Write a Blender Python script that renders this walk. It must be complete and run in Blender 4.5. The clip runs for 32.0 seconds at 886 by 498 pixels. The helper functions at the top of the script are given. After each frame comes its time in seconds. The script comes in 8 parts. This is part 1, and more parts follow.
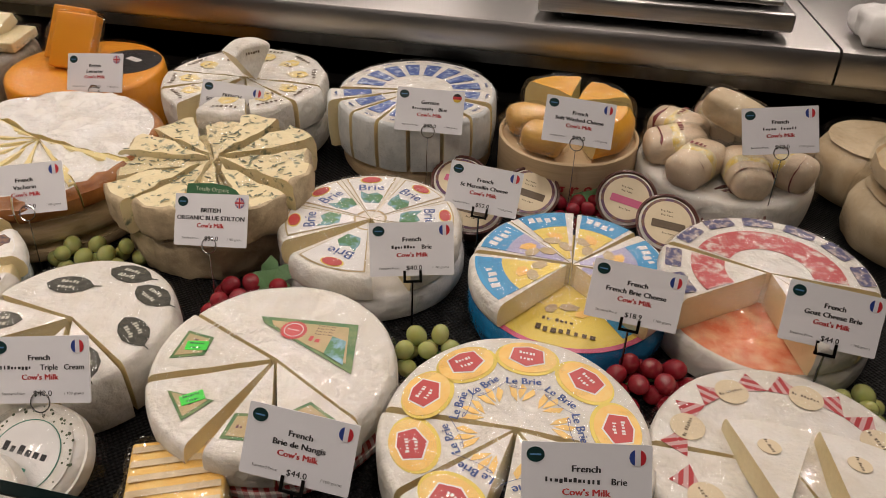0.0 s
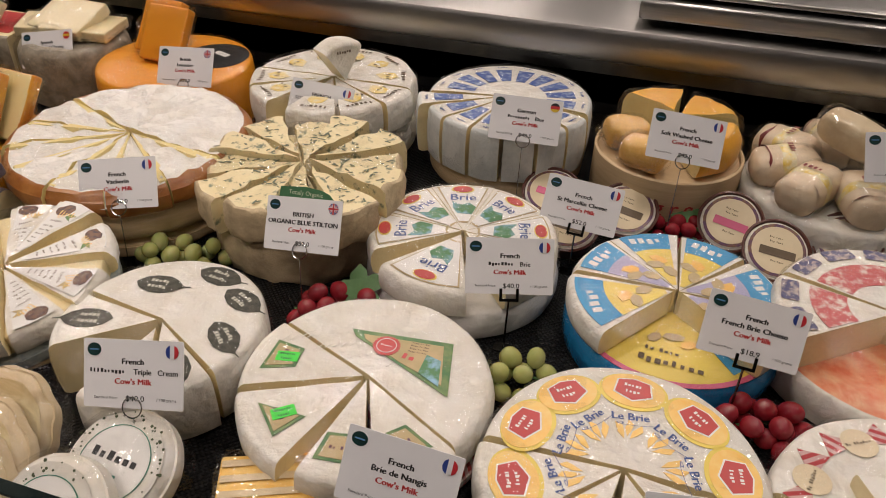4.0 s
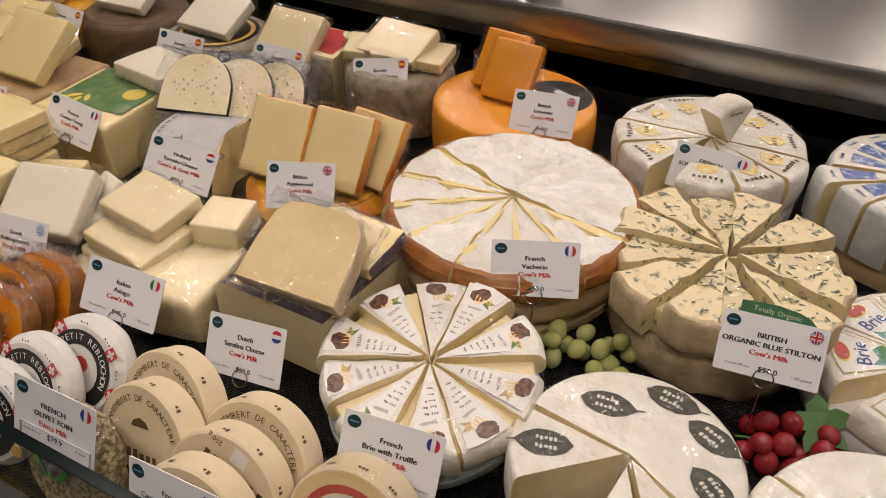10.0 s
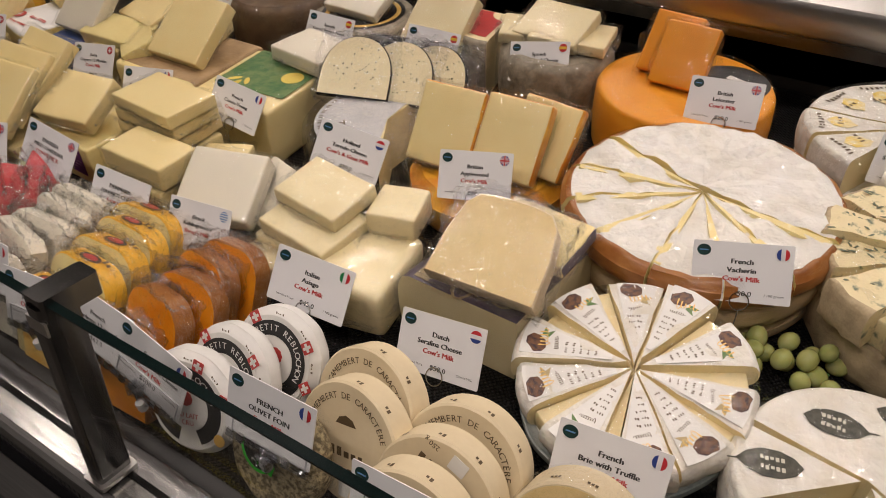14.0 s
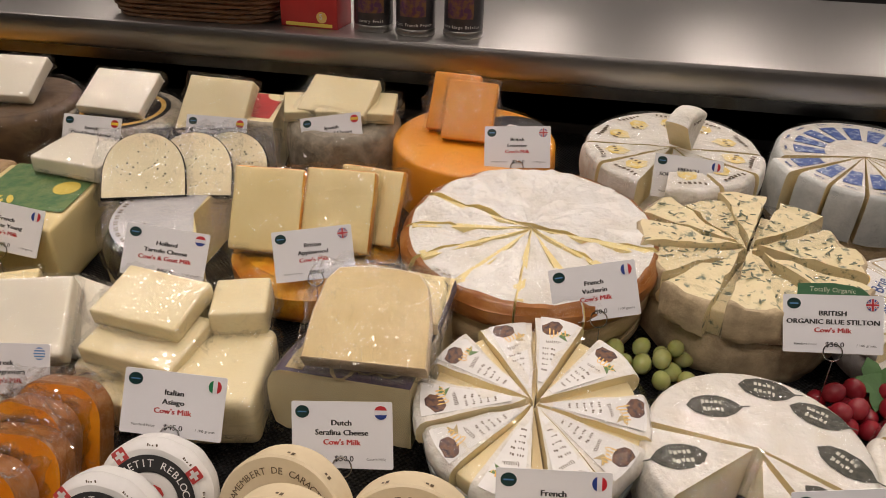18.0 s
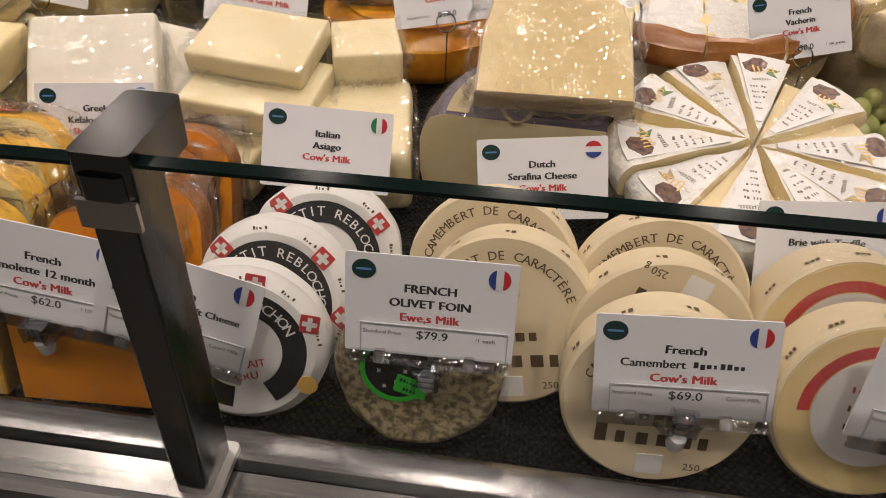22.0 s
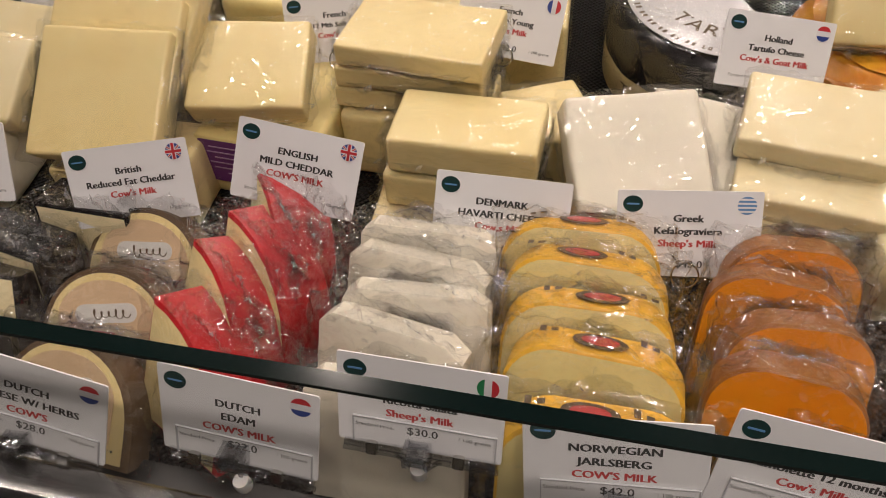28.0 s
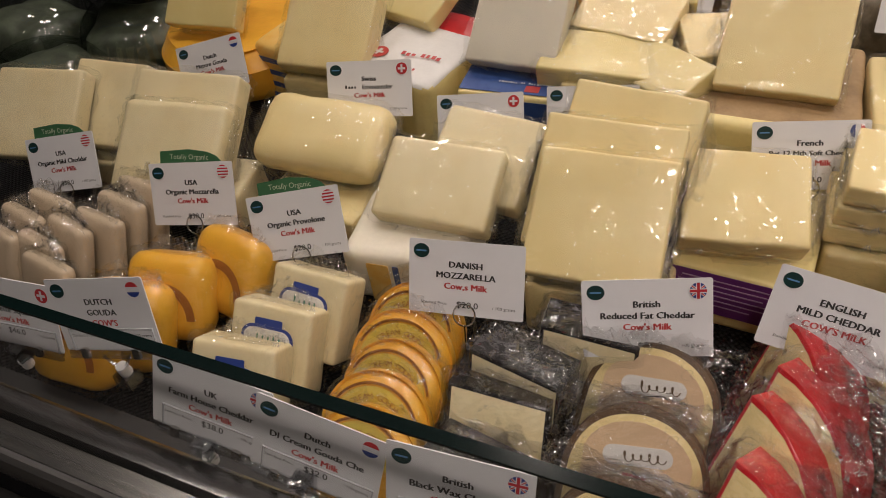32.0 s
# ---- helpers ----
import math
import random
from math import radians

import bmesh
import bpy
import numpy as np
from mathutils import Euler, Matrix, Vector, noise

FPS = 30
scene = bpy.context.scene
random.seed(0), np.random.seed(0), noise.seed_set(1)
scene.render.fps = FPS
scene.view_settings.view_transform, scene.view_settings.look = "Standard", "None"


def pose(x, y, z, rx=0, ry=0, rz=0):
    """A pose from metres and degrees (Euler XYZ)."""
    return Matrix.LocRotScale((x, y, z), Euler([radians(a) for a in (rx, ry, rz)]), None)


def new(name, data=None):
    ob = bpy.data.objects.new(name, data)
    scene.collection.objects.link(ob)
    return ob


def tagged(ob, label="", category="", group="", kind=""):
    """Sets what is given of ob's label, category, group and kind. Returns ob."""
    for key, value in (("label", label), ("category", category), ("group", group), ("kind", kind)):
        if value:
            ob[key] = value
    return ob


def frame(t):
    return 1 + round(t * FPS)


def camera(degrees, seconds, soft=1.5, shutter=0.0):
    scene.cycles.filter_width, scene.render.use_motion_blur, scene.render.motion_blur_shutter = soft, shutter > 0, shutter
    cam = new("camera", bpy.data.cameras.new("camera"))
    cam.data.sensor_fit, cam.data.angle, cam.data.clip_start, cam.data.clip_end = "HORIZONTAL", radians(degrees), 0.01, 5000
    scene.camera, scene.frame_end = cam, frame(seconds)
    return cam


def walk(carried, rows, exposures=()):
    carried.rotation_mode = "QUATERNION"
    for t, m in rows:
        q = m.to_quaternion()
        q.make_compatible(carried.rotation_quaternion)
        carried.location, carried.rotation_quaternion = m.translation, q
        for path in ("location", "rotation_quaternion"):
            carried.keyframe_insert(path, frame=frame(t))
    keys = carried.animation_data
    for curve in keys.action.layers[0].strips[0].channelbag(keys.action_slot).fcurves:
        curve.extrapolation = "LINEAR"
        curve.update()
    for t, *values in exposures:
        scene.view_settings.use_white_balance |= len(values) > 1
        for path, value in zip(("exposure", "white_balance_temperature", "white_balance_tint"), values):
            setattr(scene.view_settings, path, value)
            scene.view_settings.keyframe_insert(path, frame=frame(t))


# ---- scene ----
cam = camera(61.3, 32.0, soft=0.9)
METRES, EYE, TILT, LEAN, TURN = 2.1, 1.42, -30.0, -2.2, 13.3
ROWS = [
    (0.0, 0.0, 0.0, 0.0, 0.0, 0.0, -0.0),
    (0.5, -0.0087, 0.0077, 0.0042, 1.97, -0.28, -0.87),
    (1.0, -0.0115, 0.0145, 0.0101, 4.38, -0.95, -1.16),
    (1.5, -0.0134, 0.0203, 0.0111, 5.49, -1.28, -2.46),
    (2.0, -0.0131, 0.0204, 0.0065, 5.76, -2.03, -3.06),
    (2.5, -0.0079, 0.0143, 0.0048, 4.39, -1.68, -1.8),
    (4.5, -0.0409, 0.0201, 0.0103, 3.92, -0.05, -3.82),
    (5.0, -0.0586, 0.0246, 0.0123, 4.5, -0.88, -5.05),
    (5.5, -0.0761, 0.0252, 0.0146, 4.76, -0.87, -5.92),
    (6.0, -0.0887, 0.0213, 0.016, 6.77, -0.54, -6.76),
    (6.5, -0.1002, 0.0231, 0.0173, 8.25, -2.74, -6.33),
    (7.0, -0.1236, 0.0264, 0.0229, 6.83, -2.32, -6.23),
    (7.5, -0.1431, 0.025, 0.0265, 6.57, -2.89, -5.48),
    (8.0, -0.1658, 0.0225, 0.0258, 5.03, -3.31, -5.02),
    (8.5, -0.191, 0.0204, 0.0294, 6.19, -3.44, -5.43),
    (9.0, -0.2006, 0.0223, 0.0329, 7.34, -3.49, -6.75),
    (9.5, -0.2053, 0.0383, 0.0471, 9.23, -3.18, -6.42),
    (10.0, -0.2108, 0.0452, 0.0588, 12.03, -3.14, -8.09),
    (10.5, -0.2131, 0.0476, 0.0649, 15.3, -1.66, -8.88),
    (11.0, -0.2238, 0.056, 0.0638, 17.4, -4.64, -10.79),
    (11.5, -0.2363, 0.0504, 0.0619, 16.73, -3.79, -9.72),
    (12.0, -0.2413, 0.0453, 0.0627, 17.75, -3.43, -9.44),
    (12.5, -0.247, 0.0442, 0.0595, 17.89, -4.24, -10.0),
    (13.0, -0.258, 0.0408, 0.0592, 18.64, -4.37, -10.13),
    (13.5, -0.2691, 0.0422, 0.0591, 18.3, -4.76, -9.69),
    (14.0, -0.2733, 0.046, 0.0581, 17.86, -5.73, -9.21),
    (14.5, -0.2736, 0.0481, 0.0546, 16.56, -6.11, -8.28),
    (16.5, -0.3069, 0.0741, 0.0509, 9.82, -6.9, -5.78),
    (17.0, -0.3169, 0.0661, 0.0552, 5.96, -4.46, -2.64),
    (17.5, -0.3263, 0.0531, 0.0566, 3.92, -1.24, -1.0),
    (18.0, -0.3321, 0.0462, 0.0488, -1.96, 1.57, 1.77),
    (18.5, -0.3356, 0.0547, 0.0245, -4.4, -0.02, 3.85),
    (19.0, -0.3398, 0.0757, -0.0038, -5.83, -4.8, 4.29),
    (19.5, -0.3453, 0.0878, -0.0168, -5.46, -7.03, 4.28),
    (20.0, -0.3487, 0.1, -0.0174, -6.24, -8.32, 4.08),
    (20.5, -0.3439, 0.1004, -0.0137, -1.67, -9.3, 1.74),
    (21.0, -0.3504, 0.1015, -0.013, -0.66, -9.07, 1.46),
    (21.5, -0.3843, 0.1037, -0.0086, -2.57, -9.17, 3.43),
    (22.0, -0.4229, 0.1136, -0.0018, -4.81, -9.22, 2.85),
    (22.5, -0.4541, 0.1209, 0.0053, -5.07, -10.49, 3.46),
    (23.0, -0.4799, 0.1227, 0.0089, -4.93, -10.12, 3.52),
    (23.5, -0.4907, 0.127, 0.0114, -4.93, -11.68, 3.5),
    (24.0, -0.4954, 0.1285, 0.0135, -2.12, -23.14, 3.64),
    (24.5, -0.5055, 0.1265, 0.016, -1.73, -20.97, 3.06),
    (25.0, -0.5243, 0.1248, 0.0236, -2.18, -17.43, 2.53),
    (25.5, -0.5423, 0.1308, 0.0281, -2.57, -15.97, 1.56),
    (27.5, -0.553, 0.1526, 0.0518, 4.32, -13.43, 2.85),
    (28.0, -0.5958, 0.163, 0.0607, 1.96, -12.89, 3.25),
    (28.5, -0.6442, 0.1705, 0.071, -1.33, -12.09, 4.31),
    (29.0, -0.6703, 0.1737, 0.0691, -3.31, -12.98, 3.02),
    (29.5, -0.6981, 0.1666, 0.0714, -2.76, -12.8, 2.72),
    (30.0, -0.7209, 0.1635, 0.077, -0.52, -11.33, 0.94),
    (30.5, -0.7236, 0.1706, 0.0846, 3.03, -11.72, 0.19),
    (31.0, -0.7215, 0.1647, 0.0923, 6.31, -10.72, 1.27),
    (31.5, -0.7299, 0.16, 0.0983, 8.91, -9.99, 0.83),
    (32.0, -0.7372, 0.1596, 0.0991, 12.11, -9.64, 0.03),
]
walk(cam, [(t, pose(0, 0, EYE, TILT, LEAN, TURN) @ pose(METRES * x, METRES * y, METRES * z, 90 + pitch, roll, yaw)) for t, x, y, z, yaw, pitch, roll in ROWS],
     exposures=[(0.0, -0.05, 6500, 10), (12.0, -0.05, 6500, 10), (17.0, -0.12, 6500, 10), (19.5, 0.0, 6450, 10), (22.0, 0.10, 6500, 10), (23.4, 0.25, 6580, 10), (24.3, 0.42, 6950, 10), (25.5, 0.38, 7000, 10), (27.5, 0.12, 6620, 10), (29.0, 0.08, 6540, 10), (30.5, -0.02, 6500, 10), (32.0, -0.08, 6480, 10)])

# ---- light ----
world = bpy.data.worlds.new("shop_air")
scene.world = world
world.use_nodes = True
world.node_tree.nodes["Background"].inputs[0].default_value = (1.0, 0.86, 0.70, 1)
world.node_tree.nodes["Background"].inputs[1].default_value = 0.22
scene.view_settings.exposure = 0.0

CEIL = 2.75
LAMP_WATTS = 2.2
LAMP_COLOUR = (1.0, 0.86, 0.775)
# Added lamps, set for brightness and glints; only the last follows a rail reflection.
LAMPS = [(-1.40, -0.45), (-0.90, -0.45), (-0.30, -0.45), (-1.10, -1.40), (-0.10, -1.40)] + [(x, y) for y in (0.75, 1.75, 2.8, 3.8) for x in (-2.75, -1.85, -0.95, -0.05, 0.85) if (x, y) != (-1.85, 1.75)] + [(-2.07, 1.45)]

# ---- materials ----


def material(name, colour, rough=0.5, metal=0.0, second=None, scale=30.0, amount=0.5, bump=0.0, bump_scale=80.0,
             coat=0.0, sub=0.0, spec=0.5, stretch=(1, 1, 1), fine=0.0, crumple=0.0, mid=0.5, depth=0.002):
    """A surface with two scales of colour change, relief and, where wrapped, a crumpled glossy film on it."""
    m = bpy.data.materials.new(name)
    m.use_nodes = True
    nt = m.node_tree
    b = nt.nodes["Principled BSDF"]
    b.inputs["Roughness"].default_value = rough
    b.inputs["Metallic"].default_value = metal
    b.inputs["Specular IOR Level"].default_value = spec
    tc = nt.nodes.new("ShaderNodeTexCoord")
    mp = nt.nodes.new("ShaderNodeMapping")
    mp.inputs["Scale"].default_value = stretch
    nt.links.new(tc.outputs["Object"], mp.inputs["Vector"])
    c1 = (*colour, 1)
    c2 = (*(second or tuple(c * 0.82 for c in colour)), 1)
    n1 = nt.nodes.new("ShaderNodeTexNoise")
    n1.inputs["Scale"].default_value = scale
    n1.inputs["Detail"].default_value = 5
    n1.inputs["Roughness"].default_value = 0.6
    nt.links.new(mp.outputs[0], n1.inputs["Vector"])
    ramp = nt.nodes.new("ShaderNodeMapRange")
    ramp.inputs["From Min"].default_value = mid - 0.3 * (1.1 - amount)
    ramp.inputs["From Max"].default_value = mid + 0.3 * (1.1 - amount)
    nt.links.new(n1.outputs["Fac"], ramp.inputs["Value"])
    mix = nt.nodes.new("ShaderNodeMix")
    mix.data_type = "RGBA"
    mix.inputs["A"].default_value, mix.inputs["B"].default_value = c1, c2
    nt.links.new(ramp.outputs[0], mix.inputs["Factor"])
    out = mix.outputs["Result"]
    if fine:
        n2 = nt.nodes.new("ShaderNodeTexNoise")
        n2.inputs["Scale"].default_value = scale * 9
        n2.inputs["Detail"].default_value = 3
        nt.links.new(mp.outputs[0], n2.inputs["Vector"])
        hs = nt.nodes.new("ShaderNodeHueSaturation")
        vr = nt.nodes.new("ShaderNodeMapRange")
        vr.inputs["To Min"].default_value, vr.inputs["To Max"].default_value = 1 - fine, 1 + fine
        nt.links.new(n2.outputs["Fac"], vr.inputs["Value"])
        nt.links.new(vr.outputs[0], hs.inputs["Value"])
        nt.links.new(out, hs.inputs["Color"])
        out = hs.outputs["Color"]
    nt.links.new(out, b.inputs["Base Color"])
    if sub:
        b.inputs["Subsurface Weight"].default_value = sub
        b.inputs["Subsurface Radius"].default_value = (0.008, 0.005, 0.003)
        b.inputs["Subsurface Scale"].default_value = 0.6
    if bump:
        n3 = nt.nodes.new("ShaderNodeTexNoise")
        n3.inputs["Scale"].default_value = bump_scale
        n3.inputs["Detail"].default_value = 4
        nt.links.new(mp.outputs[0], n3.inputs["Vector"])
        bp = nt.nodes.new("ShaderNodeBump")
        bp.inputs["Strength"].default_value = bump
        bp.inputs["Distance"].default_value = depth
        nt.links.new(n3.outputs["Fac"], bp.inputs["Height"])
        nt.links.new(bp.outputs[0], b.inputs["Normal"])
    if coat:
        b.inputs["Coat Weight"].default_value = coat * 0.45
        b.inputs["Coat Roughness"].default_value = 0.07
        n4 = nt.nodes.new("ShaderNodeTexNoise")
        n4.inputs["Scale"].default_value = 60
        n4.inputs["Detail"].default_value = 3
        n4.inputs["Distortion"].default_value = 1.2
        nt.links.new(tc.outputs["Object"], n4.inputs["Vector"])
        bc = nt.nodes.new("ShaderNodeBump")
        bc.inputs["Strength"].default_value = crumple or 0.55
        bc.inputs["Distance"].default_value = 0.006
        nt.links.new(n4.outputs["Fac"], bc.inputs["Height"])
        nt.links.new(bc.outputs[0], b.inputs["Coat Normal"])
    return m


def film_material(name, strength, scale, tint=(0.985, 0.985, 0.985), rough=0.10, bump=0.6, crease=0.0, depth=0.008, grain=0.13):
    """Thin clear film: lets light straight through and glints on its crumples.
    crease: how strongly white lines are painted on the folds as extra glints.
    """
    m = bpy.data.materials.new(name)
    m.use_nodes = True
    nt = m.node_tree
    nt.nodes.remove(nt.nodes["Principled BSDF"])
    out = nt.nodes["Material Output"]
    tr = nt.nodes.new("ShaderNodeBsdfTransparent")
    tr.inputs[0].default_value = (*tint, 1)
    gl = nt.nodes.new("ShaderNodeBsdfGlossy")
    gl.inputs["Roughness"].default_value = rough
    tc = nt.nodes.new("ShaderNodeTexCoord")
    n = nt.nodes.new("ShaderNodeTexNoise")
    n.inputs["Scale"].default_value = scale
    n.inputs["Detail"].default_value = 3
    n.inputs["Distortion"].default_value = 0.8
    nt.links.new(tc.outputs["Object"], n.inputs["Vector"])
    fold = nt.nodes.new("ShaderNodeMath")
    fold.operation = "PINGPONG"
    fold.inputs[1].default_value = 0.11
    nt.links.new(n.outputs["Fac"], fold.inputs[0])
    small = nt.nodes.new("ShaderNodeTexNoise")
    small.inputs["Scale"].default_value = scale * 3.7
    small.inputs["Detail"].default_value = 2
    nt.links.new(tc.outputs["Object"], small.inputs["Vector"])
    add = nt.nodes.new("ShaderNodeMath")
    add.operation = "MULTIPLY_ADD"
    add.inputs[1].default_value = grain
    nt.links.new(small.outputs["Fac"], add.inputs[0])
    nt.links.new(fold.outputs[0], add.inputs[2])
    bp = nt.nodes.new("ShaderNodeBump")
    bp.inputs["Strength"].default_value = bump
    bp.inputs["Distance"].default_value = depth
    nt.links.new(add.outputs[0], bp.inputs["Height"])
    nt.links.new(bp.outputs[0], gl.inputs["Normal"])
    lw = nt.nodes.new("ShaderNodeLayerWeight")
    lw.inputs["Blend"].default_value = 0.5
    nt.links.new(bp.outputs[0], lw.inputs["Normal"])
    po = nt.nodes.new("ShaderNodeMath")
    po.operation = "POWER"
    po.inputs[1].default_value = 3.0
    nt.links.new(lw.outputs["Facing"], po.inputs[0])
    mu = nt.nodes.new("ShaderNodeMath")
    mu.operation = "MULTIPLY_ADD"
    mu.use_clamp = True
    mu.inputs[1].default_value = 0.16
    mu.inputs[2].default_value = 0.04 * strength
    nt.links.new(po.outputs[0], mu.inputs[0])
    mx = nt.nodes.new("ShaderNodeMixShader")
    nt.links.new(mu.outputs[0], mx.inputs[0])
    nt.links.new(tr.outputs[0], mx.inputs[1])
    nt.links.new(gl.outputs[0], mx.inputs[2])
    last = mx.outputs[0]
    # Matte white lines on some folds, painted highlights that need no lamp reflection.
    if crease:
        thin = nt.nodes.new("ShaderNodeMapRange")
        thin.interpolation_type = "SMOOTHSTEP"
        thin.inputs["From Min"].default_value, thin.inputs["From Max"].default_value = 0.011, 0.0
        thin.inputs["To Min"].default_value, thin.inputs["To Max"].default_value = 0.0, crease
        nt.links.new(fold.outputs[0], thin.inputs["Value"])
        n5 = nt.nodes.new("ShaderNodeTexNoise")
        n5.inputs["Scale"].default_value = scale * 1.3
        nt.links.new(tc.outputs["Object"], n5.inputs["Vector"])
        some = nt.nodes.new("ShaderNodeMapRange")
        some.inputs["From Min"].default_value, some.inputs["From Max"].default_value = 0.47, 0.62
        nt.links.new(n5.outputs["Fac"], some.inputs["Value"])
        both = nt.nodes.new("ShaderNodeMath")
        both.operation = "MULTIPLY"
        nt.links.new(thin.outputs[0], both.inputs[0])
        nt.links.new(some.outputs[0], both.inputs[1])
        gr = nt.nodes.new("ShaderNodeBsdfDiffuse")
        gr.inputs["Color"].default_value = (0.88, 0.88, 0.88, 1)
        nt.links.new(bp.outputs[0], gr.inputs["Normal"])
        m2 = nt.nodes.new("ShaderNodeMixShader")
        nt.links.new(both.outputs[0], m2.inputs[0])
        nt.links.new(last, m2.inputs[1])
        nt.links.new(gr.outputs[0], m2.inputs[2])
        last = m2.outputs[0]
    nt.links.new(last, out.inputs["Surface"])
    return m


def glow_material(name, colour, strength):
    m = bpy.data.materials.new(name)
    m.use_nodes = True
    b = m.node_tree.nodes["Principled BSDF"]
    b.inputs["Base Color"].default_value = (*colour, 1)
    b.inputs["Emission Color"].default_value = (*colour, 1)
    b.inputs["Emission Strength"].default_value = strength
    return m


FILM = film_material("cling_film", 1.6, 34, rough=0.05, bump=0.65, crease=0.05, depth=0.010, grain=0.07)
BAG = film_material("vacuum_bag", 1.7, 24, (0.99, 0.99, 0.99), 0.05, 0.5, crease=0.06, depth=0.010, grain=0.05)
LOOSEBAG = film_material("loose_bag", 2.4, 34, (0.975, 0.975, 0.975), 0.06, 0.7, crease=0.22, grain=0.06)
CLEAR = film_material("clear_plastic", 1.0, 12, (0.99, 0.992, 0.995), 0.05, 0.0)
ARM = film_material("clear_acrylic", 5.5, 25, (0.84, 0.85, 0.87), 0.05, 0.5)
BAGEND = film_material("gathered_bag_end", 3.2, 36, (0.96, 0.96, 0.96), 0.08, 0.8, crease=0.45, grain=0.06)
GLASS = film_material("counter_glass", 0.5, 1, (0.985, 0.99, 0.988), 0.0, 0.0)
EDGE = material("glass_edge", (0.003, 0.010, 0.009), 0.15, second=(0.002, 0.006, 0.006), scale=4, spec=0.25)
STEEL = material("brushed_steel", (0.46, 0.445, 0.43), 0.34, 1.0, second=(0.44, 0.43, 0.41), scale=14, stretch=(1, 40, 40), bump=0.05, bump_scale=60, fine=0.05)
DARKSTEEL = material("dark_steel", (0.13, 0.128, 0.125), 0.22, 1.0, second=(0.10, 0.098, 0.096), scale=9, stretch=(6, 6, 1), fine=0.04)
RAILSTEEL = material("rail_steel", (0.36, 0.354, 0.35), 0.22, 1.0, second=(0.25, 0.246, 0.243), scale=14, stretch=(1, 40, 40), bump=0.05, bump_scale=60, fine=0.05)
GREYRAIL = material("grey_rail", (0.22, 0.218, 0.215), 0.22, 0.9, second=(0.36, 0.35, 0.33), scale=12, stretch=(1, 30, 30), fine=0.05)
LIPMETAL = material("lip_metal", (0.20, 0.197, 0.193), 0.38, 0.9, second=(0.26, 0.255, 0.25), scale=12, stretch=(1, 30, 30), fine=0.05)
BANDSTEEL = material("band_steel", (0.30, 0.295, 0.29), 0.36, 1.0, second=(0.24, 0.237, 0.234), scale=14, stretch=(1, 40, 40), bump=0.05, bump_scale=60, fine=0.05)
WHITEMETAL = material("pale_metal", (0.40, 0.395, 0.39), 0.28, 0.9, second=(0.48, 0.47, 0.45), scale=12, stretch=(1, 30, 30), fine=0.04)
BLACK = material("black_paint", (0.012, 0.012, 0.013), 0.45, second=(0.02, 0.02, 0.02), scale=20, fine=0.2)


def woven(name, pitch):
    """Black woven rubber: raised knots in a slanting grid."""
    m = material(name, (0.010, 0.010, 0.011), 0.5, second=(0.018, 0.018, 0.019), scale=30, fine=0.2)
    nt = m.node_tree
    b = nt.nodes["Principled BSDF"]
    tc = nt.nodes.new("ShaderNodeTexCoord")
    mp = nt.nodes.new("ShaderNodeMapping")
    mp.inputs["Rotation"].default_value = (0, 0, radians(45))
    nt.links.new(tc.outputs["Object"], mp.inputs["Vector"])
    waves = []
    for axis in ("X", "Y"):
        w = nt.nodes.new("ShaderNodeTexWave")
        w.bands_direction = axis
        w.inputs["Scale"].default_value = 0.314 / pitch
        w.inputs["Distortion"].default_value = 0.6
        w.inputs["Detail Scale"].default_value = 40
        nt.links.new(mp.outputs[0], w.inputs["Vector"])
        waves.append(w)
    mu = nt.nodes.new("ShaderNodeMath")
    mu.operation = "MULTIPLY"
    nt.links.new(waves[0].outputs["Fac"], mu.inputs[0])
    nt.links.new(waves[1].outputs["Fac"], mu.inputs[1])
    bp = nt.nodes.new("ShaderNodeBump")
    bp.inputs["Strength"].default_value = 1.0
    bp.inputs["Distance"].default_value = 0.005
    nt.links.new(mu.outputs[0], bp.inputs["Height"])
    nt.links.new(bp.outputs[0], b.inputs["Normal"])
    # Colour follows the relief too: shade between the knots is painted in.
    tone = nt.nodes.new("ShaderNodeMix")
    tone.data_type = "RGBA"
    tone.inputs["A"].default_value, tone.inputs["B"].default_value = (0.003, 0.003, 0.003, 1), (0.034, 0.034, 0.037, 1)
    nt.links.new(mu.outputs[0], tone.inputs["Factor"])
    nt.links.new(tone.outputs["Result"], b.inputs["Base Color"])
    b.inputs["Roughness"].default_value = 0.38
    b.inputs["Specular IOR Level"].default_value = 0.3
    return m


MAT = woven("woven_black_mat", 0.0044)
WALL = material("back_wall_paint", (0.03, 0.03, 0.032), 0.6, second=(0.022, 0.022, 0.023), scale=3, fine=0.1)
PLASTER = material("ceiling_paint", (0.20, 0.19, 0.175), 0.8, second=(0.17, 0.16, 0.15), scale=2, fine=0.04)
TILE = material("floor_tile", (0.22, 0.20, 0.18), 0.35, second=(0.17, 0.155, 0.14), scale=5, fine=0.1, bump=0.05)
PAPER = material("card_paper", (0.79, 0.79, 0.80), 0.42, second=(0.75, 0.75, 0.77), scale=8, fine=0.015, coat=0.15, crumple=0.02)
INK = material("black_ink", (0.03, 0.03, 0.032), 0.5, second=(0.04, 0.04, 0.042), scale=200)
REDINK = material("red_ink", (0.55, 0.05, 0.05), 0.5, second=(0.48, 0.06, 0.06), scale=200)
DKGREEN = material("dark_green_print", (0.008, 0.045, 0.040), 0.35, second=(0.010, 0.03, 0.03), scale=300, coat=0.1)
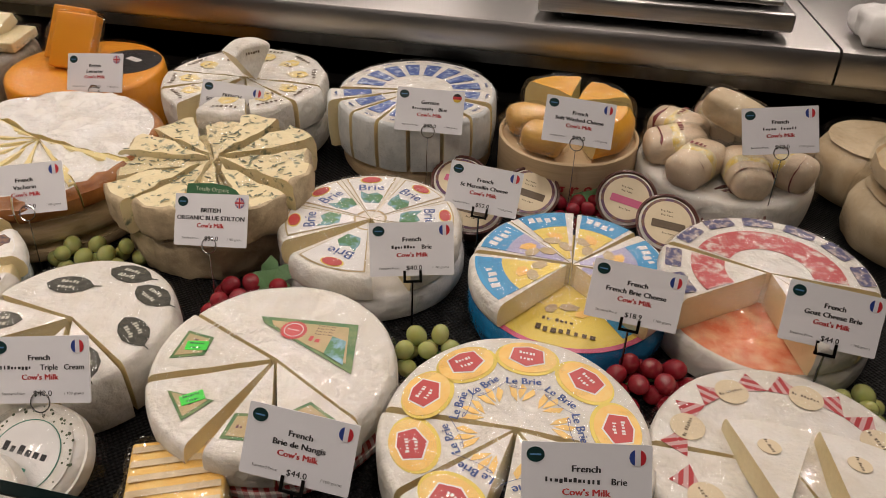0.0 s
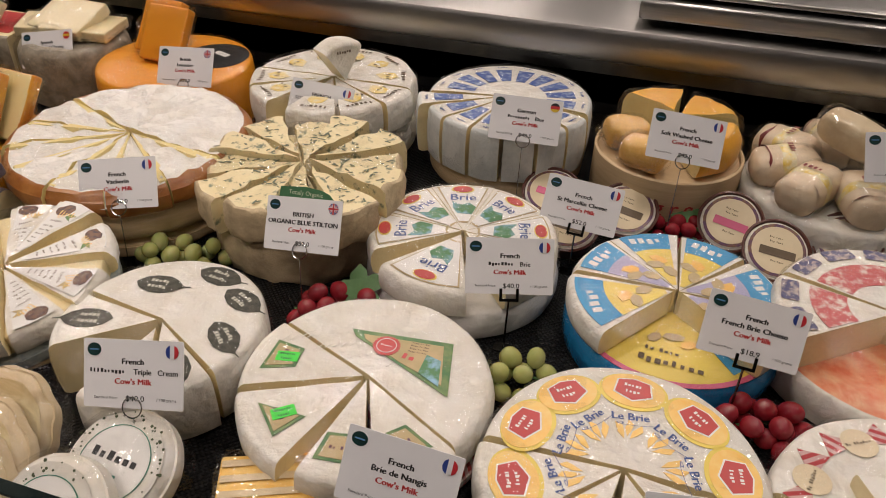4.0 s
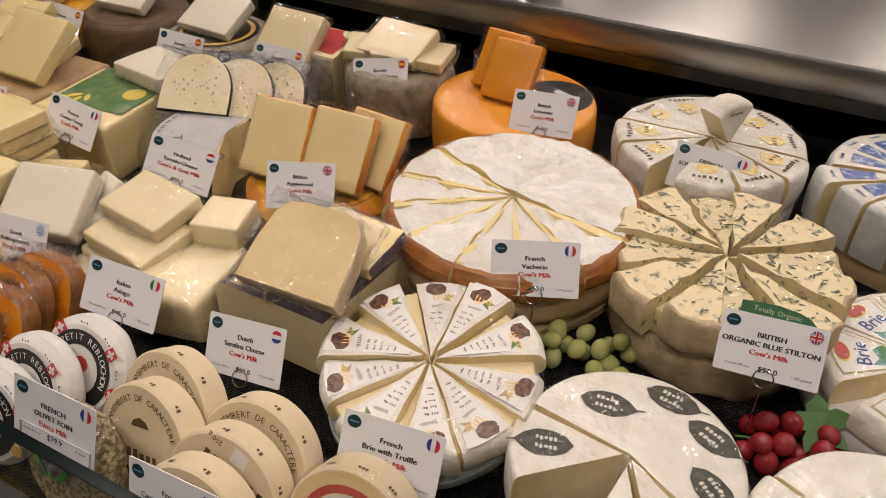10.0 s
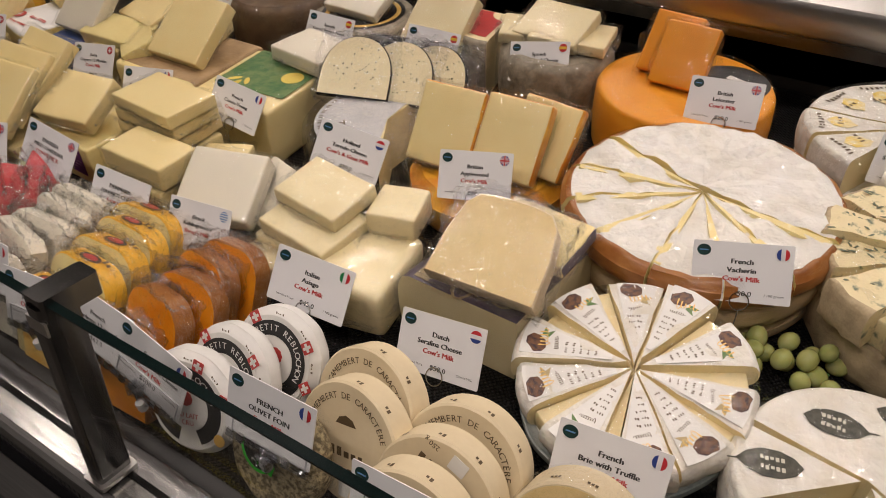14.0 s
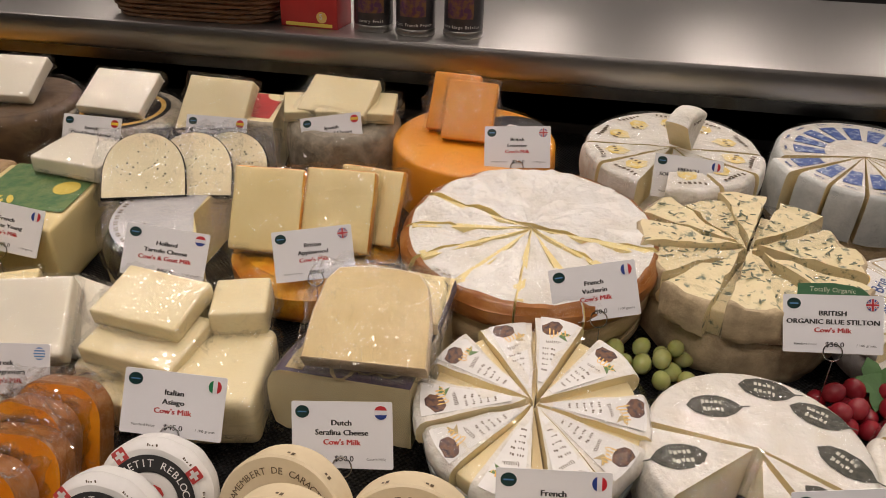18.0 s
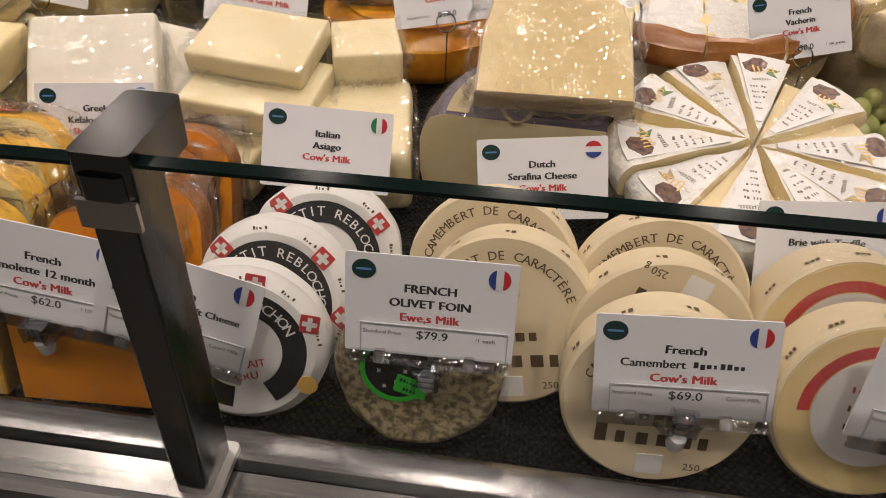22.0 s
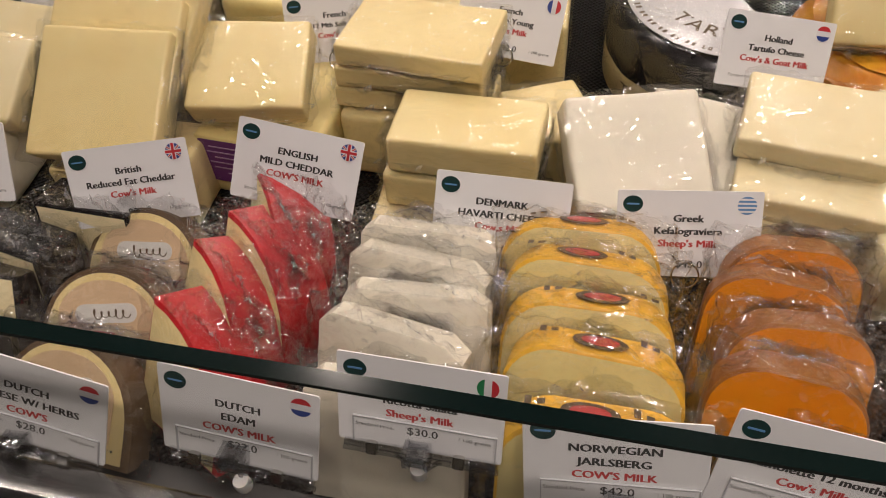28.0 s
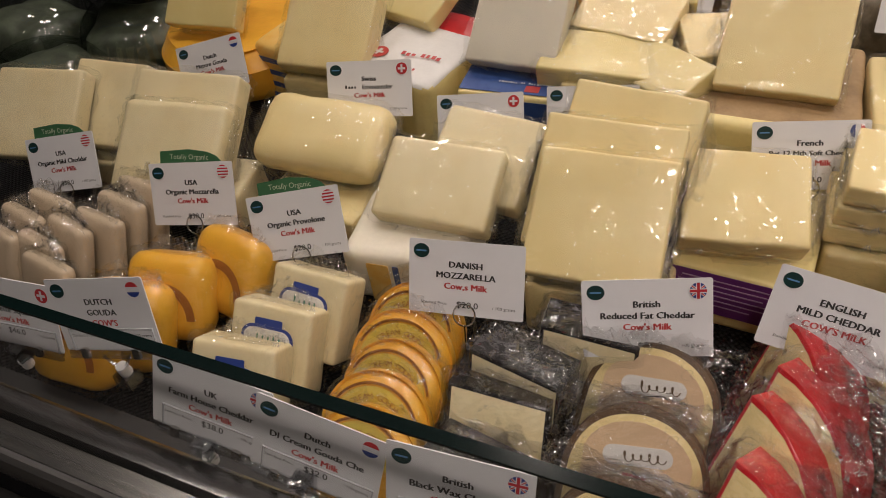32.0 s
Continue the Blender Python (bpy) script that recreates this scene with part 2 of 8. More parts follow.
ORGANIC = material("organic_green", (0.055, 0.17, 0.075), 0.45, second=(0.045, 0.145, 0.065), scale=60, fine=0.05)
CREAMINK = material("cream_ink", (0.62, 0.68, 0.50), 0.5, second=(0.55, 0.6, 0.45), scale=100)
F_BLUE = material("flag_blue", (0.03, 0.06, 0.28), 0.4)
F_WHITE = material("flag_white", (0.78, 0.78, 0.80), 0.4)
F_RED = material("flag_red", (0.55, 0.03, 0.04), 0.4)
F_GREEN = material("flag_green", (0.02, 0.22, 0.08), 0.4)
F_YELLOW = material("flag_yellow", (0.75, 0.52, 0.04), 0.4)
F_SKY = material("flag_sky", (0.12, 0.28, 0.55), 0.4)
WIRE = material("wire_chrome", (0.55, 0.54, 0.52), 0.2, 1.0)
NYLON = material("white_nylon", (0.8, 0.8, 0.79), 0.4, sub=0.2)

# ---- mesh helpers ----
DECK_Z, DECK_S = 0.88, 0.10
SLOPE = math.degrees(math.atan(DECK_S))


def deck(y):
    return DECK_Z + DECK_S * (y - 0.5)


def rest(x, y, turn=0.0, lift=0.0):
    """A pose on the sloping deck."""
    return pose(x, y, deck(y) + lift, SLOPE, 0, 0) @ pose(0, 0, 0, 0, 0, turn)


def mesh_of(name, verts, faces, mats, index=None, smooth=True):
    me = bpy.data.meshes.new(name)
    me.from_pydata([tuple(v) for v in verts], [], [tuple(f) for f in faces])
    for m in (mats if isinstance(mats, (list, tuple)) else [mats]):
        me.materials.append(m)
    if index is not None:
        me.polygons.foreach_set("material_index", index)
    if smooth:
        me.polygons.foreach_set("use_smooth", [True] * len(faces))
        me.set_sharp_from_angle(angle=radians(42))
    me.update()
    return me


def thing(name, m, label, category, group="", kind=""):
    ob = new(name)
    ob.empty_display_size = 0.02
    ob.matrix_world = m
    return tagged(ob, label, category, group, kind)


def part(name, me, parent, m=None, label=""):
    ob = new(name, me)
    ob.parent = parent
    if m is not None:
        ob.matrix_basis = m
    if label:
        ob["label"] = label
    return ob


def solid(name, me, m, label, category, group="", kind=""):
    ob = new(name, me)
    ob.matrix_world = m
    return tagged(ob, label, category, group, kind)


def slab(x0, x1, y0, y1, z0, z1):
    v = [(x, y, z) for z in (z0, z1) for y in (y0, y1) for x in (x0, x1)]
    return v, [(0, 2, 3, 1), (4, 5, 7, 6), (0, 1, 5, 4), (1, 3, 7, 5), (3, 2, 6, 7), (2, 0, 4, 6)]


def extrude(outline, x0, x1):
    """A profile in y, z drawn out along x."""
    n = len(outline)
    v = [(x0, y, z) for y, z in outline] + [(x1, y, z) for y, z in outline]
    fc = [(i, (i + 1) % n, n + (i + 1) % n, n + i) for i in range(n)]
    return v, fc + [tuple(range(n - 1, -1, -1)), tuple(range(n, 2 * n))]


def plate(outline, z0, z1):
    """A flat shape in x, y with thickness."""
    n = len(outline)
    v = [(x, y, z0) for x, y in outline] + [(x, y, z1) for x, y in outline]
    fc = [(i, (i + 1) % n, n + (i + 1) % n, n + i) for i in range(n)]
    return v, fc + [tuple(range(n - 1, -1, -1)), tuple(range(n, 2 * n))]


def round_rect(w, h, r=0.004, k=4, cx=0.0, cy=0.0):
    out = []
    for sx, sy, a0 in ((1, -1, -90), (1, 1, 0), (-1, 1, 90), (-1, -1, 180)):
        for i in range(k + 1):
            a = radians(a0 + 90 * i / k)
            out.append((cx + sx * (w / 2 - r) + r * math.cos(a), cy + sy * (h / 2 - r) + r * math.sin(a)))
    return out


def disc_outline(r, n=28, sx=1.0, sy=1.0):
    return [(r * sx * math.cos(2 * math.pi * i / n), r * sy * math.sin(2 * math.pi * i / n)) for i in range(n)]


def jitter(v, amount, freq, seed):
    """Moves points by smooth noise: hand-made unevenness."""
    o = Vector((seed * 7.3, seed * 3.1, seed * 5.7))
    out = []
    for p in v:
        d = noise.noise_vector(Vector(p) * freq + o)
        out.append((p[0] + amount * d.x, p[1] + amount * d.y, p[2] + amount * d.z))
    return out


def rounded_box(w, d, h, r=0.006, n=7, amount=0.0, freq=25, seed=0, taper=1.0, bow=0.0):
    """A block with rounded, uneven edges; its base is at z 0. taper: the top's size against the base's."""
    verts, faces, seen = [], [], {}

    def point(p):
        key = (round(p[0], 5), round(p[1], 5), round(p[2], 5))
        if key not in seen:
            seen[key] = len(verts)
            verts.append(key)
        return seen[key]
    half = (w / 2, d / 2, h / 2)

    def spread(i, a):
        u = i / n
        e = min(0.25, r / (2 * half[a]) * 1.1)
        ks = [0.0, e * 0.4, e] + [e + (1 - 2 * e) * k / (n - 4) for k in range(1, n - 4)] + [1 - e, 1 - e * 0.4, 1.0]
        return (2 * ks[i] - 1) * half[a]
    for a in range(3):
        b, c = (a + 1) % 3, (a + 2) % 3
        for s in (-1, 1):
            grid = []
            for i in range(n + 1):
                row = []
                for j in range(n + 1):
                    p = [0, 0, 0]
                    p[a], p[b], p[c] = s * half[a], spread(i, b), spread(j, c)
                    q = [max(-half[k] + r, min(half[k] - r, p[k])) for k in range(3)]
                    dv = Vector([p[k] - q[k] for k in range(3)])
                    if dv.length > 1e-7:
                        dv = dv.normalized() * r
                    row.append(point([q[k] + dv[k] for k in range(3)]))
                grid.append(row)
            for i in range(n):
                for j in range(n):
                    f = (grid[i][j], grid[i + 1][j], grid[i + 1][j + 1], grid[i][j + 1])
                    if len(set(f)) == 4:
                        faces.append(f if s > 0 else f[::-1])
                    elif len(set(f)) == 3:
                        g = []
                        for q in f:
                            if q not in g:
                                g.append(q)
                        faces.append(tuple(g) if s > 0 else tuple(g[::-1]))
    out = []
    for x, y, z in verts:
        u = (z + h / 2) / h
        k = 1 + (taper - 1) * u
        out.append((x * k, y * k, z + h / 2 + bow * (x / (w / 2)) ** 2))
    if amount:
        out = jitter(out, amount, freq, seed)
    return out, faces


def lathe(profile, n=40, a0=0.0, a1=360.0, rim=0.0, seed=0, tags=None, wave=0.0):
    """Turns a profile of (radius, z), from the base's middle to the top's, through an arc.
    tags: an index of material for each run of the profile; cut faces take the last."""
    full = abs(a1 - a0) >= 359.9
    steps = max(2, int(round(n * abs(a1 - a0) / 360)))
    cols = steps if full else steps + 1
    verts, faces, idx = [], [], []
    top = len(profile)
    for i in range(cols):
        a = radians(a0 + (a1 - a0) * i / steps)
        for r, z in profile:
            k = 1.0
            dz = 0.0
            if rim and r > 1e-6:
                k = 1 + rim * noise.noise(Vector((3 * math.cos(a), 3 * math.sin(a), seed * 4.7)))
                dz = rim * 0.06 * noise.noise(Vector((r * 40 * math.cos(a), r * 40 * math.sin(a), seed * 2.9 + 5)))
            if wave and z > 0.5 * profile[-1][1]:
                dz += wave * max(0.0, min(1.0, (max(q[0] for q in profile) - r) / (0.14 * max(q[0] for q in profile)))) * (noise.noise(Vector((r * 55 * math.cos(a), r * 55 * math.sin(a), 3.3))) + 0.5 * noise.noise(Vector((r * 130 * math.cos(a), r * 130 * math.sin(a), 8.3))))
            verts.append((r * k * math.cos(a), r * k * math.sin(a), z + dz))
    for i in range(steps):
        a, b = i * top, ((i + 1) % cols) * top
        for j in range(top - 1):
            r0, r1 = profile[j][0], profile[j + 1][0]
            if r0 < 1e-6 and r1 < 1e-6:
                continue
            if r0 < 1e-6:
                faces.append((a + j, b + j + 1, a + j + 1))
            elif r1 < 1e-6:
                faces.append((a + j, b + j, a + j + 1))
            else:
                faces.append((a + j, b + j, b + j + 1, a + j + 1))
            idx.append(tags[j] if tags else 0)
    if not full:
        faces.append(tuple(range(top)))
        idx.append(tags[-1] if tags else 0)
        s = (cols - 1) * top
        faces.append(tuple(range(s + top - 1, s - 1, -1)))
        idx.append(tags[-1] if tags else 0)
    return verts, faces, idx


def cheese_profile(r, h, soft=0.006):
    """A wheel's outline: flat base, a slightly bulging side, a rounded shoulder and a top."""
    k = soft
    top = [(r * q, h) for i, q in enumerate((0.86, 0.74, 0.62, 0.5, 0.38, 0.26, 0.13))]
    return ([(0, 0), (r - k, 0), (r - 0.2 * k, k * 0.5), (r + 0.0007, h * 0.3), (r + 0.001, h * 0.5), (r + 0.0007, h * 0.7), (r - 0.15 * k, h - k), (r - 0.55 * k, h - 0.3 * k), (r - 1.2 * k, h)] + top + [(0, h)],
            [0, 0, 0, 0, 0, 0, 0, 0] + [1] * 8 + [2])


def wheel_mesh(name, r, h, side, top, cut, a0=0.0, a1=360.0, soft=0.006, rim=0.012, seed=0, wave=0.0, rough=0.0):
    prof, tags = cheese_profile(r, h, soft)
    v, f, i = lathe(prof, 72, a0, a1, rim, seed, tags, wave)
    if rough:
        v = jitter(jitter(v, rough, 38, seed), rough * 0.5, 110, seed + 1)
    return mesh_of(name, v, f, [side, top, cut], i)


def film_cap(name, r, h, parent, m=None, seed=0, skirt=1.0, mat=None):
    """Film drawn over a wheel, with a gathered, wavy skirt."""
    k = 0.006
    prof = [(r + 0.005, h * (1 - skirt)), (r + 0.004, h * 0.3), (r + 0.003, h * 0.65), (r + 0.002, h - k), (r - k, h + 0.003)] + [(r * q, h + 0.0028) for q in (0.85, 0.7, 0.55, 0.4, 0.25, 0.12)] + [(0, h + 0.0028)]
    v, f, i = lathe(prof, 90, 0, 360, 0.02, seed)
    v = [(x, y, z) if z > h else (x * q, y * q, z) for (x, y, z), q in ((p, 1 + 0.012 * noise.noise(Vector((26 * math.atan2(p[1], p[0]), p[2] * 20, seed)))) for p in v)]
    v = jitter(v, 0.0012, 75, seed)
    return part(name, mesh_of(name, v, f, mat or FILM), parent, m)


def wrap_shell(w, d, h, r, seed, taper=1.0, loose=1.0, fold=0.0009):
    """A tight film with crumpled, gathered margins round its sides."""
    v, f = rounded_box(w + 0.004, d + 0.004, h + 0.003, min(r, h * 0.4), 18, 0.0, 0, seed, taper)
    out = []
    for x, y, z in v:
        u = max(0.0, max(abs(x) / (w / 2), abs(y) / (d / 2)) - 0.82) / 0.18
        u = min(1.0, u) ** 2
        q = Vector((x * 95 + seed, y * 95, z * 95))
        c = noise.noise(q) + 0.6 * noise.noise(q * 2.3)
        k = 1 + loose * u * (0.045 + 0.080 * c)
        out.append((x * k, y * k, z + loose * u * 0.0045 * noise.noise(q * 1.3 + Vector((5, 2, 9)))))
    return jitter(jitter(out, 0.0006, 55, seed), fold * (0.5 + 0.5 * loose) * 0.7, 190, seed + 4), f


def gathered(w, high, seed, n=26, rows=5):
    """The loose, pleated end of a bag: a folded strip standing up along +y."""
    v, f = [], []
    for j in range(rows + 1):
        u = j / rows
        for i in range(n + 1):
            s = i / n
            q = Vector((s * 9 + seed * 3.7, u * 1.5, seed * 1.3))
            top = high * (0.55 + 0.75 * (0.5 + 0.5 * noise.noise(Vector((s * 5, seed * 2.1, 0)))) - 0.55 * (2 * s - 1) ** 2)
            v.append(((s - 0.5) * w * (1 - 0.16 * u) + 0.003 * u * noise.noise(q * 2), top * u, (0.002 + 0.008 * u) * (noise.noise(q) + 0.6 * noise.noise(q * 2.7))))
    for j in range(rows):
        for i in range(n):
            a = j * (n + 1) + i
            f.append((a, a + 1, a + n + 2, a + n + 1))
    return v, f


def tube(points, r, n=8):
    """A round wire through points."""
    verts, faces = [], []
    P = [Vector(p) for p in points]
    for i, p in enumerate(P):
        d = (P[min(i + 1, len(P) - 1)] - P[max(i - 1, 0)]).normalized()
        u = d.cross(Vector((0.31, 0.17, 0.93))).normalized()
        w = d.cross(u)
        for k in range(n):
            a = 2 * math.pi * k / n
            verts.append(p + r * (math.cos(a) * u + math.sin(a) * w))
    for i in range(len(P) - 1):
        for k in range(n):
            faces.append((i * n + k, i * n + (k + 1) % n, (i + 1) * n + (k + 1) % n, (i + 1) * n + k))
    faces.append(tuple(range(n - 1, -1, -1)))
    faces.append(tuple(range((len(P) - 1) * n, len(P) * n)))
    return verts, faces


TEXTS = {}


def letters(text, size, mat, bold=0.0, align="CENTER", spacing=1.0):
    """Flat raised letters in the built-in font, as a mesh."""
    key = (text, round(size, 5), mat.name, bold, align, spacing)
    if key in TEXTS:
        return TEXTS[key]
    cu = bpy.data.curves.new("print", "FONT")
    cu.body, cu.size, cu.align_x, cu.align_y = text, size, align, "CENTER"
    cu.resolution_u, cu.space_character = 2, spacing
    ob = bpy.data.objects.new("print", cu)
    me = ob.to_mesh().copy()
    if bold:
        v0 = [v.co.copy() for v in me.vertices]
        f0 = [tuple(p.vertices) for p in me.polygons]
        n, v, f = len(v0), [], []
        for k, s in enumerate((-1.0, 0.0, 1.0)):
            v += [(c.x + s * bold * size, c.y + 0.25 * s * bold * size, 0.00003 * k) for c in v0]
            f += [tuple(i + k * n for i in q) for q in f0]
        me = mesh_of("print", v, f, mat, smooth=False)
    ob.to_mesh_clear()
    bpy.data.objects.remove(ob)
    bpy.data.curves.remove(cu)
    me.materials.clear()
    me.materials.append(mat)
    TEXTS[key] = me
    return me


def bars(text, size, mat):
    """Short bars, one a letter, in place of words that cannot be read or name a maker."""
    v, f = [], []
    rnd = random.Random(len(text) * 31 + int(size * 1e5))
    x = -len(text) * size * 0.27
    for word in text.split(" "):
        for k in range(len(word)):
            w = size * rnd.choice((0.30, 0.36, 0.24, 0.38))
            up, down = rnd.choice(((0.17, 0.20), (0.17, 0.20), (0.34, 0.20), (0.17, 0.34))) if k else (0.36, 0.20)
            n = len(v)
            v += [(x, -size * down, 0), (x + w, -size * down, 0), (x + w, size * up, 0), (x, size * up, 0)]
            f.append((n, n + 1, n + 2, n + 3))
            x += size * 0.54
        x += size * 0.4
    return mesh_of("bars", v, f, mat, smooth=False)


def pen_stroke(w, h, mat, seed, loops=5, thick=0.16):
    """A looping pen line, in place of a hand-written maker's name."""
    rnd = random.Random(seed)
    n = loops * 10
    ph = [rnd.uniform(0.6, 1.3) for _ in range(loops + 2)]
    pts = []
    for i in range(n + 1):
        u = i / n
        a = 2 * math.pi * loops * u
        amp = ph[int(u * loops)] * (1.5 if i < 10 else 1.0)
        pts.append((w * (u - 0.5) + 0.30 * w / loops * math.cos(a), 0.5 * h * amp * math.sin(a)))
    v, f = [], []
    for i, (x, y) in enumerate(pts):
        a, b = pts[max(0, i - 1)], pts[min(n, i + 1)]
        dx, dy = b[0] - a[0], b[1] - a[1]
        q = max(1e-6, math.hypot(dx, dy))
        t = 0.5 * thick * h * (0.35 + 0.65 * abs(dy) / q)
        v += [(x - dy / q * t, y + dx / q * t, 0.00004 * (i % 2)), (x + dy / q * t, y - dx / q * t, 0.00004 * (i % 2))]
    for i in range(n):
        f.append((2 * i, 2 * i + 1, 2 * i + 3, 2 * i + 2))
    return mesh_of("pen_stroke", v, f, mat, smooth=False)


def printed(parent, me, x, y, z, turn=0.0, name="lettering"):
    return part(name, me, parent, pose(x, y, z, 0, 0, turn))


# ---- the counter ----
X0, X1 = -3.1, 0.95
ACRYLIC = material("clear_acrylic_edge", (0.50, 0.51, 0.53), 0.12, second=(0.44, 0.45, 0.47), scale=60)
GLOSSBLACK = material("glossy_black", (0.006, 0.006, 0.007), 0.18, second=(0.009, 0.009, 0.01), scale=20, fine=0.1)
W = 0.012


def structure(name, vf, mat, label, smooth=False):
    return solid(name, mesh_of(name, vf[0], vf[1], mat, smooth=smooth), Matrix(), label, name.split("_")[0], kind="structure")


# Room shell out of view; dark walls and ceiling hold down haze in glass and film.
structure("floor", slab(-6, 4, -3, 4.5, -0.05, 0.0), TILE, "brown shop floor in stone tile")
structure("ceiling", slab(-6, 4, -3, 4.5, CEIL, CEIL + 0.05), PLASTER, "plain shop ceiling out of view, kept dark to limit reflections")
structure("wall_north", slab(-6, 4, 4.4, 4.5, 0, CEIL), WALL, "dark painted wall behind the counter")
structure("wall_south", slab(-6, 4, -3.1, -3.0, 0, CEIL), PLASTER, "plain wall out of view behind the shopper, kept dark to limit reflections")
structure("wall_west", slab(-6.1, -6, -3, 4.5, 0, CEIL), PLASTER, "plain shop wall at the far end")
structure("wall_east", slab(4, 4.1, -3, 4.5, 0, CEIL), PLASTER, "plain shop wall at the near end")

counter = thing("display_counter", pose(0, 0, 0), "refrigerated cheese counter in steel with a sloping black deck", "display counter")
DK0, DK1 = 0.24, 1.34
FY = 0.180
part("deck", mesh_of("deck", *extrude([(DK0, deck(DK0) - 0.02), (DK1, deck(DK1) - 0.02), (DK1, deck(DK1) - 0.003), (DK0, deck(DK0) - 0.003)], X0, X1), BLACK, smooth=False), counter)
part("cabinet_body", mesh_of("cabinet_body", *slab(X0, X1, 0.30, 1.5, 0.1, 0.80), BLACK, smooth=False), counter)
part("plinth", mesh_of("plinth", *slab(X0, X1, 0.26, 1.45, 0.0, 0.1), DARKSTEEL, smooth=False), counter)
part("back_panel", mesh_of("back_panel", *slab(X0, X1, DK1, DK1 + 0.03, 0.80, 1.075), BLACK, smooth=False), counter)
part("inner_rail", mesh_of("inner_rail", *extrude([(0.212, 0.926), (0.216, 0.930), (0.233, 0.930), (0.238, 0.926), (0.239, 0.83), (0.212, 0.83)], X0, X1), RAILSTEEL), counter, label="polished steel rail")
part("glass_channel", mesh_of("glass_channel", *slab(X0, X1, 0.192, 0.211, 0.86, 0.926), GREYRAIL, smooth=False), counter, label="grey metal glass channel")
part("front_lip", mesh_of("front_lip", *extrude([(FY, 0.921), (FY + 0.002, 0.927), (FY + 0.006, 0.929), (0.191, 0.927), (0.191, 0.86), (FY, 0.912)], X0, X1), LIPMETAL), counter, label="grey metal lip")
part("vent_back", mesh_of("vent_back", *slab(X0, X1, FY + 0.006, FY + 0.010, 0.872, 0.9195), BLACK, smooth=False), counter)
RIB = mesh_of("vent_rib", *slab(-0.0014, 0.0014, FY, FY + 0.0058, 0.9125, 0.9195), GREYRAIL, smooth=False)
for k in range(230):
    part("vent_rib", RIB, counter, pose(-1.95 + 0.0065 * k, 0, 0))
part("vent_strip", mesh_of("vent_strip", *slab(X0, X1, FY, FY + 0.0058, 0.9095, 0.9120), GREYRAIL, smooth=False), counter)
part("bumper", mesh_of("bumper", *extrude([(0.174, 0.8995), (0.151, 0.8870), (0.149, 0.884), (0.149, 0.868), (0.174, 0.868)], X0, X1), BANDSTEEL, smooth=False), counter, label="brushed steel band")
part("black_band", mesh_of("black_band", *extrude([(0.1795, 0.9092), (0.1745, 0.9003), (0.1745, 0.869), (0.1855, 0.869), (0.1855, 0.9092)], X0, X1), GLOSSBLACK, smooth=False), counter, label="glossy black band")
part("apron", mesh_of("apron", *slab(X0, X1, 0.150, FY + 0.10, 0.1, 0.8675), BLACK, smooth=False), counter, label="black front panel")

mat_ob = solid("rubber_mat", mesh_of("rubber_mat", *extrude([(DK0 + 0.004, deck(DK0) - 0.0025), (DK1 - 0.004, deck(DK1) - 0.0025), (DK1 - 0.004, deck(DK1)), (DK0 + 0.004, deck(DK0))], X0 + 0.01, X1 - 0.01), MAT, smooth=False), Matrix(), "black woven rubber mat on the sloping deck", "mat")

# ---- the glass front ----
GY, GT = 0.199, 0.006


def glass_pane(x0, x1, z0, z1):
    """A pane whose top edge runs from z0 to z1."""
    ob = thing("sneeze_guard", pose(0, 0, 0), "low clear glass sneeze guard with a dark green edge", "glass panel", "glass front of the counter")
    v, f = slab(x0, x1, GY - GT / 2, GY + GT / 2, 0.927, 1.0)
    v = [(x, y, z if z < 0.99 else (z0 if x == x0 else z1)) for x, y, z in v]
    part("pane", mesh_of("pane", v, f, GLASS, smooth=False), ob)
    # Opaque strip over the edge: dark inner reflection of the glass put into colour.
    e = [(x, y + (0.0004 if y > GY else -0.0004), 0.0003 + (z0 if x == x0 else z1) + (0.0 if z < 0.99 else 0.0016)) for x, y, z in slab(x0, x1, GY - GT / 2, GY + GT / 2, 0.927, 1.0)[0]]
    part("dark_edge_strip", mesh_of("dark_edge_strip", e, f, EDGE, smooth=False), ob, label="dark green strip painted as the glass edge's inner reflection")
    return ob


def glass_post(x, top):
    ob = thing("glass_post", pose(x, GY, 0), "dark steel post with a clamp that holds the glass", "post", "posts of the glass front")
    part("upright", mesh_of("upright", *plate(round_rect(0.017, 0.030, 0.003, 4, 0, 0.006), 0.9305, top + 0.002), DARKSTEEL), ob)
    part("cap", mesh_of("cap", *plate(round_rect(0.022, 0.046, 0.003, 4, 0, 0.016), top - 0.010, top + 0.010), DARKSTEEL), ob, label="dark steel clamp cap")
    part("lip", mesh_of("lip", *slab(-0.0112, 0.0112, -0.0092, -0.0072, top - 0.020, top - 0.008), STEEL, smooth=False), ob)
    part("rod", mesh_of("rod", *tube([(-0.011, 0.006, 0.932), (-0.011, 0.006, top - 0.01)], 0.0022, 8), STEEL), ob)
    part("foot", mesh_of("foot", *plate(round_rect(0.026, 0.036, 0.003, 3, 0, 0.006), 0.9302, 0.9345), STEEL), ob)
    return ob


glass_pane(-1.043, 0.45, 1.121, 1.147)
glass_pane(-2.548, -1.046, 1.090, 1.120)
glass_post(-1.0445, 1.118)
glass_post(-2.549, 1.088)
glass_post(0.452, 1.147)

# ---- the shelf behind ----
LY, LZ = 1.24, 1.083
LT = LZ + 0.054
shelf = thing("back_shelf", pose(0, 0, 0), "deep brushed steel service shelf behind the cheeses", "shelf")
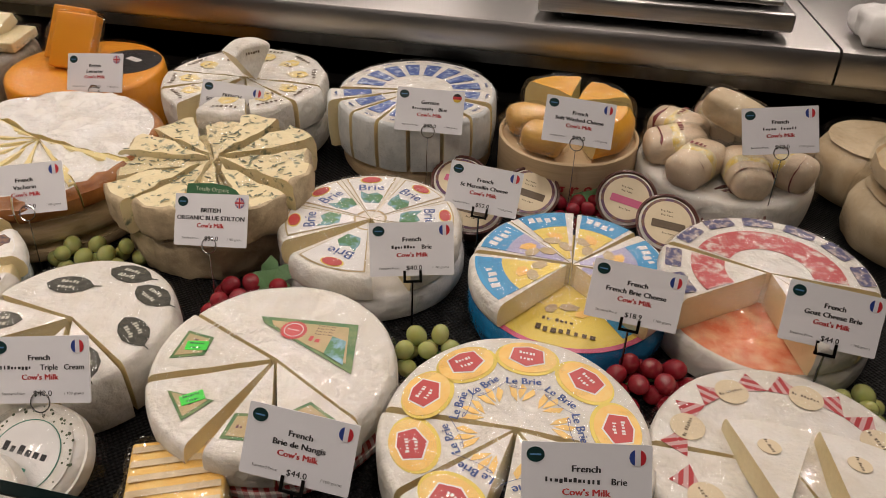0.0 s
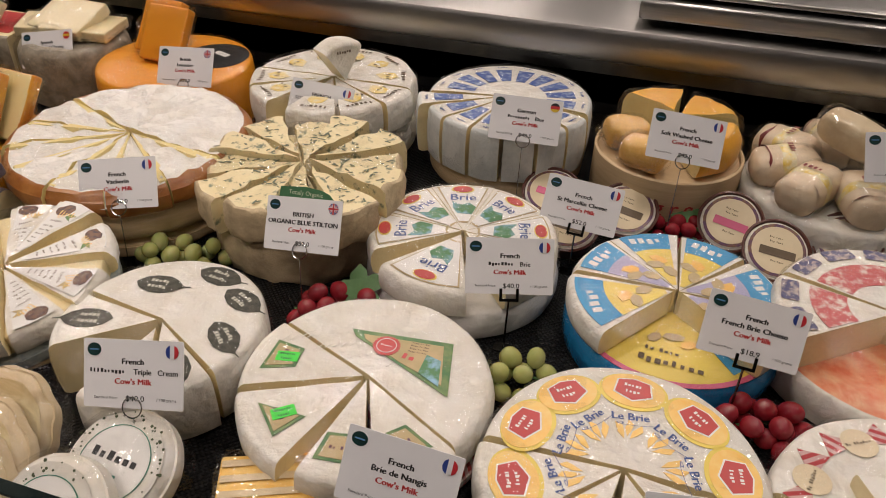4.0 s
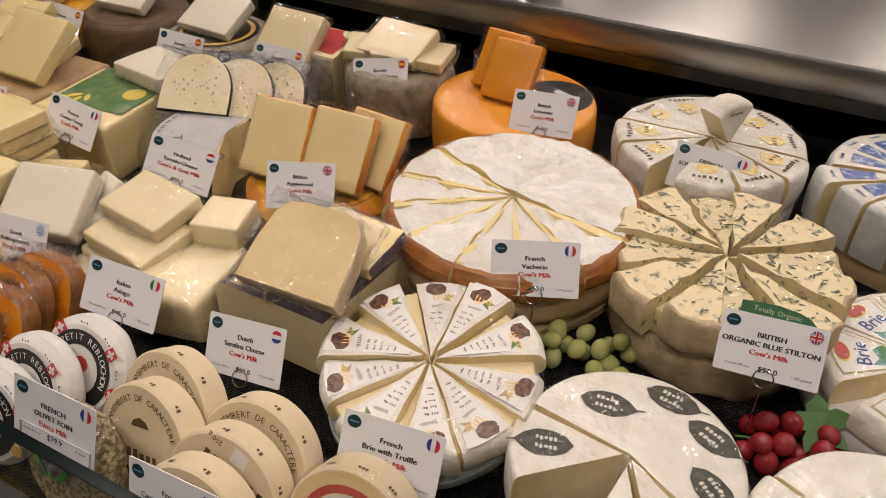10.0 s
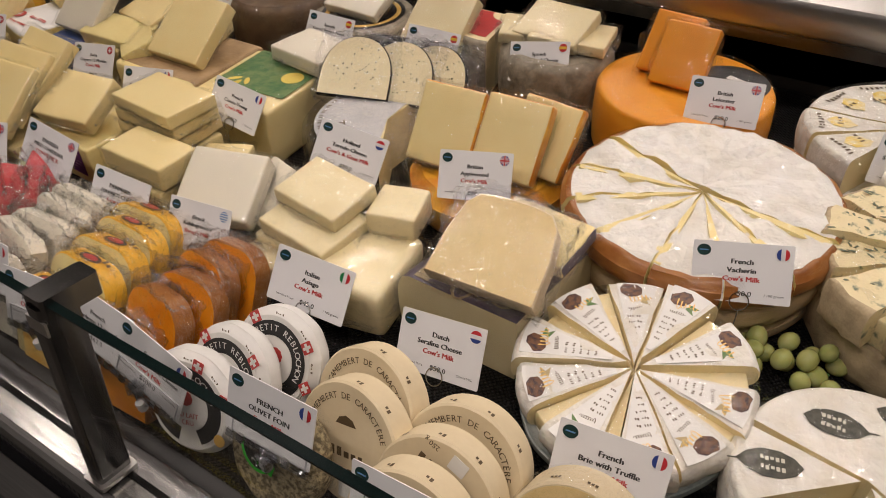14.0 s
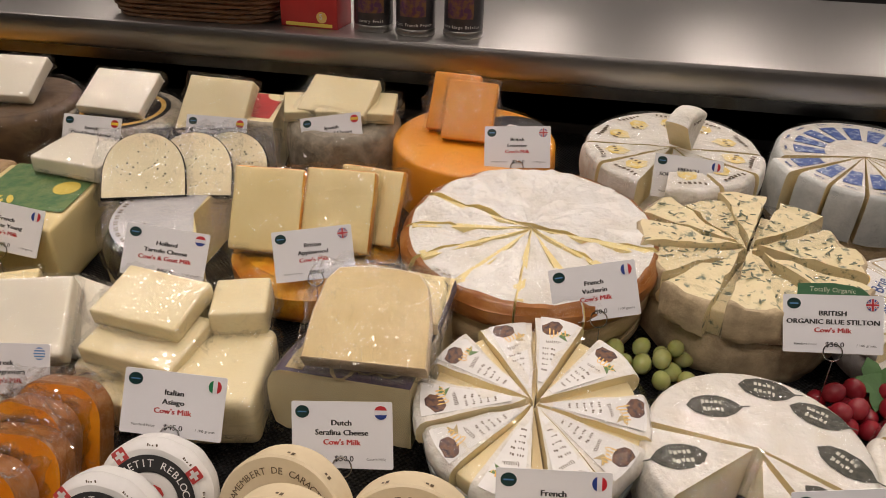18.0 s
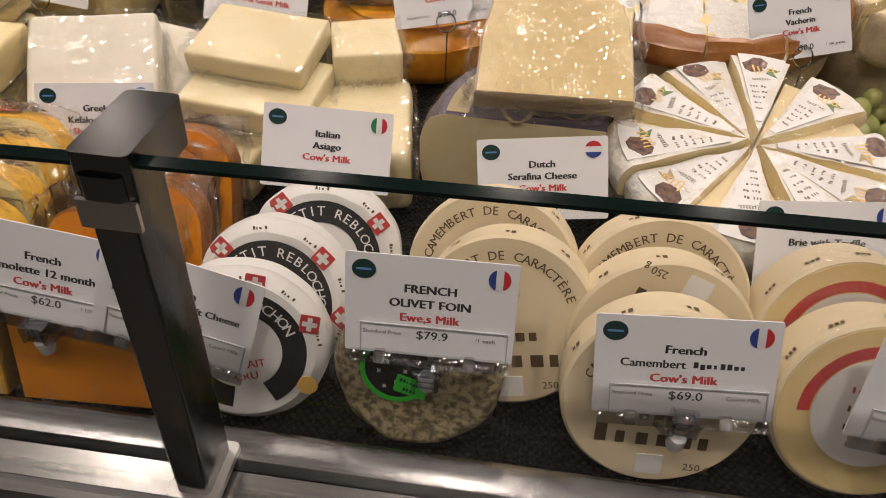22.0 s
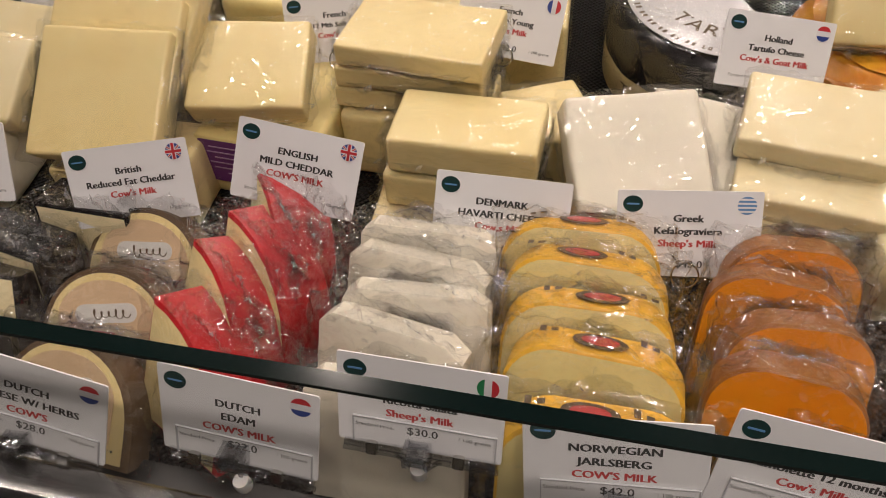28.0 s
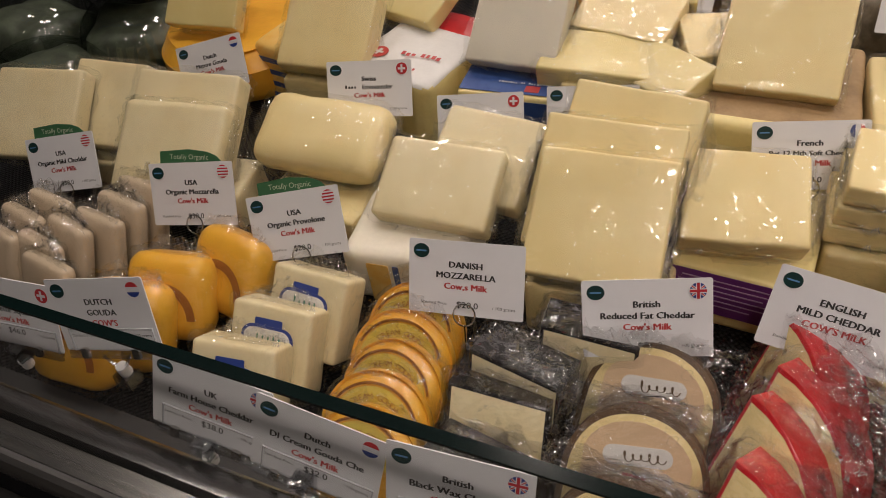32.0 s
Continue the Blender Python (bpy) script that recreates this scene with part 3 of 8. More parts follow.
LIPS = [(LY + 0.012, LT), (LY + 0.004, LT - 0.003), (LY, LT - 0.011), (LY, LZ + 0.006), (LY + 0.003, LZ), (LY + 0.02, LZ), (LY + 0.02, LT - 0.02), (1.95, LT - 0.02), (1.95, LT)]
part("top", mesh_of("top", *extrude(LIPS, X0, 0.338), STEEL), shelf)
part("top_end", mesh_of("top_end", *extrude(LIPS, 0.342, X1), STEEL), shelf)
part("riser", mesh_of("riser", *slab(X0, X1, LY + 0.10, LY + 0.12, LZ - 0.10, LT - 0.021), BLACK, smooth=False), shelf)
part("light_bar", mesh_of("light_bar", *slab(X0, X1, LY + 0.035, LY + 0.075, LZ - 0.03, LZ - 0.002), DARKSTEEL, smooth=False), shelf)

# ---- ceiling lamps, out of view, added to light the counter ----
LENS = glow_material("lamp_lens", LAMP_COLOUR, 14.0)
for lx, ly in LAMPS:
    ob = thing("unseen_downlight", pose(lx, ly, CEIL), "round ceiling downlight out of view, placed to light the counter", "ceiling light", "downlights over the counter")
    v, f, i = lathe([(0.09, -0.002), (0.105, -0.008), (0.112, -0.001)], 32)
    part("rim", mesh_of("rim", v, f, PAPER), ob)
    v, f = plate(disc_outline(0.089, 28), -0.0015, -0.0005)
    part("lens", mesh_of("lens", v, f, LENS, smooth=False), ob)
    la = bpy.data.lights.new("downlight", "SPOT")
    la.energy, la.color, la.spot_size, la.spot_blend, la.shadow_soft_size = LAMP_WATTS * (7.3 if 0.5 < ly < 2 else 9.3 if ly < 0 else 4.0), LAMP_COLOUR, radians(100 if ly < 0 else 110 if ly < 2 else 140), 0.5, 0.055
    lo = new("downlight", la)
    lo.parent = ob
    lo.matrix_basis = pose(0, 0, -0.10)

# ---- price signs ----
CW, CH = 0.0955, 0.0605
CARD = mesh_of("card", *plate(round_rect(CW, CH, 0.0015, 2), -0.0005, 0.0005), PAPER, smooth=False)
LOGO = mesh_of("logo", *plate(disc_outline(0.0064, 24, 1.05, 0.9), 0.0006, 0.0009), DKGREEN, smooth=False)
LOGO_BAR = mesh_of("logo_bar", *plate(round_rect(0.0085, 0.0012, 0.0003, 1), 0.0009, 0.0011), F_SKY, smooth=False)
TAB = mesh_of("organic_tab", *plate([(-0.034, 0), (0.036, 0), (0.030, 0.006), (0.020, 0.010), (0.0, 0.013), (-0.033, 0.012)], -0.0004, 0.0004), ORGANIC, smooth=False)


def stripes(mats, upright, r=0.0062):
    """A round flag badge of three bands or more."""
    v, f, idx, seen = [], [], [], {}
    n = len(mats)
    for k in range(n):
        a, b = -r + 2 * r * k / n, -r + 2 * r * (k + 1) / n
        pts = []
        for s in range(7):
            c = a + (b - a) * s / 6
            pts.append((c, math.sqrt(max(0, r * r - c * c))))
        for s in range(6, -1, -1):
            c = a + (b - a) * s / 6
            pts.append((c, -math.sqrt(max(0, r * r - c * c))))
        ring = []
        for p, q in pts:
            c = (p, q, 0) if upright else (-q, -p, 0)
            key = (round(c[0], 6), round(c[1], 6))
            if key not in seen:
                seen[key] = len(v)
                v.append(c)
            if seen[key] not in ring:
                ring.append(seen[key])
        f.append(tuple(ring[::-1]) if upright else tuple(ring))
        idx.append(k)
    return v, f, idx


def cross(w, h, turn, z, r=0.0062):
    c, s = math.cos(radians(turn)), math.sin(radians(turn))
    return [(x * c - y * s, x * s + y * c, z) for x, y in ((-w, -h), (w, -h), (w, h), (-w, h))]


FLAGS = {}


def flag_mesh(kind):
    if kind in FLAGS:
        return FLAGS[kind]
    three = {"fr": ([F_BLUE, F_WHITE, F_RED], True), "it": ([F_GREEN, F_WHITE, F_RED], True), "nl": ([F_RED, F_WHITE, F_BLUE], False),
             "de": ([BLACK, F_RED, F_YELLOW], False), "es": ([F_RED, F_YELLOW, F_RED], False),
             "gr": ([F_SKY, F_WHITE] * 4 + [F_SKY], False), "us": ([F_RED, F_WHITE] * 4 + [F_RED], False)}
    if kind in three:
        mats, up = three[kind]
        v, f, idx = stripes(mats, up)
        me = mesh_of("flag", v, f, mats, idx, smooth=False)
    else:
        v, f, idx = stripes([F_RED if kind == "ch" else F_BLUE] * 3, True)
        me = mesh_of("flag", v, f, F_RED if kind == "ch" else F_BLUE, smooth=False)
    FLAGS[kind] = me
    return me


BARS = {}


def cross_bars(kind):
    """The bars of a flag with a cross."""
    if kind not in ("ch", "uk"):
        return []
    if kind not in BARS:
        lay = [(0.0042, 0.0011, 0, F_WHITE, 0.0001), (0.0042, 0.0011, 90, F_WHITE, 0.0002)] if kind == "ch" else [
            (0.0060, 0.0009, 40, F_WHITE, 0.0001), (0.0060, 0.0009, -40, F_WHITE, 0.00015), (0.0060, 0.0004, 40, F_RED, 0.0002), (0.0060, 0.0004, -40, F_RED, 0.00025),
            (0.0060, 0.0017, 0, F_WHITE, 0.0003), (0.0060, 0.0017, 90, F_WHITE, 0.00035), (0.0061, 0.0010, 0, F_RED, 0.0004), (0.0061, 0.0010, 90, F_RED, 0.00045)]
        BARS[kind] = [mesh_of("cross_bar", cross(w, h, t, z), [(0, 1, 2, 3)], mt, smooth=False) for w, h, t, mt, z in lay]
    return BARS[kind]


RING = [(0.0092 * math.cos(a * math.pi / 9), 0, 0.0092 * math.sin(a * math.pi / 9)) for a in range(-4, 15)]


def price_sign(x, y, z, yaw, roll, country, title, milk, price, flag, holder="ring", organic=False, lean=28.0, unit="/ 100 grams", caps=False, size=0.0071):
    """A printed card; x, y, z is the middle of its round logo. holder: ring (wire stand), fork (steel stand), clip (clear arm on the rail)."""
    lean = 17.0 if holder == "clip" else lean
    m = pose(x, y, z, 0, 0, yaw) @ pose(0, 0, 0, 90 - lean, 0, 0) @ pose(0, 0, 0, 0, 0, roll)
    m = m @ pose(CW / 2 - 0.0105, -CH / 2 + 0.0095, 0)
    words = " ".join(w for w in title.split(" ") if "#" not in w)
    ob = thing("price_sign", m, "white price card for " + words + (" in clear clip" if holder == "clip" else " on wire stand"), "price sign", "price signs on the counter")
    card = part("card", CARD, ob)
    logo = part("logo", LOGO, card, pose(-CW / 2 + 0.0105, CH / 2 - 0.0095, 0))
    if flag:
        badge = part("flag", flag_mesh(flag), ob, pose(CW / 2 - 0.0105, CH / 2 - 0.0095, 0.0010))
        for cross_bar in cross_bars(flag):
            part("cross_bar", cross_bar, badge)
    part("logo_bar", LOGO_BAR, card, pose(-CW / 2 + 0.0105, CH / 2 - 0.0095, 0))
    zt = 0.0008
    def line(text, ls, ink, y, x=0.0, bold=0.042, wide=1.10):
        word = printed(card, letters(text, ls, ink, bold), x, y, zt)
        word.scale = (min(wide, 0.092 / (0.50 * ls * len(text))), 1, 1)
    line(country, size, INK, 0.0108)
    s = size if len(title) < 21 else size * 0.88
    if "#" in title:
        runs = [(int(w[1:]), None) if w[0] == "#" else (len(w), w) for w in title.split(" ")]
        at_x = -0.26 * s * (sum(n for n, w in runs) + len(runs) - 1)
        for n, w in runs:
            mid = at_x + 0.26 * s * n
            printed(card, letters(w, s, INK, 0.028) if w else bars("x" * n, s * 0.9, INK), mid, 0.0020, zt, name="lettering" if w else "word_bar")
            at_x += 0.52 * s * (n + 1)
    else:
        line(title, s, INK, 0.0020)
    line(milk, size, REDINK, -0.0068)
    low = -0.0172 if holder == "clip" else -0.0215
    line("Standard Price:", 0.0034, INK, low, -0.026, 0.0)
    line(price, 0.0074, INK, low, 0.002, 0.012)
    line(unit, 0.0036, INK, low, 0.032, 0.0)
    if organic:
        tab = part("organic_tab", TAB, ob, pose(0, CH / 2 - 0.0005, -0.001), "curved green organic tab")
        printed(tab, letters("Totally Organic", 0.0070, CREAMINK), 0, 0.0055, 0.0006, -3)
    g = deck(y) if holder != "clip" else 0.930
    down = m.inverted()
    if holder == "ring":
        ring = Matrix.Translation((0, -CH / 2 + 0.001, 0.0018)) @ pose(0, 0, 0, 90, 0, 0)
        v, f = tube([ring @ Vector(p) for p in RING], 0.0007, 6)
        part("ring", mesh_of("ring", v, f, WIRE), ob)
        foot = m @ Vector((0, -CH / 2 - 0.0082, 0))
        zb = deck(foot.y)
        if foot.z > zb + 0.004:
            v, f = tube([down @ foot, down @ Vector((foot.x, foot.y, zb))], 0.0006, 6)
            part("stem", mesh_of("stem", v, f, WIRE), ob)
            v, f = tube([down @ Vector((foot.x + 0.012 * math.cos(a), foot.y + 0.012 * math.sin(a), zb + 0.001)) for a in [k * math.pi / 8 for k in range(17)]], 0.0006, 6)
            part("base", mesh_of("base", v, f, WIRE), ob)
    elif holder == "fork":
        for dx in (-0.009, 0.009):
            v, f = slab(dx - 0.0015, dx + 0.0015, -CH / 2 - 0.006, -CH / 2 + 0.006, 0.0012, 0.002)
            part("prong", mesh_of("prong", v, f, DARKSTEEL, smooth=False), ob)
        v, f = slab(-0.0105, 0.0105, -CH / 2 - 0.008, -CH / 2 - 0.005, 0.0, 0.002)
        part("yoke", mesh_of("yoke", v, f, DARKSTEEL, smooth=False), ob)
        foot = m @ Vector((0, -CH / 2 - 0.0065, 0))
        zb = deck(foot.y)
        if foot.z > zb + 0.004:
            v, f = tube([down @ foot, down @ Vector((foot.x, foot.y, zb))], 0.0012, 6)
            part("stem", mesh_of("stem", v, f, DARKSTEEL), ob)
            v, f = plate(round_rect(0.022, 0.016, 0.003), 0.0, 0.0012)
            b = part("base", mesh_of("base", v, f, DARKSTEEL, smooth=False), ob)
            b.matrix_basis = down @ pose(foot.x, foot.y, zb)
    else:
        for q, (x0, x1, y0, y1) in enumerate(((-0.40, 0.46, 0.0186, 0.0192), (-0.406, -0.40, 0.0, 0.0192), (0.46, 0.466, 0.0, 0.0192))):
            part("clamp_edge", mesh_of("clamp_edge", *slab(CW * x0, CW * x1, -CH / 2 + y0, -CH / 2 + y1, 0.0008, 0.0022), ACRYLIC, smooth=False), ob)
        v, f = tube([(-CW * 0.46, -CH / 2 - 0.001, 0.001), (CW * 0.48, -CH / 2 - 0.001, 0.001)], 0.0026, 8)
        part("hinge", mesh_of("hinge", v, f, ARM), ob)
        part("hinge_strip", mesh_of("hinge_strip", *slab(-CW * 0.47, CW * 0.49, -CH / 2 - 0.0062, -CH / 2 - 0.0040, 0.0004, 0.0030), ARM, smooth=False), ob)
        for dx in (-0.027, 0.024):
            v, f = plate(round_rect(0.0065, 0.0085, 0.0012, 2, dx, -CH / 2 - 0.001), 0.0020, 0.0048)
            part("hinge_clip", mesh_of("hinge_clip", v, f, WIRE), ob, label="small chrome clip")
        foot = m @ Vector((0, -CH / 2 - 0.004, -0.002))
        knee = m @ Vector((0, -CH / 2 - 0.018, -0.002))
        for dx in (-0.013, 0.013):
            v, f = tube([(dx, -CH / 2 - 0.005, 0.001), (dx * 0.25, -CH / 2 - 0.016, -0.001)], 0.0015, 6)
            part("neck", mesh_of("neck", v, f, ARM), ob)
        v, f, i = lathe([(0, -0.0055), (0.0046, -0.0055), (0.0052, -0.003), (0.0046, 0.0), (0.0052, 0.003), (0.0046, 0.0055), (0, 0.0055)], 16)
        k = part("joint", mesh_of("joint", v, f, NYLON), ob, label="white nylon joint")
        k.matrix_basis = down @ pose(knee.x, knee.y, knee.z, 12, 0, yaw)
        high = max(0.012, knee.z - 0.930 - 0.004)
        for dx in (-0.0065, 0.0065):
            k = part("arm", mesh_of("arm", *slab(dx - 0.0012, dx + 0.0012, -0.007, 0.007, 0, high), ARM, smooth=False), ob)
            k.matrix_basis = down @ pose(knee.x, knee.y, 0.9302)
        for q in range(3):
            k = part("arm_rib", mesh_of("arm_rib", *slab(-0.0053, 0.0053, -0.006, 0.006, high * (0.08 + 0.38 * q), high * (0.08 + 0.38 * q) + 0.0016), ARM, smooth=False), ob)
            k.matrix_basis = down @ pose(knee.x, knee.y, 0.9302)
    return ob


price_sign(0.187, 0.997, 1.100, 5, 7.5, 'French', '#5 #6', "Cow's Milk", '$48.0', 'fr')
price_sign(-0.498, 0.438, 0.990, 5, 7.9, 'French', '#10 Triple Cream', "Cow's Milk", '$40.0', 'fr')
price_sign(-1.034, 0.708, 1.018, 7, 9.4, 'Britian', 'Applewood', "Cow's Milk", '$30.0', 'uk')
price_sign(-1.082, 0.466, 0.990, 9, -4.3, 'Italian', 'Asiago', "Cow's Milk", '$45.0', 'it')
price_sign(-0.275, 0.985, 1.081, 12, -2.6, 'German', '#9 Blue', "Cow's Milk", '$48.0', 'de')
price_sign(-0.842, 0.293, 0.981, -3, 6.6, 'French', 'Camembert #8', "Cow's Milk", '$69.0', 'fr', holder='clip', unit="Cow's Milk")
price_sign(-0.225, 0.704, 1.015, 20, 0.0, 'French', '#8 Brie', "Cow's Milk", '$40.0', 'fr', holder='fork')
price_sign(-0.011, 0.415, 1.012, 5, 5.5, 'French', '#12 Brie', "Cow's Milk", '$38.0', 'fr', holder='fork')
price_sign(-1.430, 0.705, 1.019, 5, -7.8, 'French', 'Comte Young', "Cow's Milk", '$42.0', 'fr')
price_sign(-1.823, 0.435, 0.992, 5, 4.4, 'DANISH', 'MOZZARELLA', 'Cow,s Milk', '$20.0', '')
price_sign(-1.511, 0.276, 0.978, 1, -3.3, 'DUTCH', 'EDAM', "COW'S MILK", '$22.0', 'nl', holder='clip')
price_sign(-2.034, 0.666, 1.010, 14, 2.7, 'Swiss', '#4 Emmentaler', "Cow's Milk", '$24.0', 'ch')
price_sign(-0.699, 0.291, 0.988, 1, -5.6, 'French', 'Epoisses Soft Cheese', "Cow's Milk", '$169.0', 'fr', holder='clip', unit="Cow's Milk")
price_sign(-1.910, 0.682, 0.980, 5, 7.9, 'Swiss', 'Gruyere Cheese', "Cow's Milk", '$36.0', 'ch')
price_sign(-1.397, 0.468, 0.986, 5, -2.6, 'DENMARK', 'HAVARTI CHEESE', 'Cow,s Milk', '$22.0', '')
price_sign(-1.307, 0.289, 0.975, 3, 5.1, 'NORWEGIAN', 'JARLSBERG', "COW'S MILK", '$42.0', '', holder='clip')
price_sign(-1.271, 0.479, 0.980, 3, 4.3, 'Greek', 'Kefalograviera', "Sheep's Milk", '$43.0', 'gr')
price_sign(-0.824, 1.010, 1.067, 1, 4.9, 'British', 'Leicester', "Cow's Milk", '$28.0', 'uk')
price_sign(0.025, 0.677, 1.027, 9, -7.9, 'French', 'French Brie Cheese', "Cow's Milk", '$18.9', 'fr', holder='fork')
price_sign(-2.322, 0.482, 0.966, 4, 13.2, 'USA', 'Organic Mild Cheddar', "Cow's Milk", '$30.0', 'us', organic=True)
price_sign(-1.551, 0.481, 1.002, 7, -10.0, 'ENGLISH', 'MILD CHEDDAR', "COW'S MILK", '$23.0', 'uk')
price_sign(-1.205, 0.299, 0.994, 3, -8.2, 'French', 'Mimolette 12 months', "Cow's Milk", '$62.0', 'fr', holder='clip')
price_sign(-2.120, 0.462, 0.987, 4, 9.3, 'USA', 'Organic Mozzarella', "Cow's Milk", '$30.0', 'us', organic=True)
price_sign(-2.000, 0.454, 0.980, 4, 16.1, 'USA', 'Organic Provolone', "Cow's Milk", '$20.0', 'us', organic=True)
price_sign(-0.238, 0.424, 0.987, 2, -3.5, 'French', 'Brie de Nangis', "Cow's Milk", '$44.0', 'fr', holder='fork')
price_sign(-0.981, 0.301, 0.997, 1, 0.9, 'FRENCH', 'OLIVET FOIN', 'Ewe,s Milk', '$79.9', 'fr', holder='clip', unit='/1 each')
price_sign(-1.590, 0.666, 1.010, 7, 6.5, 'French', 'Pet 12 Mth Soft Cheese', "Cow's Milk", '$38.0', 'fr', unit="Cow's Milk")
price_sign(-1.122, 0.296, 0.988, 2, -13.2, 'French', 'Reblochon Pet Soft Cheese', "Cow's Milk", '$108.0', 'fr', holder='clip', unit="Cow's Milk")
price_sign(-1.683, 0.445, 0.980, 14, 5.3, 'British', 'Reduced Fat Cheddar', "Cow's Milk", '$24.0', 'uk')
price_sign(-1.413, 0.301, 0.984, 1, 0.0, 'Italian', 'Ricotta Salata', "Sheep's Milk", '$30.0', 'it', holder='clip')
price_sign(-1.115, 1.030, 1.047, 5, 10.1, 'Spanish', 'Semi Cured Cheese', "Cow's & Sheep's Milk", '$35.0', 'es')
price_sign(-0.924, 0.474, 0.973, -2, 8.7, 'Dutch', 'Serafina Cheese', "Cow's Milk", '$50.0', 'nl', unit="Cow's Milk")
price_sign(-0.460, 0.696, 1.021, -6, 8.5, 'BRITISH', 'ORGANIC BLUE STILTON', "Cow's Milk", '$50.0', 'uk', organic=True)
price_sign(-1.202, 0.679, 1.023, 20, -12.1, 'Holland', 'Tartufo Cheese', "Cow's & Goat Milk", '$33.0', 'nl')
price_sign(-0.729, 0.430, 0.974, 6, 1.7, 'French', 'Brie with Truffle', "Cow's Milk", '$59.0', 'fr')
price_sign(-0.706, 0.683, 1.025, 13, 7.9, 'French', 'Vacherin', "Cow's Milk", '$50.0', 'fr')
price_sign(-0.064, 0.963, 1.100, 19, -8.6, 'French', 'Soft Washed Cheese', "Cow's Milk", '$43.0', 'fr')
price_sign(0.216, 0.690, 1.028, 7, -7.5, 'French', 'Goat Cheese Brie', "Goat's Milk", '$44.0', 'fr', holder='fork')
price_sign(-0.171, 0.878, 1.026, 12, -8.4, 'French', 'St Marcellin Cheese', "Cow's Milk", '$52.0', 'fr', holder='fork')
price_sign(-0.581, 0.989, 1.057, 8, -5.3, 'FRENCH', 'SOFT CHEESE 60% FAT', 'COW MILK', '$42.0', 'fr')
price_sign(-2.267, 0.684, 0.991, 4, 17.0, 'Dutch', 'Mature Gouda', "Cow's Milk", '$16.0', 'nl')
price_sign(-1.629, 0.258, 0.989, 5, -13.2, 'DUTCH', 'CHEESE W/ HERBS', "COW'S", '$28.0', 'nl', holder='clip')
price_sign(-1.854, 0.260, 0.984, 5, -9.6, 'Dutch', 'DI Cream Gouda Che', "Cow's Milk", '$32.0', 'nl', holder='clip')
price_sign(-1.756, 0.260, 0.982, 5, 0.0, 'British', 'Black Wax Cheddar', "Cow's Milk", '$29.0', 'uk', holder='clip')
price_sign(-1.939, 0.260, 0.993, 5, -7.9, 'UK', 'Farm House Cheddar', "Cow's Milk", '$38.0', 'uk', holder='clip')
price_sign(-2.062, 0.285, 1.004, 5, 11.9, 'DUTCH', 'GOUDA', "COW'S", '$22.0', 'nl', holder='clip')
price_sign(-2.160, 0.278, 0.989, 5, 1.8, 'Swiss', 'Raclette Square', "Cow's Milk", '$46.0', 'ch', holder='clip')
price_sign(-1.798, 0.719, 0.988, 4, 6.9, 'Swiss', 'Gruyere 12 Months', "Cow's Milk", '$40.0', 'ch')
price_sign(-1.489, 0.979, 1.037, 4, -1.7, 'Spanish', 'Cured Sheep Cheese', "Sheep's Milk", '$36.0', 'es')
price_sign(-1.285, 0.991, 1.050, 5, -1.0, 'Spanish', 'Cured Mixed Cheese', "Cow's Milk", '$34.0', 'es')
price_sign(-1.758, 0.960, 1.045, 5, -6.1, 'Spanish', 'Manchego', "Sheep's Milk", '$39.0', 'es')
price_sign(-1.963, 0.969, 1.050, 4, 0.0, 'French', '#6', "Sheep's Milk", '$41.0', 'fr')
price_sign(-0.578, 0.287, 0.923, 6, -9.2, 'Frence', 'Saint Felicien', "Cow's Milk", '$184.0', 'fr', holder='fork', lean=17.0, unit='/piece')

# ---- cheese surfaces ----
BLOOM = material("white_bloom_rind", (0.76, 0.74, 0.69), 0.75, second=(0.66, 0.62, 0.53), scale=30, amount=0.5, bump=1.0, bump_scale=62, fine=0.06, coat=0.2, sub=0.1, depth=0.0045)
BLUEGREY = material("blue_grey_bloom_rind", (0.50, 0.53, 0.51), 0.6, second=(0.24, 0.30, 0.31), scale=28, amount=0.6, bump=0.5, bump_scale=140, fine=0.1, coat=0.6)
VACTOP = material("chalky_white_rind", (0.80, 0.79, 0.76), 0.7, second=(0.70, 0.67, 0.60), scale=22, amount=0.5, bump=1.0, bump_scale=85, fine=0.05, coat=0.5, sub=0.1, depth=0.004)
CORAL = material("coral_print", (0.70, 0.16, 0.06), 0.4, second=(0.78, 0.40, 0.22), scale=45, amount=0.7, coat=0.5)
BLOOM_GREY = material("grey_bloom_rind", (0.68, 0.69, 0.66), 0.7, second=(0.52, 0.55, 0.54), scale=28, amount=0.6, bump=0.5, bump_scale=140, fine=0.1, coat=0.4)
WASHED = material("pale_washed_rind", (0.66, 0.55, 0.36), 0.6, second=(0.55, 0.42, 0.25), scale=30, amount=0.6, bump=0.4, bump_scale=130, fine=0.08, coat=0.4)
PASTE = material("cream_paste", (0.81, 0.71, 0.43), 0.45, second=(0.78, 0.65, 0.36), scale=26, fine=0.06, bump=0.25, bump_scale=130, coat=0.3, sub=0.08)
IVORY = material("ivory_paste", (0.82, 0.725, 0.46), 0.42, second=(0.77, 0.65, 0.37), scale=26, fine=0.06, bump=0.12, bump_scale=130, coat=0.3, sub=0.08)
WHITE = material("white_paste", (0.81, 0.755, 0.61), 0.45, second=(0.75, 0.70, 0.58), scale=26, fine=0.06, bump=0.12, bump_scale=130, coat=0.3, sub=0.08)
YELLOW = material("yellow_paste", (0.81, 0.69, 0.32), 0.42, second=(0.76, 0.62, 0.26), scale=26, fine=0.06, bump=0.12, bump_scale=130, coat=0.3, sub=0.08)
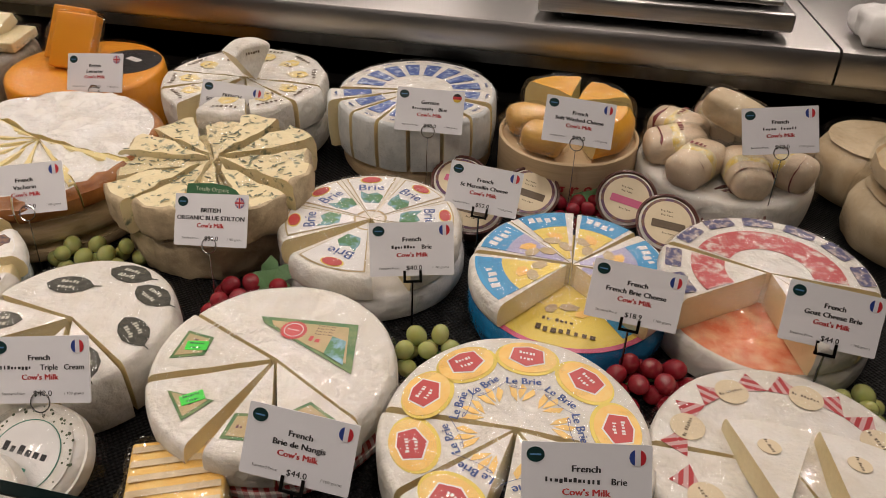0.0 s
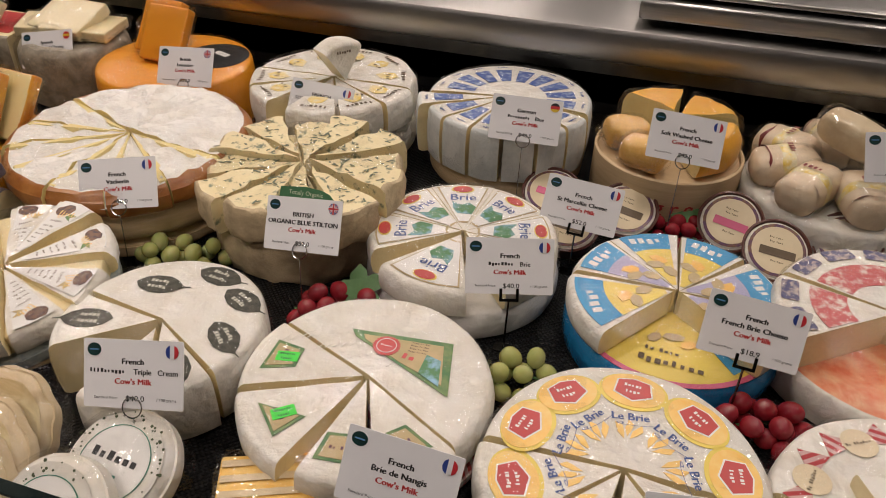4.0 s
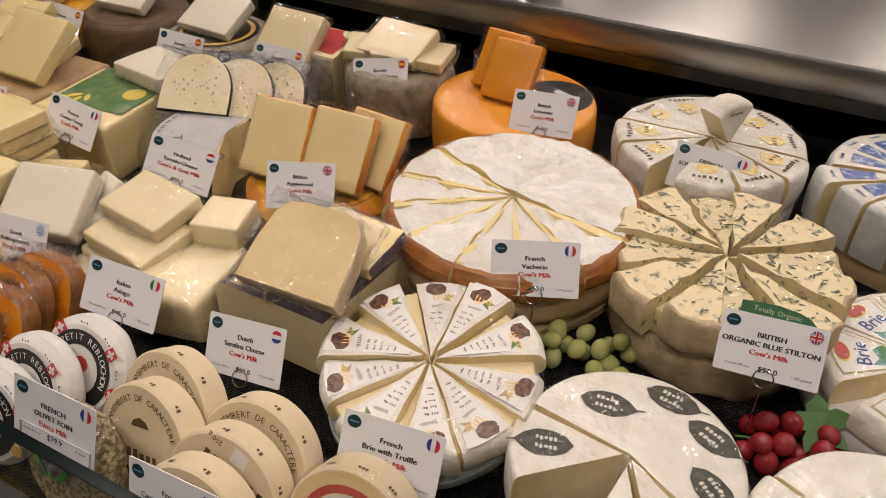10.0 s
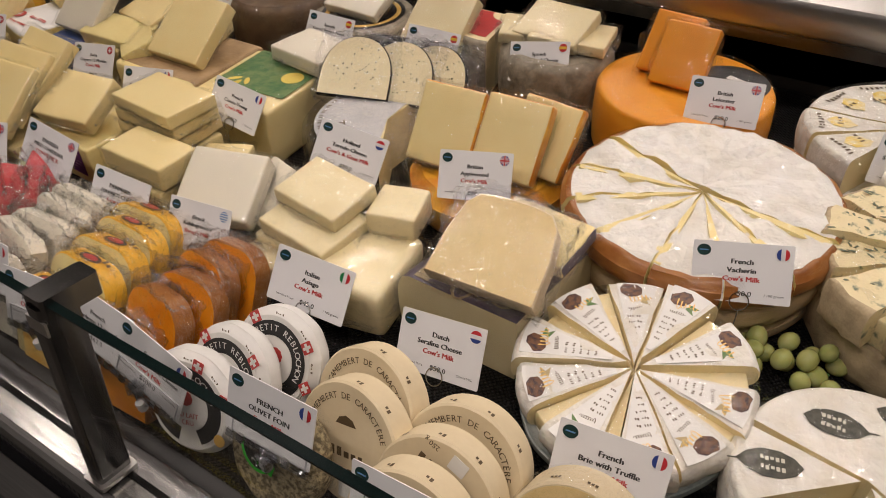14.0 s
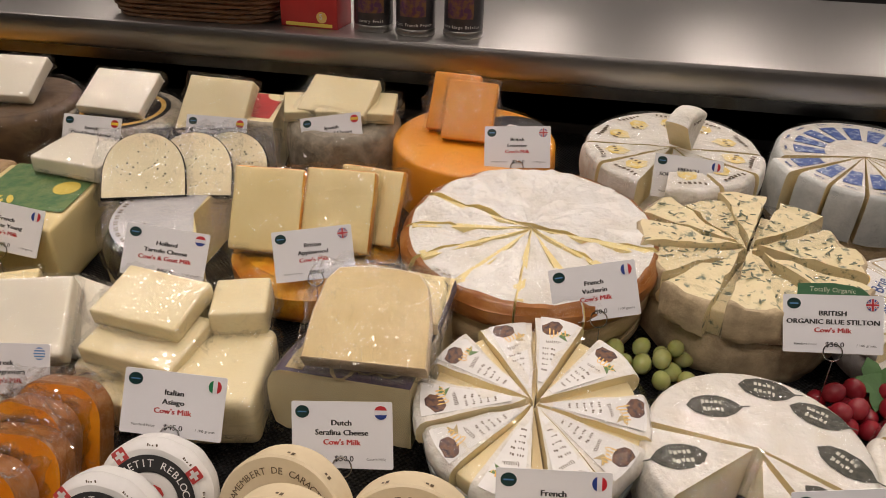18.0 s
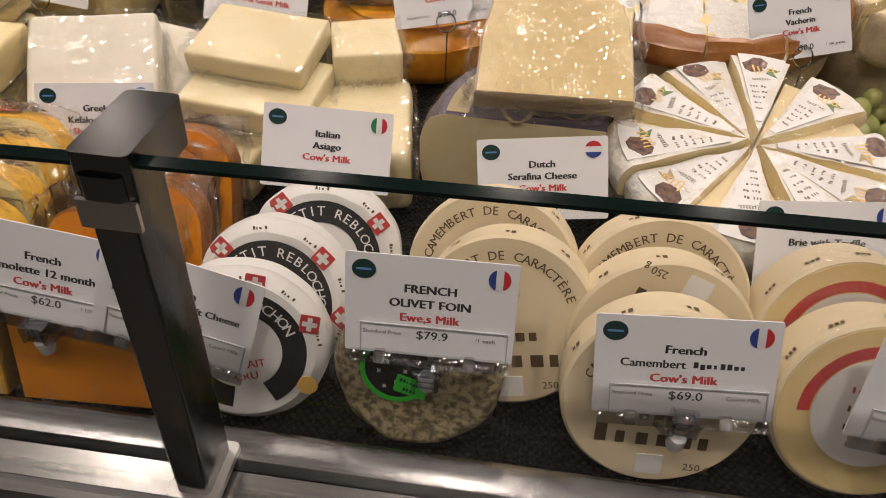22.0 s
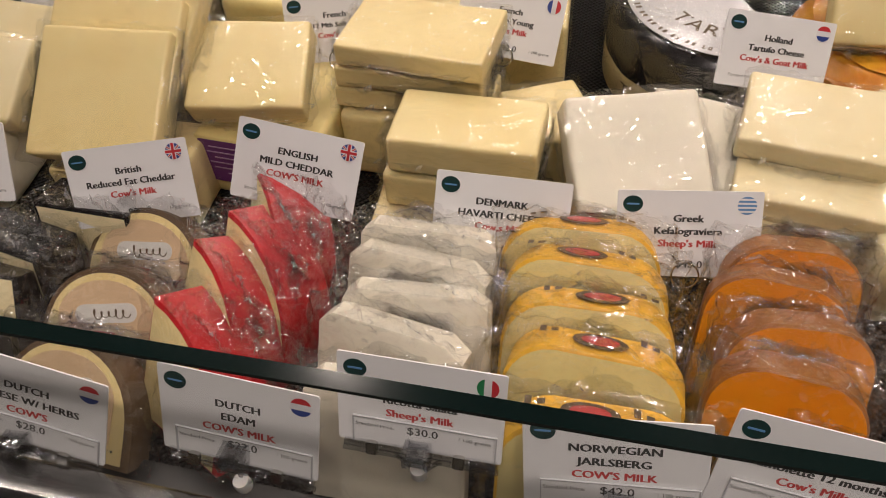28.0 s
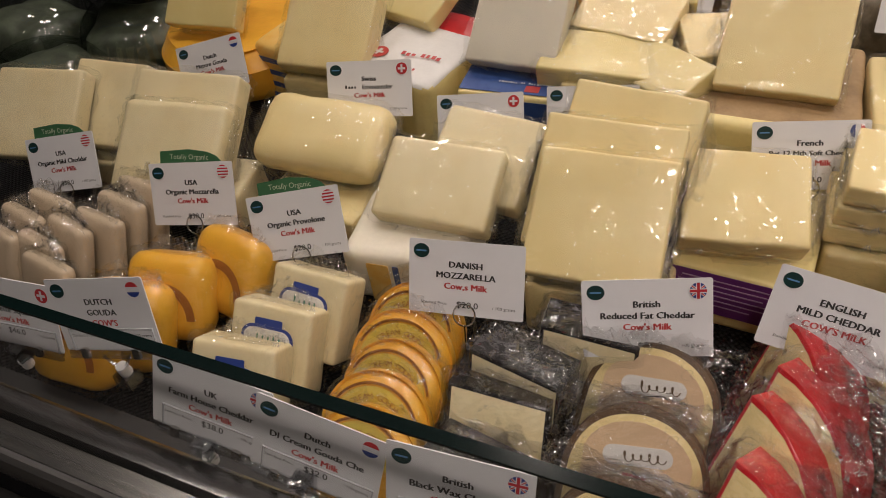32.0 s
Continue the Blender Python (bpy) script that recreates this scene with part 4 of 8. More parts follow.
BUTTER = material("butter_paste", (0.86, 0.72, 0.37), 0.40, second=(0.82, 0.66, 0.31), scale=26, fine=0.06, bump=0.12, bump_scale=130, coat=0.3, sub=0.08)
TRUFPASTE = material("truffle_gouda_paste", (0.82, 0.73, 0.47), 0.42, second=(0.78, 0.67, 0.40), scale=24, fine=0.06, bump=0.2, bump_scale=110, coat=0.4, sub=0.06)
AGED = material("aged_gouda_paste", (0.76, 0.60, 0.30), 0.42, second=(0.70, 0.53, 0.24), scale=24, fine=0.06, bump=0.3, bump_scale=110, coat=0.4, sub=0.06)
LANGRES = material("golden_washed_rind", (0.74, 0.46, 0.12), 0.4, second=(0.64, 0.36, 0.09), scale=30, amount=0.6, bump=0.8, bump_scale=90, fine=0.08, coat=0.5)
GOLD = material("gold_rind", (0.88, 0.50, 0.05), 0.35, second=(0.80, 0.38, 0.035), scale=12, fine=0.05, coat=0.6)
ORANGE = material("orange_paste", (0.86, 0.36, 0.02), 0.4, second=(0.80, 0.31, 0.018), scale=14, fine=0.03, coat=0.6, sub=0.15)
MIMO = material("deep_orange_paste", (0.92, 0.36, 0.015), 0.4, second=(0.86, 0.29, 0.012), scale=16, fine=0.04, coat=0.7, sub=0.15)
SMOKE = material("smoked_orange_rind", (0.86, 0.46, 0.04), 0.3, second=(0.66, 0.22, 0.015), scale=18, amount=0.7, fine=0.1, coat=0.6)
STILTON = material("blue_veined_paste", (0.72, 0.62, 0.37), 0.5, second=(0.16, 0.19, 0.13), scale=80, amount=0.9, mid=0.61, fine=0.06, bump=0.5, bump_scale=110, coat=0.3, sub=0.15)
CRUST = material("stilton_crust", (0.56, 0.45, 0.28), 0.8, second=(0.38, 0.30, 0.19), scale=45, amount=0.6, bump=0.8, bump_scale=130, fine=0.15, coat=0.35)
BROWNRIND = material("brown_washed_rind", (0.26, 0.085, 0.016), 0.3, second=(0.38, 0.16, 0.04), scale=26, amount=0.6, bump=0.3, fine=0.1, coat=0.5)
DARKRIND = material("dark_brown_rind", (0.16, 0.095, 0.045), 0.6, second=(0.09, 0.055, 0.03), scale=40, amount=0.6, bump=0.6, bump_scale=90, fine=0.15, coat=0.4)
GREYRIND = material("grey_natural_rind", (0.38, 0.33, 0.25), 0.7, second=(0.22, 0.19, 0.14), scale=50, amount=0.7, bump=0.7, bump_scale=110, fine=0.15, coat=0.4)
ALPINE = material("alpine_brown_rind", (0.38, 0.25, 0.12), 0.65, second=(0.28, 0.18, 0.085), scale=30, amount=0.6, bump=0.4, fine=0.12, coat=0.4)
BLACKWAX = material("black_wax", (0.012, 0.011, 0.012), 0.22, second=(0.022, 0.02, 0.02), scale=30, coat=0.8, fine=0.1)
REDWAX = material("red_wax", (0.60, 0.018, 0.025), 0.3, second=(0.48, 0.012, 0.02), scale=25, coat=0.8, fine=0.06)
PURPLE = material("purple_print", (0.070, 0.056, 0.082), 0.5, second=(0.11, 0.088, 0.115), scale=30, coat=0.4, fine=0.08)
VIOLET = material("violet_label", (0.16, 0.035, 0.20), 0.45, second=(0.13, 0.03, 0.17), scale=30, coat=0.5)
WOOD = material("poplar_wood", (0.66, 0.50, 0.30), 0.6, second=(0.56, 0.41, 0.23), scale=9, stretch=(1, 1, 18), bump=0.25, bump_scale=50, fine=0.1)
BOXPAPER = material("camembert_box_paper", (0.70, 0.60, 0.41), 0.55, second=(0.65, 0.54, 0.35), scale=20, fine=0.04, bump=0.06)
BOXINK = material("brown_ink", (0.09, 0.06, 0.03), 0.5, second=(0.12, 0.08, 0.04), scale=100)
WHITEPAPER = material("white_wrapping_paper", (0.77, 0.76, 0.73), 0.5, second=(0.70, 0.69, 0.66), scale=25, bump=0.4, bump_scale=45, coat=0.3, fine=0.03)
CRUMPLED = material("crumpled_white_paper", (0.78, 0.77, 0.75), 0.35, second=(0.70, 0.69, 0.67), scale=25, bump=1.0, bump_scale=48, coat=0.6, fine=0.03, depth=0.006, crumple=0.8)
BLUEFOIL = material("blue_foil", (0.015, 0.20, 0.46), 0.25, 0.2, second=(0.02, 0.26, 0.56), scale=40, bump=1.0, bump_scale=45, coat=0.8, depth=0.006, crumple=0.9)
SKYPRINT = material("sky_blue_print", (0.05, 0.33, 0.60), 0.4, second=(0.04, 0.28, 0.55), scale=30, coat=0.5)
YELLOWPRINT = material("yellow_print", (0.78, 0.62, 0.10), 0.4, second=(0.74, 0.56, 0.10), scale=30, coat=0.5)
LILAC = material("lilac_print", (0.40, 0.38, 0.55), 0.4, second=(0.36, 0.34, 0.50), scale=30, coat=0.5)
GOLDPRINT = material("gold_mottled_print", (0.80, 0.58, 0.10), 0.4, second=(0.78, 0.72, 0.50), scale=70, amount=0.7, coat=0.5)
LILACPRINT = material("lilac_print", (0.42, 0.28, 0.46), 0.4, second=(0.36, 0.24, 0.40), scale=30, coat=0.5)
PINKPRINT = material("pink_print", (0.62, 0.12, 0.24), 0.4, second=(0.55, 0.10, 0.2), scale=30, coat=0.5)
NAVY = material("navy_print", (0.03, 0.07, 0.24), 0.4, second=(0.045, 0.10, 0.30), scale=45, amount=0.7, coat=0.5)
AMBER = material("amber_print", (0.82, 0.46, 0.08), 0.4, second=(0.84, 0.62, 0.22), scale=40, coat=0.5)
REDPRINT = material("red_print", (0.52, 0.05, 0.045), 0.4, second=(0.45, 0.05, 0.05), scale=60, coat=0.5)
KRAFT = material("kraft_print", (0.50, 0.38, 0.20), 0.5, second=(0.40, 0.33, 0.16), scale=40, amount=0.6, coat=0.4)
LEAFGREEN = material("leaf_green_print", (0.05, 0.16, 0.05), 0.4, second=(0.16, 0.24, 0.08), scale=60, amount=0.7, coat=0.4)
LIME = material("lime_sticker", (0.05, 0.75, 0.06), 0.4, second=(0.05, 0.68, 0.05), scale=60)
FOILGREY = material("grey_foil_leaf", (0.022, 0.022, 0.014), 0.5, 0.0, second=(0.06, 0.06, 0.04), scale=150, amount=0.7, bump=0.3, coat=0.1)
CREAMPRINT = material("cream_print", (0.60, 0.58, 0.48), 0.5, second=(0.52, 0.50, 0.42), scale=150)
PLUM = material("plum_print", (0.09, 0.03, 0.09), 0.4, second=(0.20, 0.10, 0.04), scale=90, amount=0.8, coat=0.4)
BROWNCUP = material("brown_clay_cup", (0.10, 0.028, 0.018), 0.3, second=(0.08, 0.022, 0.015), scale=20, coat=0.3)
GRAPE_G = material("green_grape_skin", (0.33, 0.37, 0.11), 0.14, second=(0.42, 0.42, 0.18), scale=35, coat=0.4, sub=0.5, crumple=0.02)
GRAPE_R = material("red_grape_skin", (0.20, 0.008, 0.016), 0.16, second=(0.30, 0.02, 0.03), scale=35, coat=0.5, sub=0.3, crumple=0.02)
LEAF = material("vine_leaf", (0.05, 0.13, 0.03), 0.5, second=(0.07, 0.17, 0.05), scale=50, fine=0.1)
HERB = material("dried_hay_herbs", (0.46, 0.38, 0.22), 0.8, second=(0.14, 0.11, 0.06), scale=210, amount=0.8, bump=1.0, bump_scale=170, fine=0.25, coat=0.3)
TAN = material("tan_label", (0.74, 0.55, 0.35), 0.45, second=(0.70, 0.51, 0.32), scale=30, coat=0.5)
TEAL = material("teal_print", (0.02, 0.22, 0.15), 0.4, coat=0.4)
SPECK = material("herb_speck", (0.03, 0.05, 0.02), 0.6, second=(0.06, 0.08, 0.03), scale=100)
VEIN = material("blue_mould_vein", (0.10, 0.13, 0.09), 0.6, second=(0.18, 0.20, 0.13), scale=100)


def checked(name, a, b, size):
    """Woven check in two colours."""
    m = material(name, a, 0.6, second=b, scale=200, fine=0.02)
    nt = m.node_tree
    bs = nt.nodes["Principled BSDF"]
    tc = nt.nodes.new("ShaderNodeTexCoord")
    sx = nt.nodes.new("ShaderNodeSeparateXYZ")
    nt.links.new(tc.outputs["Object"], sx.inputs[0])
    at2 = nt.nodes.new("ShaderNodeMath")
    at2.operation = "ADD"
    nt.links.new(sx.outputs["X"], at2.inputs[0])
    nt.links.new(sx.outputs["Y"], at2.inputs[1])
    halves = []
    for src in (at2.outputs[0], sx.outputs["Z"]):
        k = nt.nodes.new("ShaderNodeMath")
        k.operation = "PINGPONG"
        k.inputs[1].default_value = size
        nt.links.new(src, k.inputs[0])
        g = nt.nodes.new("ShaderNodeMath")
        g.operation = "GREATER_THAN"
        g.inputs[1].default_value = size / 2
        nt.links.new(k.outputs[0], g.inputs[0])
        halves.append(g)
    s = nt.nodes.new("ShaderNodeMath")
    s.operation = "ADD"
    nt.links.new(halves[0].outputs[0], s.inputs[0])
    nt.links.new(halves[1].outputs[0], s.inputs[1])
    h = nt.nodes.new("ShaderNodeMath")
    h.operation = "MULTIPLY"
    h.inputs[1].default_value = 0.5
    nt.links.new(s.outputs[0], h.inputs[0])
    mx = nt.nodes.new("ShaderNodeMix")
    mx.data_type = "RGBA"
    mx.inputs["A"].default_value, mx.inputs["B"].default_value = (*a, 1), (*b, 1)
    nt.links.new(h.outputs[0], mx.inputs["Factor"])
    nt.links.new(mx.outputs["Result"], bs.inputs["Base Color"])
    return m


GREYLABEL = material("grey_label_paper", (0.52, 0.52, 0.53), 0.35, second=(0.44, 0.44, 0.45), scale=20, coat=0.5, fine=0.04)
TRUFFLE = material("truffle_picture_print", (0.030, 0.012, 0.022), 0.4, second=(0.16, 0.07, 0.03), scale=170, amount=0.8, coat=0.4)
ALPS = material("alpine_blue_print", (0.045, 0.10, 0.34), 0.4, second=(0.42, 0.50, 0.64), scale=120, amount=0.85, mid=0.56, coat=0.4)
FELICIEN = material("mottled_soft_rind", (0.76, 0.67, 0.42), 0.6, second=(0.58, 0.44, 0.22), scale=32, amount=0.8, bump=0.8, bump_scale=70, fine=0.06, coat=0.3)
JARL = material("golden_jarlsberg_rind", (0.90, 0.54, 0.05), 0.38, second=(0.86, 0.46, 0.04), scale=20, fine=0.05, coat=0.5)
GINGHAM = checked("red_gingham", (0.72, 0.68, 0.64), (0.42, 0.03, 0.035), 0.006)

# ---- kinds of cheese ----


def decal(parent, outline, z, mat, m=None, name="label", thick=0.0004):
    v, f = plate(outline, z, z + thick)
    return part(name, mesh_of(name, v, f, mat, smooth=False), parent, m)


def sector(r0, r1, a0, a1, n=8):
    """A ring sector's outline."""
    k = max(3, int(n))
    o = [(r1 * math.cos(radians(a0 + (a1 - a0) * i / k)), r1 * math.sin(radians(a0 + (a1 - a0) * i / k))) for i in range(k + 1)]
    if r0 < 1e-6:
        return o + [(0, 0)]
    return o + [(r0 * math.cos(radians(a1 - (a1 - a0) * i / k)), r0 * math.sin(radians(a1 - (a1 - a0) * i / k))) for i in range(k + 1)]


def cut_wheel(name, x, y, turn, label, r, layers, cuts, h, mats, lift=0.0, film=True, group="cut cheese wheels", base_mats=None, seed=1, rim=0.012, soft=0.006, gap=0.0010, wave=0.0, rough=0.0, core=None):
    """A wheel on the deck: whole layers below, and above them wedges.
    layers: (radius, height, materials); cuts: (from, to, outwards, up, turn) in degrees and metres for each wedge."""
    ob = thing(name, rest(x, y, turn, lift), label, "cheese", group)
    z = 0.0
    for k, (lr, lh, lm, nm) in enumerate(layers):
        part(nm, wheel_mesh(nm, lr, lh, *lm, seed=seed + k, rim=rim, soft=min(soft, lh * 0.3), rough=rough if lh > 0.03 else 0.0), ob, pose(0, 0, z))
        z += lh + 0.0004
    wedges = []
    for k, (a0, a1, out, up, tw) in enumerate(cuts):
        mid = radians((a0 + a1) / 2)
        o = out + (gap if a1 - a0 < 359 else 0)
        w = part("wedge" if a1 - a0 < 100 else "half_wheel", wheel_mesh("wedge", r, h, *mats, a0=a0, a1=a1, seed=seed + 11 + k, rim=rim, soft=soft, wave=wave, rough=rough), ob,
                 pose(o * math.cos(mid), o * math.sin(mid), z + up, 0, 0, tw))
        wedges.append((w, (a0 + a1) / 2))
        b0 = cuts[(k + 1) % len(cuts)][0] + (360 if k == len(cuts) - 1 else 0)
        # Filler of paste colour added in narrow cuts, which would otherwise fall into shade.
        if core and 0 <= b0 - a1 < 9:
            cp, ct = cheese_profile(r * 0.955, h - core, 0.002)
            cv, cf, ci = lathe(cp, 72, a1 - 3, b0 + 3, 0, 1, ct)
            part("added_cut_filler", mesh_of("added_cut_filler", cv, cf, mats[2]), ob, pose(0, 0, z))
    if film:
        film_cap("plastic_wrap", r + 0.001, z + h, ob, seed=seed)
    return ob, wedges, z + h


def lean(x, y, tilt, d, turn=0.0, h=0.0, lift=0.0):
    """The pose of a slab whose lower edge rests on the deck at x, y and which leans back."""
    return pose(x, y, deck(y) + lift, 0, 0, turn) @ pose(0, 0, 0, tilt, 0, 0) @ pose(0, d / 2, 0)


def cheese_block(m, w, d, h, paste, label, name="cheese_block", wrap=True, seed=0, group="wrapped cheese pieces", r=0.006, taper=1.0, amount=0.0012, rind=None, frill=0.0):
    """A wrapped piece; m is the middle of its underside."""
    ob = thing(name, m, label, "cheese", group)
    v, f = rounded_box(w, d, h, min(r, h * 0.45), 8, amount, 30, seed, taper)
    idx = [1 if rind and max(sum(v[k][0] for k in q) / len(q) / (w / 2), sum(v[k][1] for k in q) / len(q) / (d / 2)) > 0.97 else 0 for q in f]
    part("piece", mesh_of("piece", v, f, [paste, rind] if rind else paste, idx), ob)
    if wrap:
        v, f = wrap_shell(w, d, h, r, seed + 3, taper)
        shell = part("plastic_wrap", mesh_of("plastic_wrap", v, f, BAG, smooth=False), ob, pose(0, 0, -0.001))
        if frill:
            for q in range(2):
                part("bag_end", mesh_of("bag_end", *gathered(w * 0.98, frill * (1.5 - 0.4 * q), seed + 5 * q, 34), BAGEND, smooth=False), shell, pose(0, d / 2 - 0.002, h * (0.75 - 0.5 * q), -25 + 40 * q))
        else:
            side = 1 if seed % 2 else -1
            part("bag_end", mesh_of("bag_end", *gathered(d * 0.9, 0.015, seed, 24, 4), BAGEND, smooth=False), shell, pose(side * w / 2, 0, h * 0.5, 0, 0, -90 * side))
            part("bag_end", mesh_of("bag_end", *gathered(w * 0.92, 0.012, seed + 9, 26, 4), BAGEND, smooth=False), shell, pose(0, -d / 2, h * 0.35, 0, 0, 180))
    return ob


def slice_of(m, outline, h, paste, rind, label, name="cheese_slice", seed=0, group="wrapped cheese slices", bag=1.06, wrap=True, border=0.0018):
    """A flat cut slice of any outline, in a loose bag; rind all round its edge."""
    ob = thing(name, m, label, "cheese", group)
    n = len(outline)
    e = 0.0018
    k = 1 - border / max(1e-6, max(abs(p[0]) for p in outline))
    rings = [[(x * k, y * k, 0) for x, y in outline], [(x, y, e) for x, y in outline], [(x, y, h - e) for x, y in outline], [(x * k, y * k, h) for x, y in outline]]
    v = [p for ring in rings for p in ring]
    f, idx = [], []
    for j in range(3):
        for i in range(n):
            f.append((j * n + i, j * n + (i + 1) % n, (j + 1) * n + (i + 1) % n, (j + 1) * n + i))
            idx.append(1)
    f += [tuple(range(n - 1, -1, -1)), tuple(range(3 * n, 4 * n))]
    idx += [0, 0]
    part("piece", mesh_of("piece", v, f, [paste, rind], idx), ob)
    if wrap:
        w = 2 * max(abs(p[0]) for p in outline)
        d = max(p[1] for p in outline) - min(p[1] for p in outline)
        cy = (max(p[1] for p in outline) + min(p[1] for p in outline)) / 2
        v, f = wrap_shell(w * (0.5 + bag / 2), d * (0.5 + bag / 2), h + 0.003, 0.006, seed + 2, 1.0, 1.5, 0.0014)
        shell = part("plastic_bag", mesh_of("plastic_bag", v, f, LOOSEBAG, smooth=False), ob, pose(0, cy, -0.003))
        for q in range(3):
            part("bag_end", mesh_of("bag_end", *gathered(w * (0.98 - 0.12 * q), 0.030 - 0.004 * q, seed * 2 + q, 34), BAGEND, smooth=False), shell, pose(0, d / 2 - 0.010, h * (0.9 - 0.4 * q), 28 - 34 * q))
    return ob


def half_round(w, d, n=18):
    """A slice with a flat foot and a domed top."""
    out = [(-w / 2, -d / 2), (w / 2, -d / 2)]
    for i in range(n + 1):
        a = math.pi * i / n
        out.append((w / 2 * math.cos(a), -d / 2 + d * (0.25 + 0.75 * math.sin(a) ** 0.8)) if 0 < i < n else (w / 2 * math.cos(a), -d / 2 + d * 0.25))
    return out


def loaf(w, d, n=6):
    """A slice with a flat foot, straight sides, round shoulders and a low crown."""
    r = 0.30 * d
    out = [(-w / 2, -d / 2), (w / 2, -d / 2)]
    for cx, a0 in ((w / 2 - r, 0), (-w / 2 + r, 90)):
        for i in range(n + 1):
            a = radians(a0 + 90 * i / n)
            x = cx + r * math.cos(a)
            out.append((x, d / 2 - r + r * math.sin(a) + 0.004 * (1 - (2 * x / w) ** 2)))
    return out


def round_box(m, r, h, body, label, name="cheese_box", group="round cheese boxes", lid=True):
    """A round thin-wood or paper box with a lid that overlaps."""
    ob = thing(name, m, label, "cheese", group)
    v, f, i = lathe([(0, 0), (r - 0.003, 0), (r - 0.001, 0.002), (r - 0.001, h * 0.55), (r, h * 0.55), (r, h - 0.002), (r - 0.002, h), (r * 0.6, h), (0, h)], 48)
    part("box", mesh_of("box", v, f, body), ob)
    return ob


def arc_letters(parent, text, radius, z, size, mat, mid=90.0, inward=False, spread=1.0):
    """Letters set round a circle."""
    step = math.degrees(size * 0.62 * spread / radius)
    for k, ch in enumerate(text):
        if ch == " ":
            continue
        off = (k - (len(text) - 1) / 2) * step
        a = mid + off if inward else mid - off
        part("lettering", letters(ch, size, mat, 0.01), parent, pose(radius * math.cos(radians(a)), radius * math.sin(radians(a)), z, 0, 0, a + (90 if inward else -90)))


SPHERE = {}


def ball(name, r, mat, sx=1.0, sz=1.0, n=14):
    key = (name, r, mat.name, sz)
    if key not in SPHERE:
        prof = [(r * sx * math.sin(math.pi * k / 9), -r * sz * math.cos(math.pi * k / 9)) for k in range(10)]
        prof[0], prof[-1] = (0, -r * sz), (0, r * sz)
        v, f, i = lathe(prof, n)
        SPHERE[key] = mesh_of(name, v, f, mat)
    return SPHERE[key]


def grapes(x, y, turn, mat, count, seed, label, leaf=False, spread=(0.05, 0.026)):
    ob = thing("grape_bunch", rest(x, y, turn), label, "grapes", "grape bunches between the cheeses")
    rnd = random.Random(seed)
    me = ball("grape", 0.0112, mat, 0.95, 1.12)
    spots = []
    for k in range(count):
        for _ in range(80):
            px, py = rnd.uniform(-1, 1) * spread[0], rnd.uniform(-1, 1) * spread[1]
            lv = 0 if k < count * 0.6 else 1
            pz = 0.0115 + lv * 0.017 + rnd.uniform(0, 0.002)
            if lv:
                px, py = px * 0.7, py * 0.7
            if all((px - a) ** 2 + (py - b) ** 2 + (pz - c) ** 2 > 0.0195 ** 2 for a, b, c in spots):
                spots.append((px, py, pz))
                g = part("grape", me, ob, pose(px, py, pz, rnd.uniform(-60, 60), rnd.uniform(-60, 60), rnd.uniform(0, 360)))
                s = rnd.uniform(0.9, 1.08)
                g.scale = (s, s, s)
                break
    v, f = tube([(-spread[0], 0, 0.012), (0, 0.004, 0.018), (spread[0] * 0.8, 0, 0.014)], 0.0013, 6)
    part("stalk", mesh_of("stalk", v, f, LEAF), ob)
    if leaf:
        out = []
        for k in range(30):
            a = 2 * math.pi * k / 30
            q = 0.024 * (1 + 0.25 * math.cos(5 * a) + 0.06 * math.cos(15 * a))
            out.append((q * math.cos(a), q * math.sin(a)))
        v, f = plate(out, 0, 0.0006)
        v = jitter(v, 0.004, 40, seed)
        part("leaf", mesh_of("leaf", v, f, LEAF, smooth=False), ob, pose(spread[0] * 0.5, 0.018, 0.036, 25, -15, 30))
    return ob


def disc_face(m, r, h, side, face, label, name="cheese_round", seed=0, group="round cheeses", soft=0.004, wrap=None, rim=0.01, rough=0.0):
    ob = thing(name, m, label, "cheese", group)
    part("cheese", wheel_mesh("cheese", r, h, side, face, side, seed=seed, rim=rim, soft=soft, rough=rough), ob)
    if wrap:
        film_cap("plastic_wrap", r + 0.002, h, ob, seed=seed, mat=wrap)
    return ob

REDRING = material("floral_red_print", (0.50, 0.06, 0.06), 0.4, second=(0.70, 0.62, 0.55), scale=85, amount=0.8, mid=0.58, coat=0.5)
NAVYPIC = material("navy_picture_print", (0.06, 0.06, 0.16), 0.4, second=(0.55, 0.45, 0.38), scale=110, amount=0.8, mid=0.55, coat=0.5)
LANDSCAPE = material("green_landscape_print", (0.06, 0.20, 0.07), 0.4, second=(0.25, 0.45, 0.60), scale=60, amount=0.8, mid=0.54, coat=0.4)

# ---- large wheels, from the counter's near end ----
# soft cheese on a thin wooden box, brown side, wavy white top
vac, ws, zt = cut_wheel("vacherin_wheel", -0.745, 0.822, 0, "vacherin with wavy white top and brown rind on wood", 0.157,
                        [(0.150, 0.028, (WOOD, WOOD, WOOD), "box_base"), (0.154, 0.042, (WOOD, WOOD, WOOD), "box_band")],
                        [(-10, 160, 0.004, 0.002, 0)] + [(160 + k * 27.14, 160 + (k + 1) * 27.14, 0.002 + 0.002 * (k % 2), -0.002 * (k % 3), 0) for k in range(7)], 0.036, (BROWNRIND, VACTOP, YELLOW), seed=3, rim=0.012, soft=0.009, wave=0.010, core=0.0008, gap=0.0024)
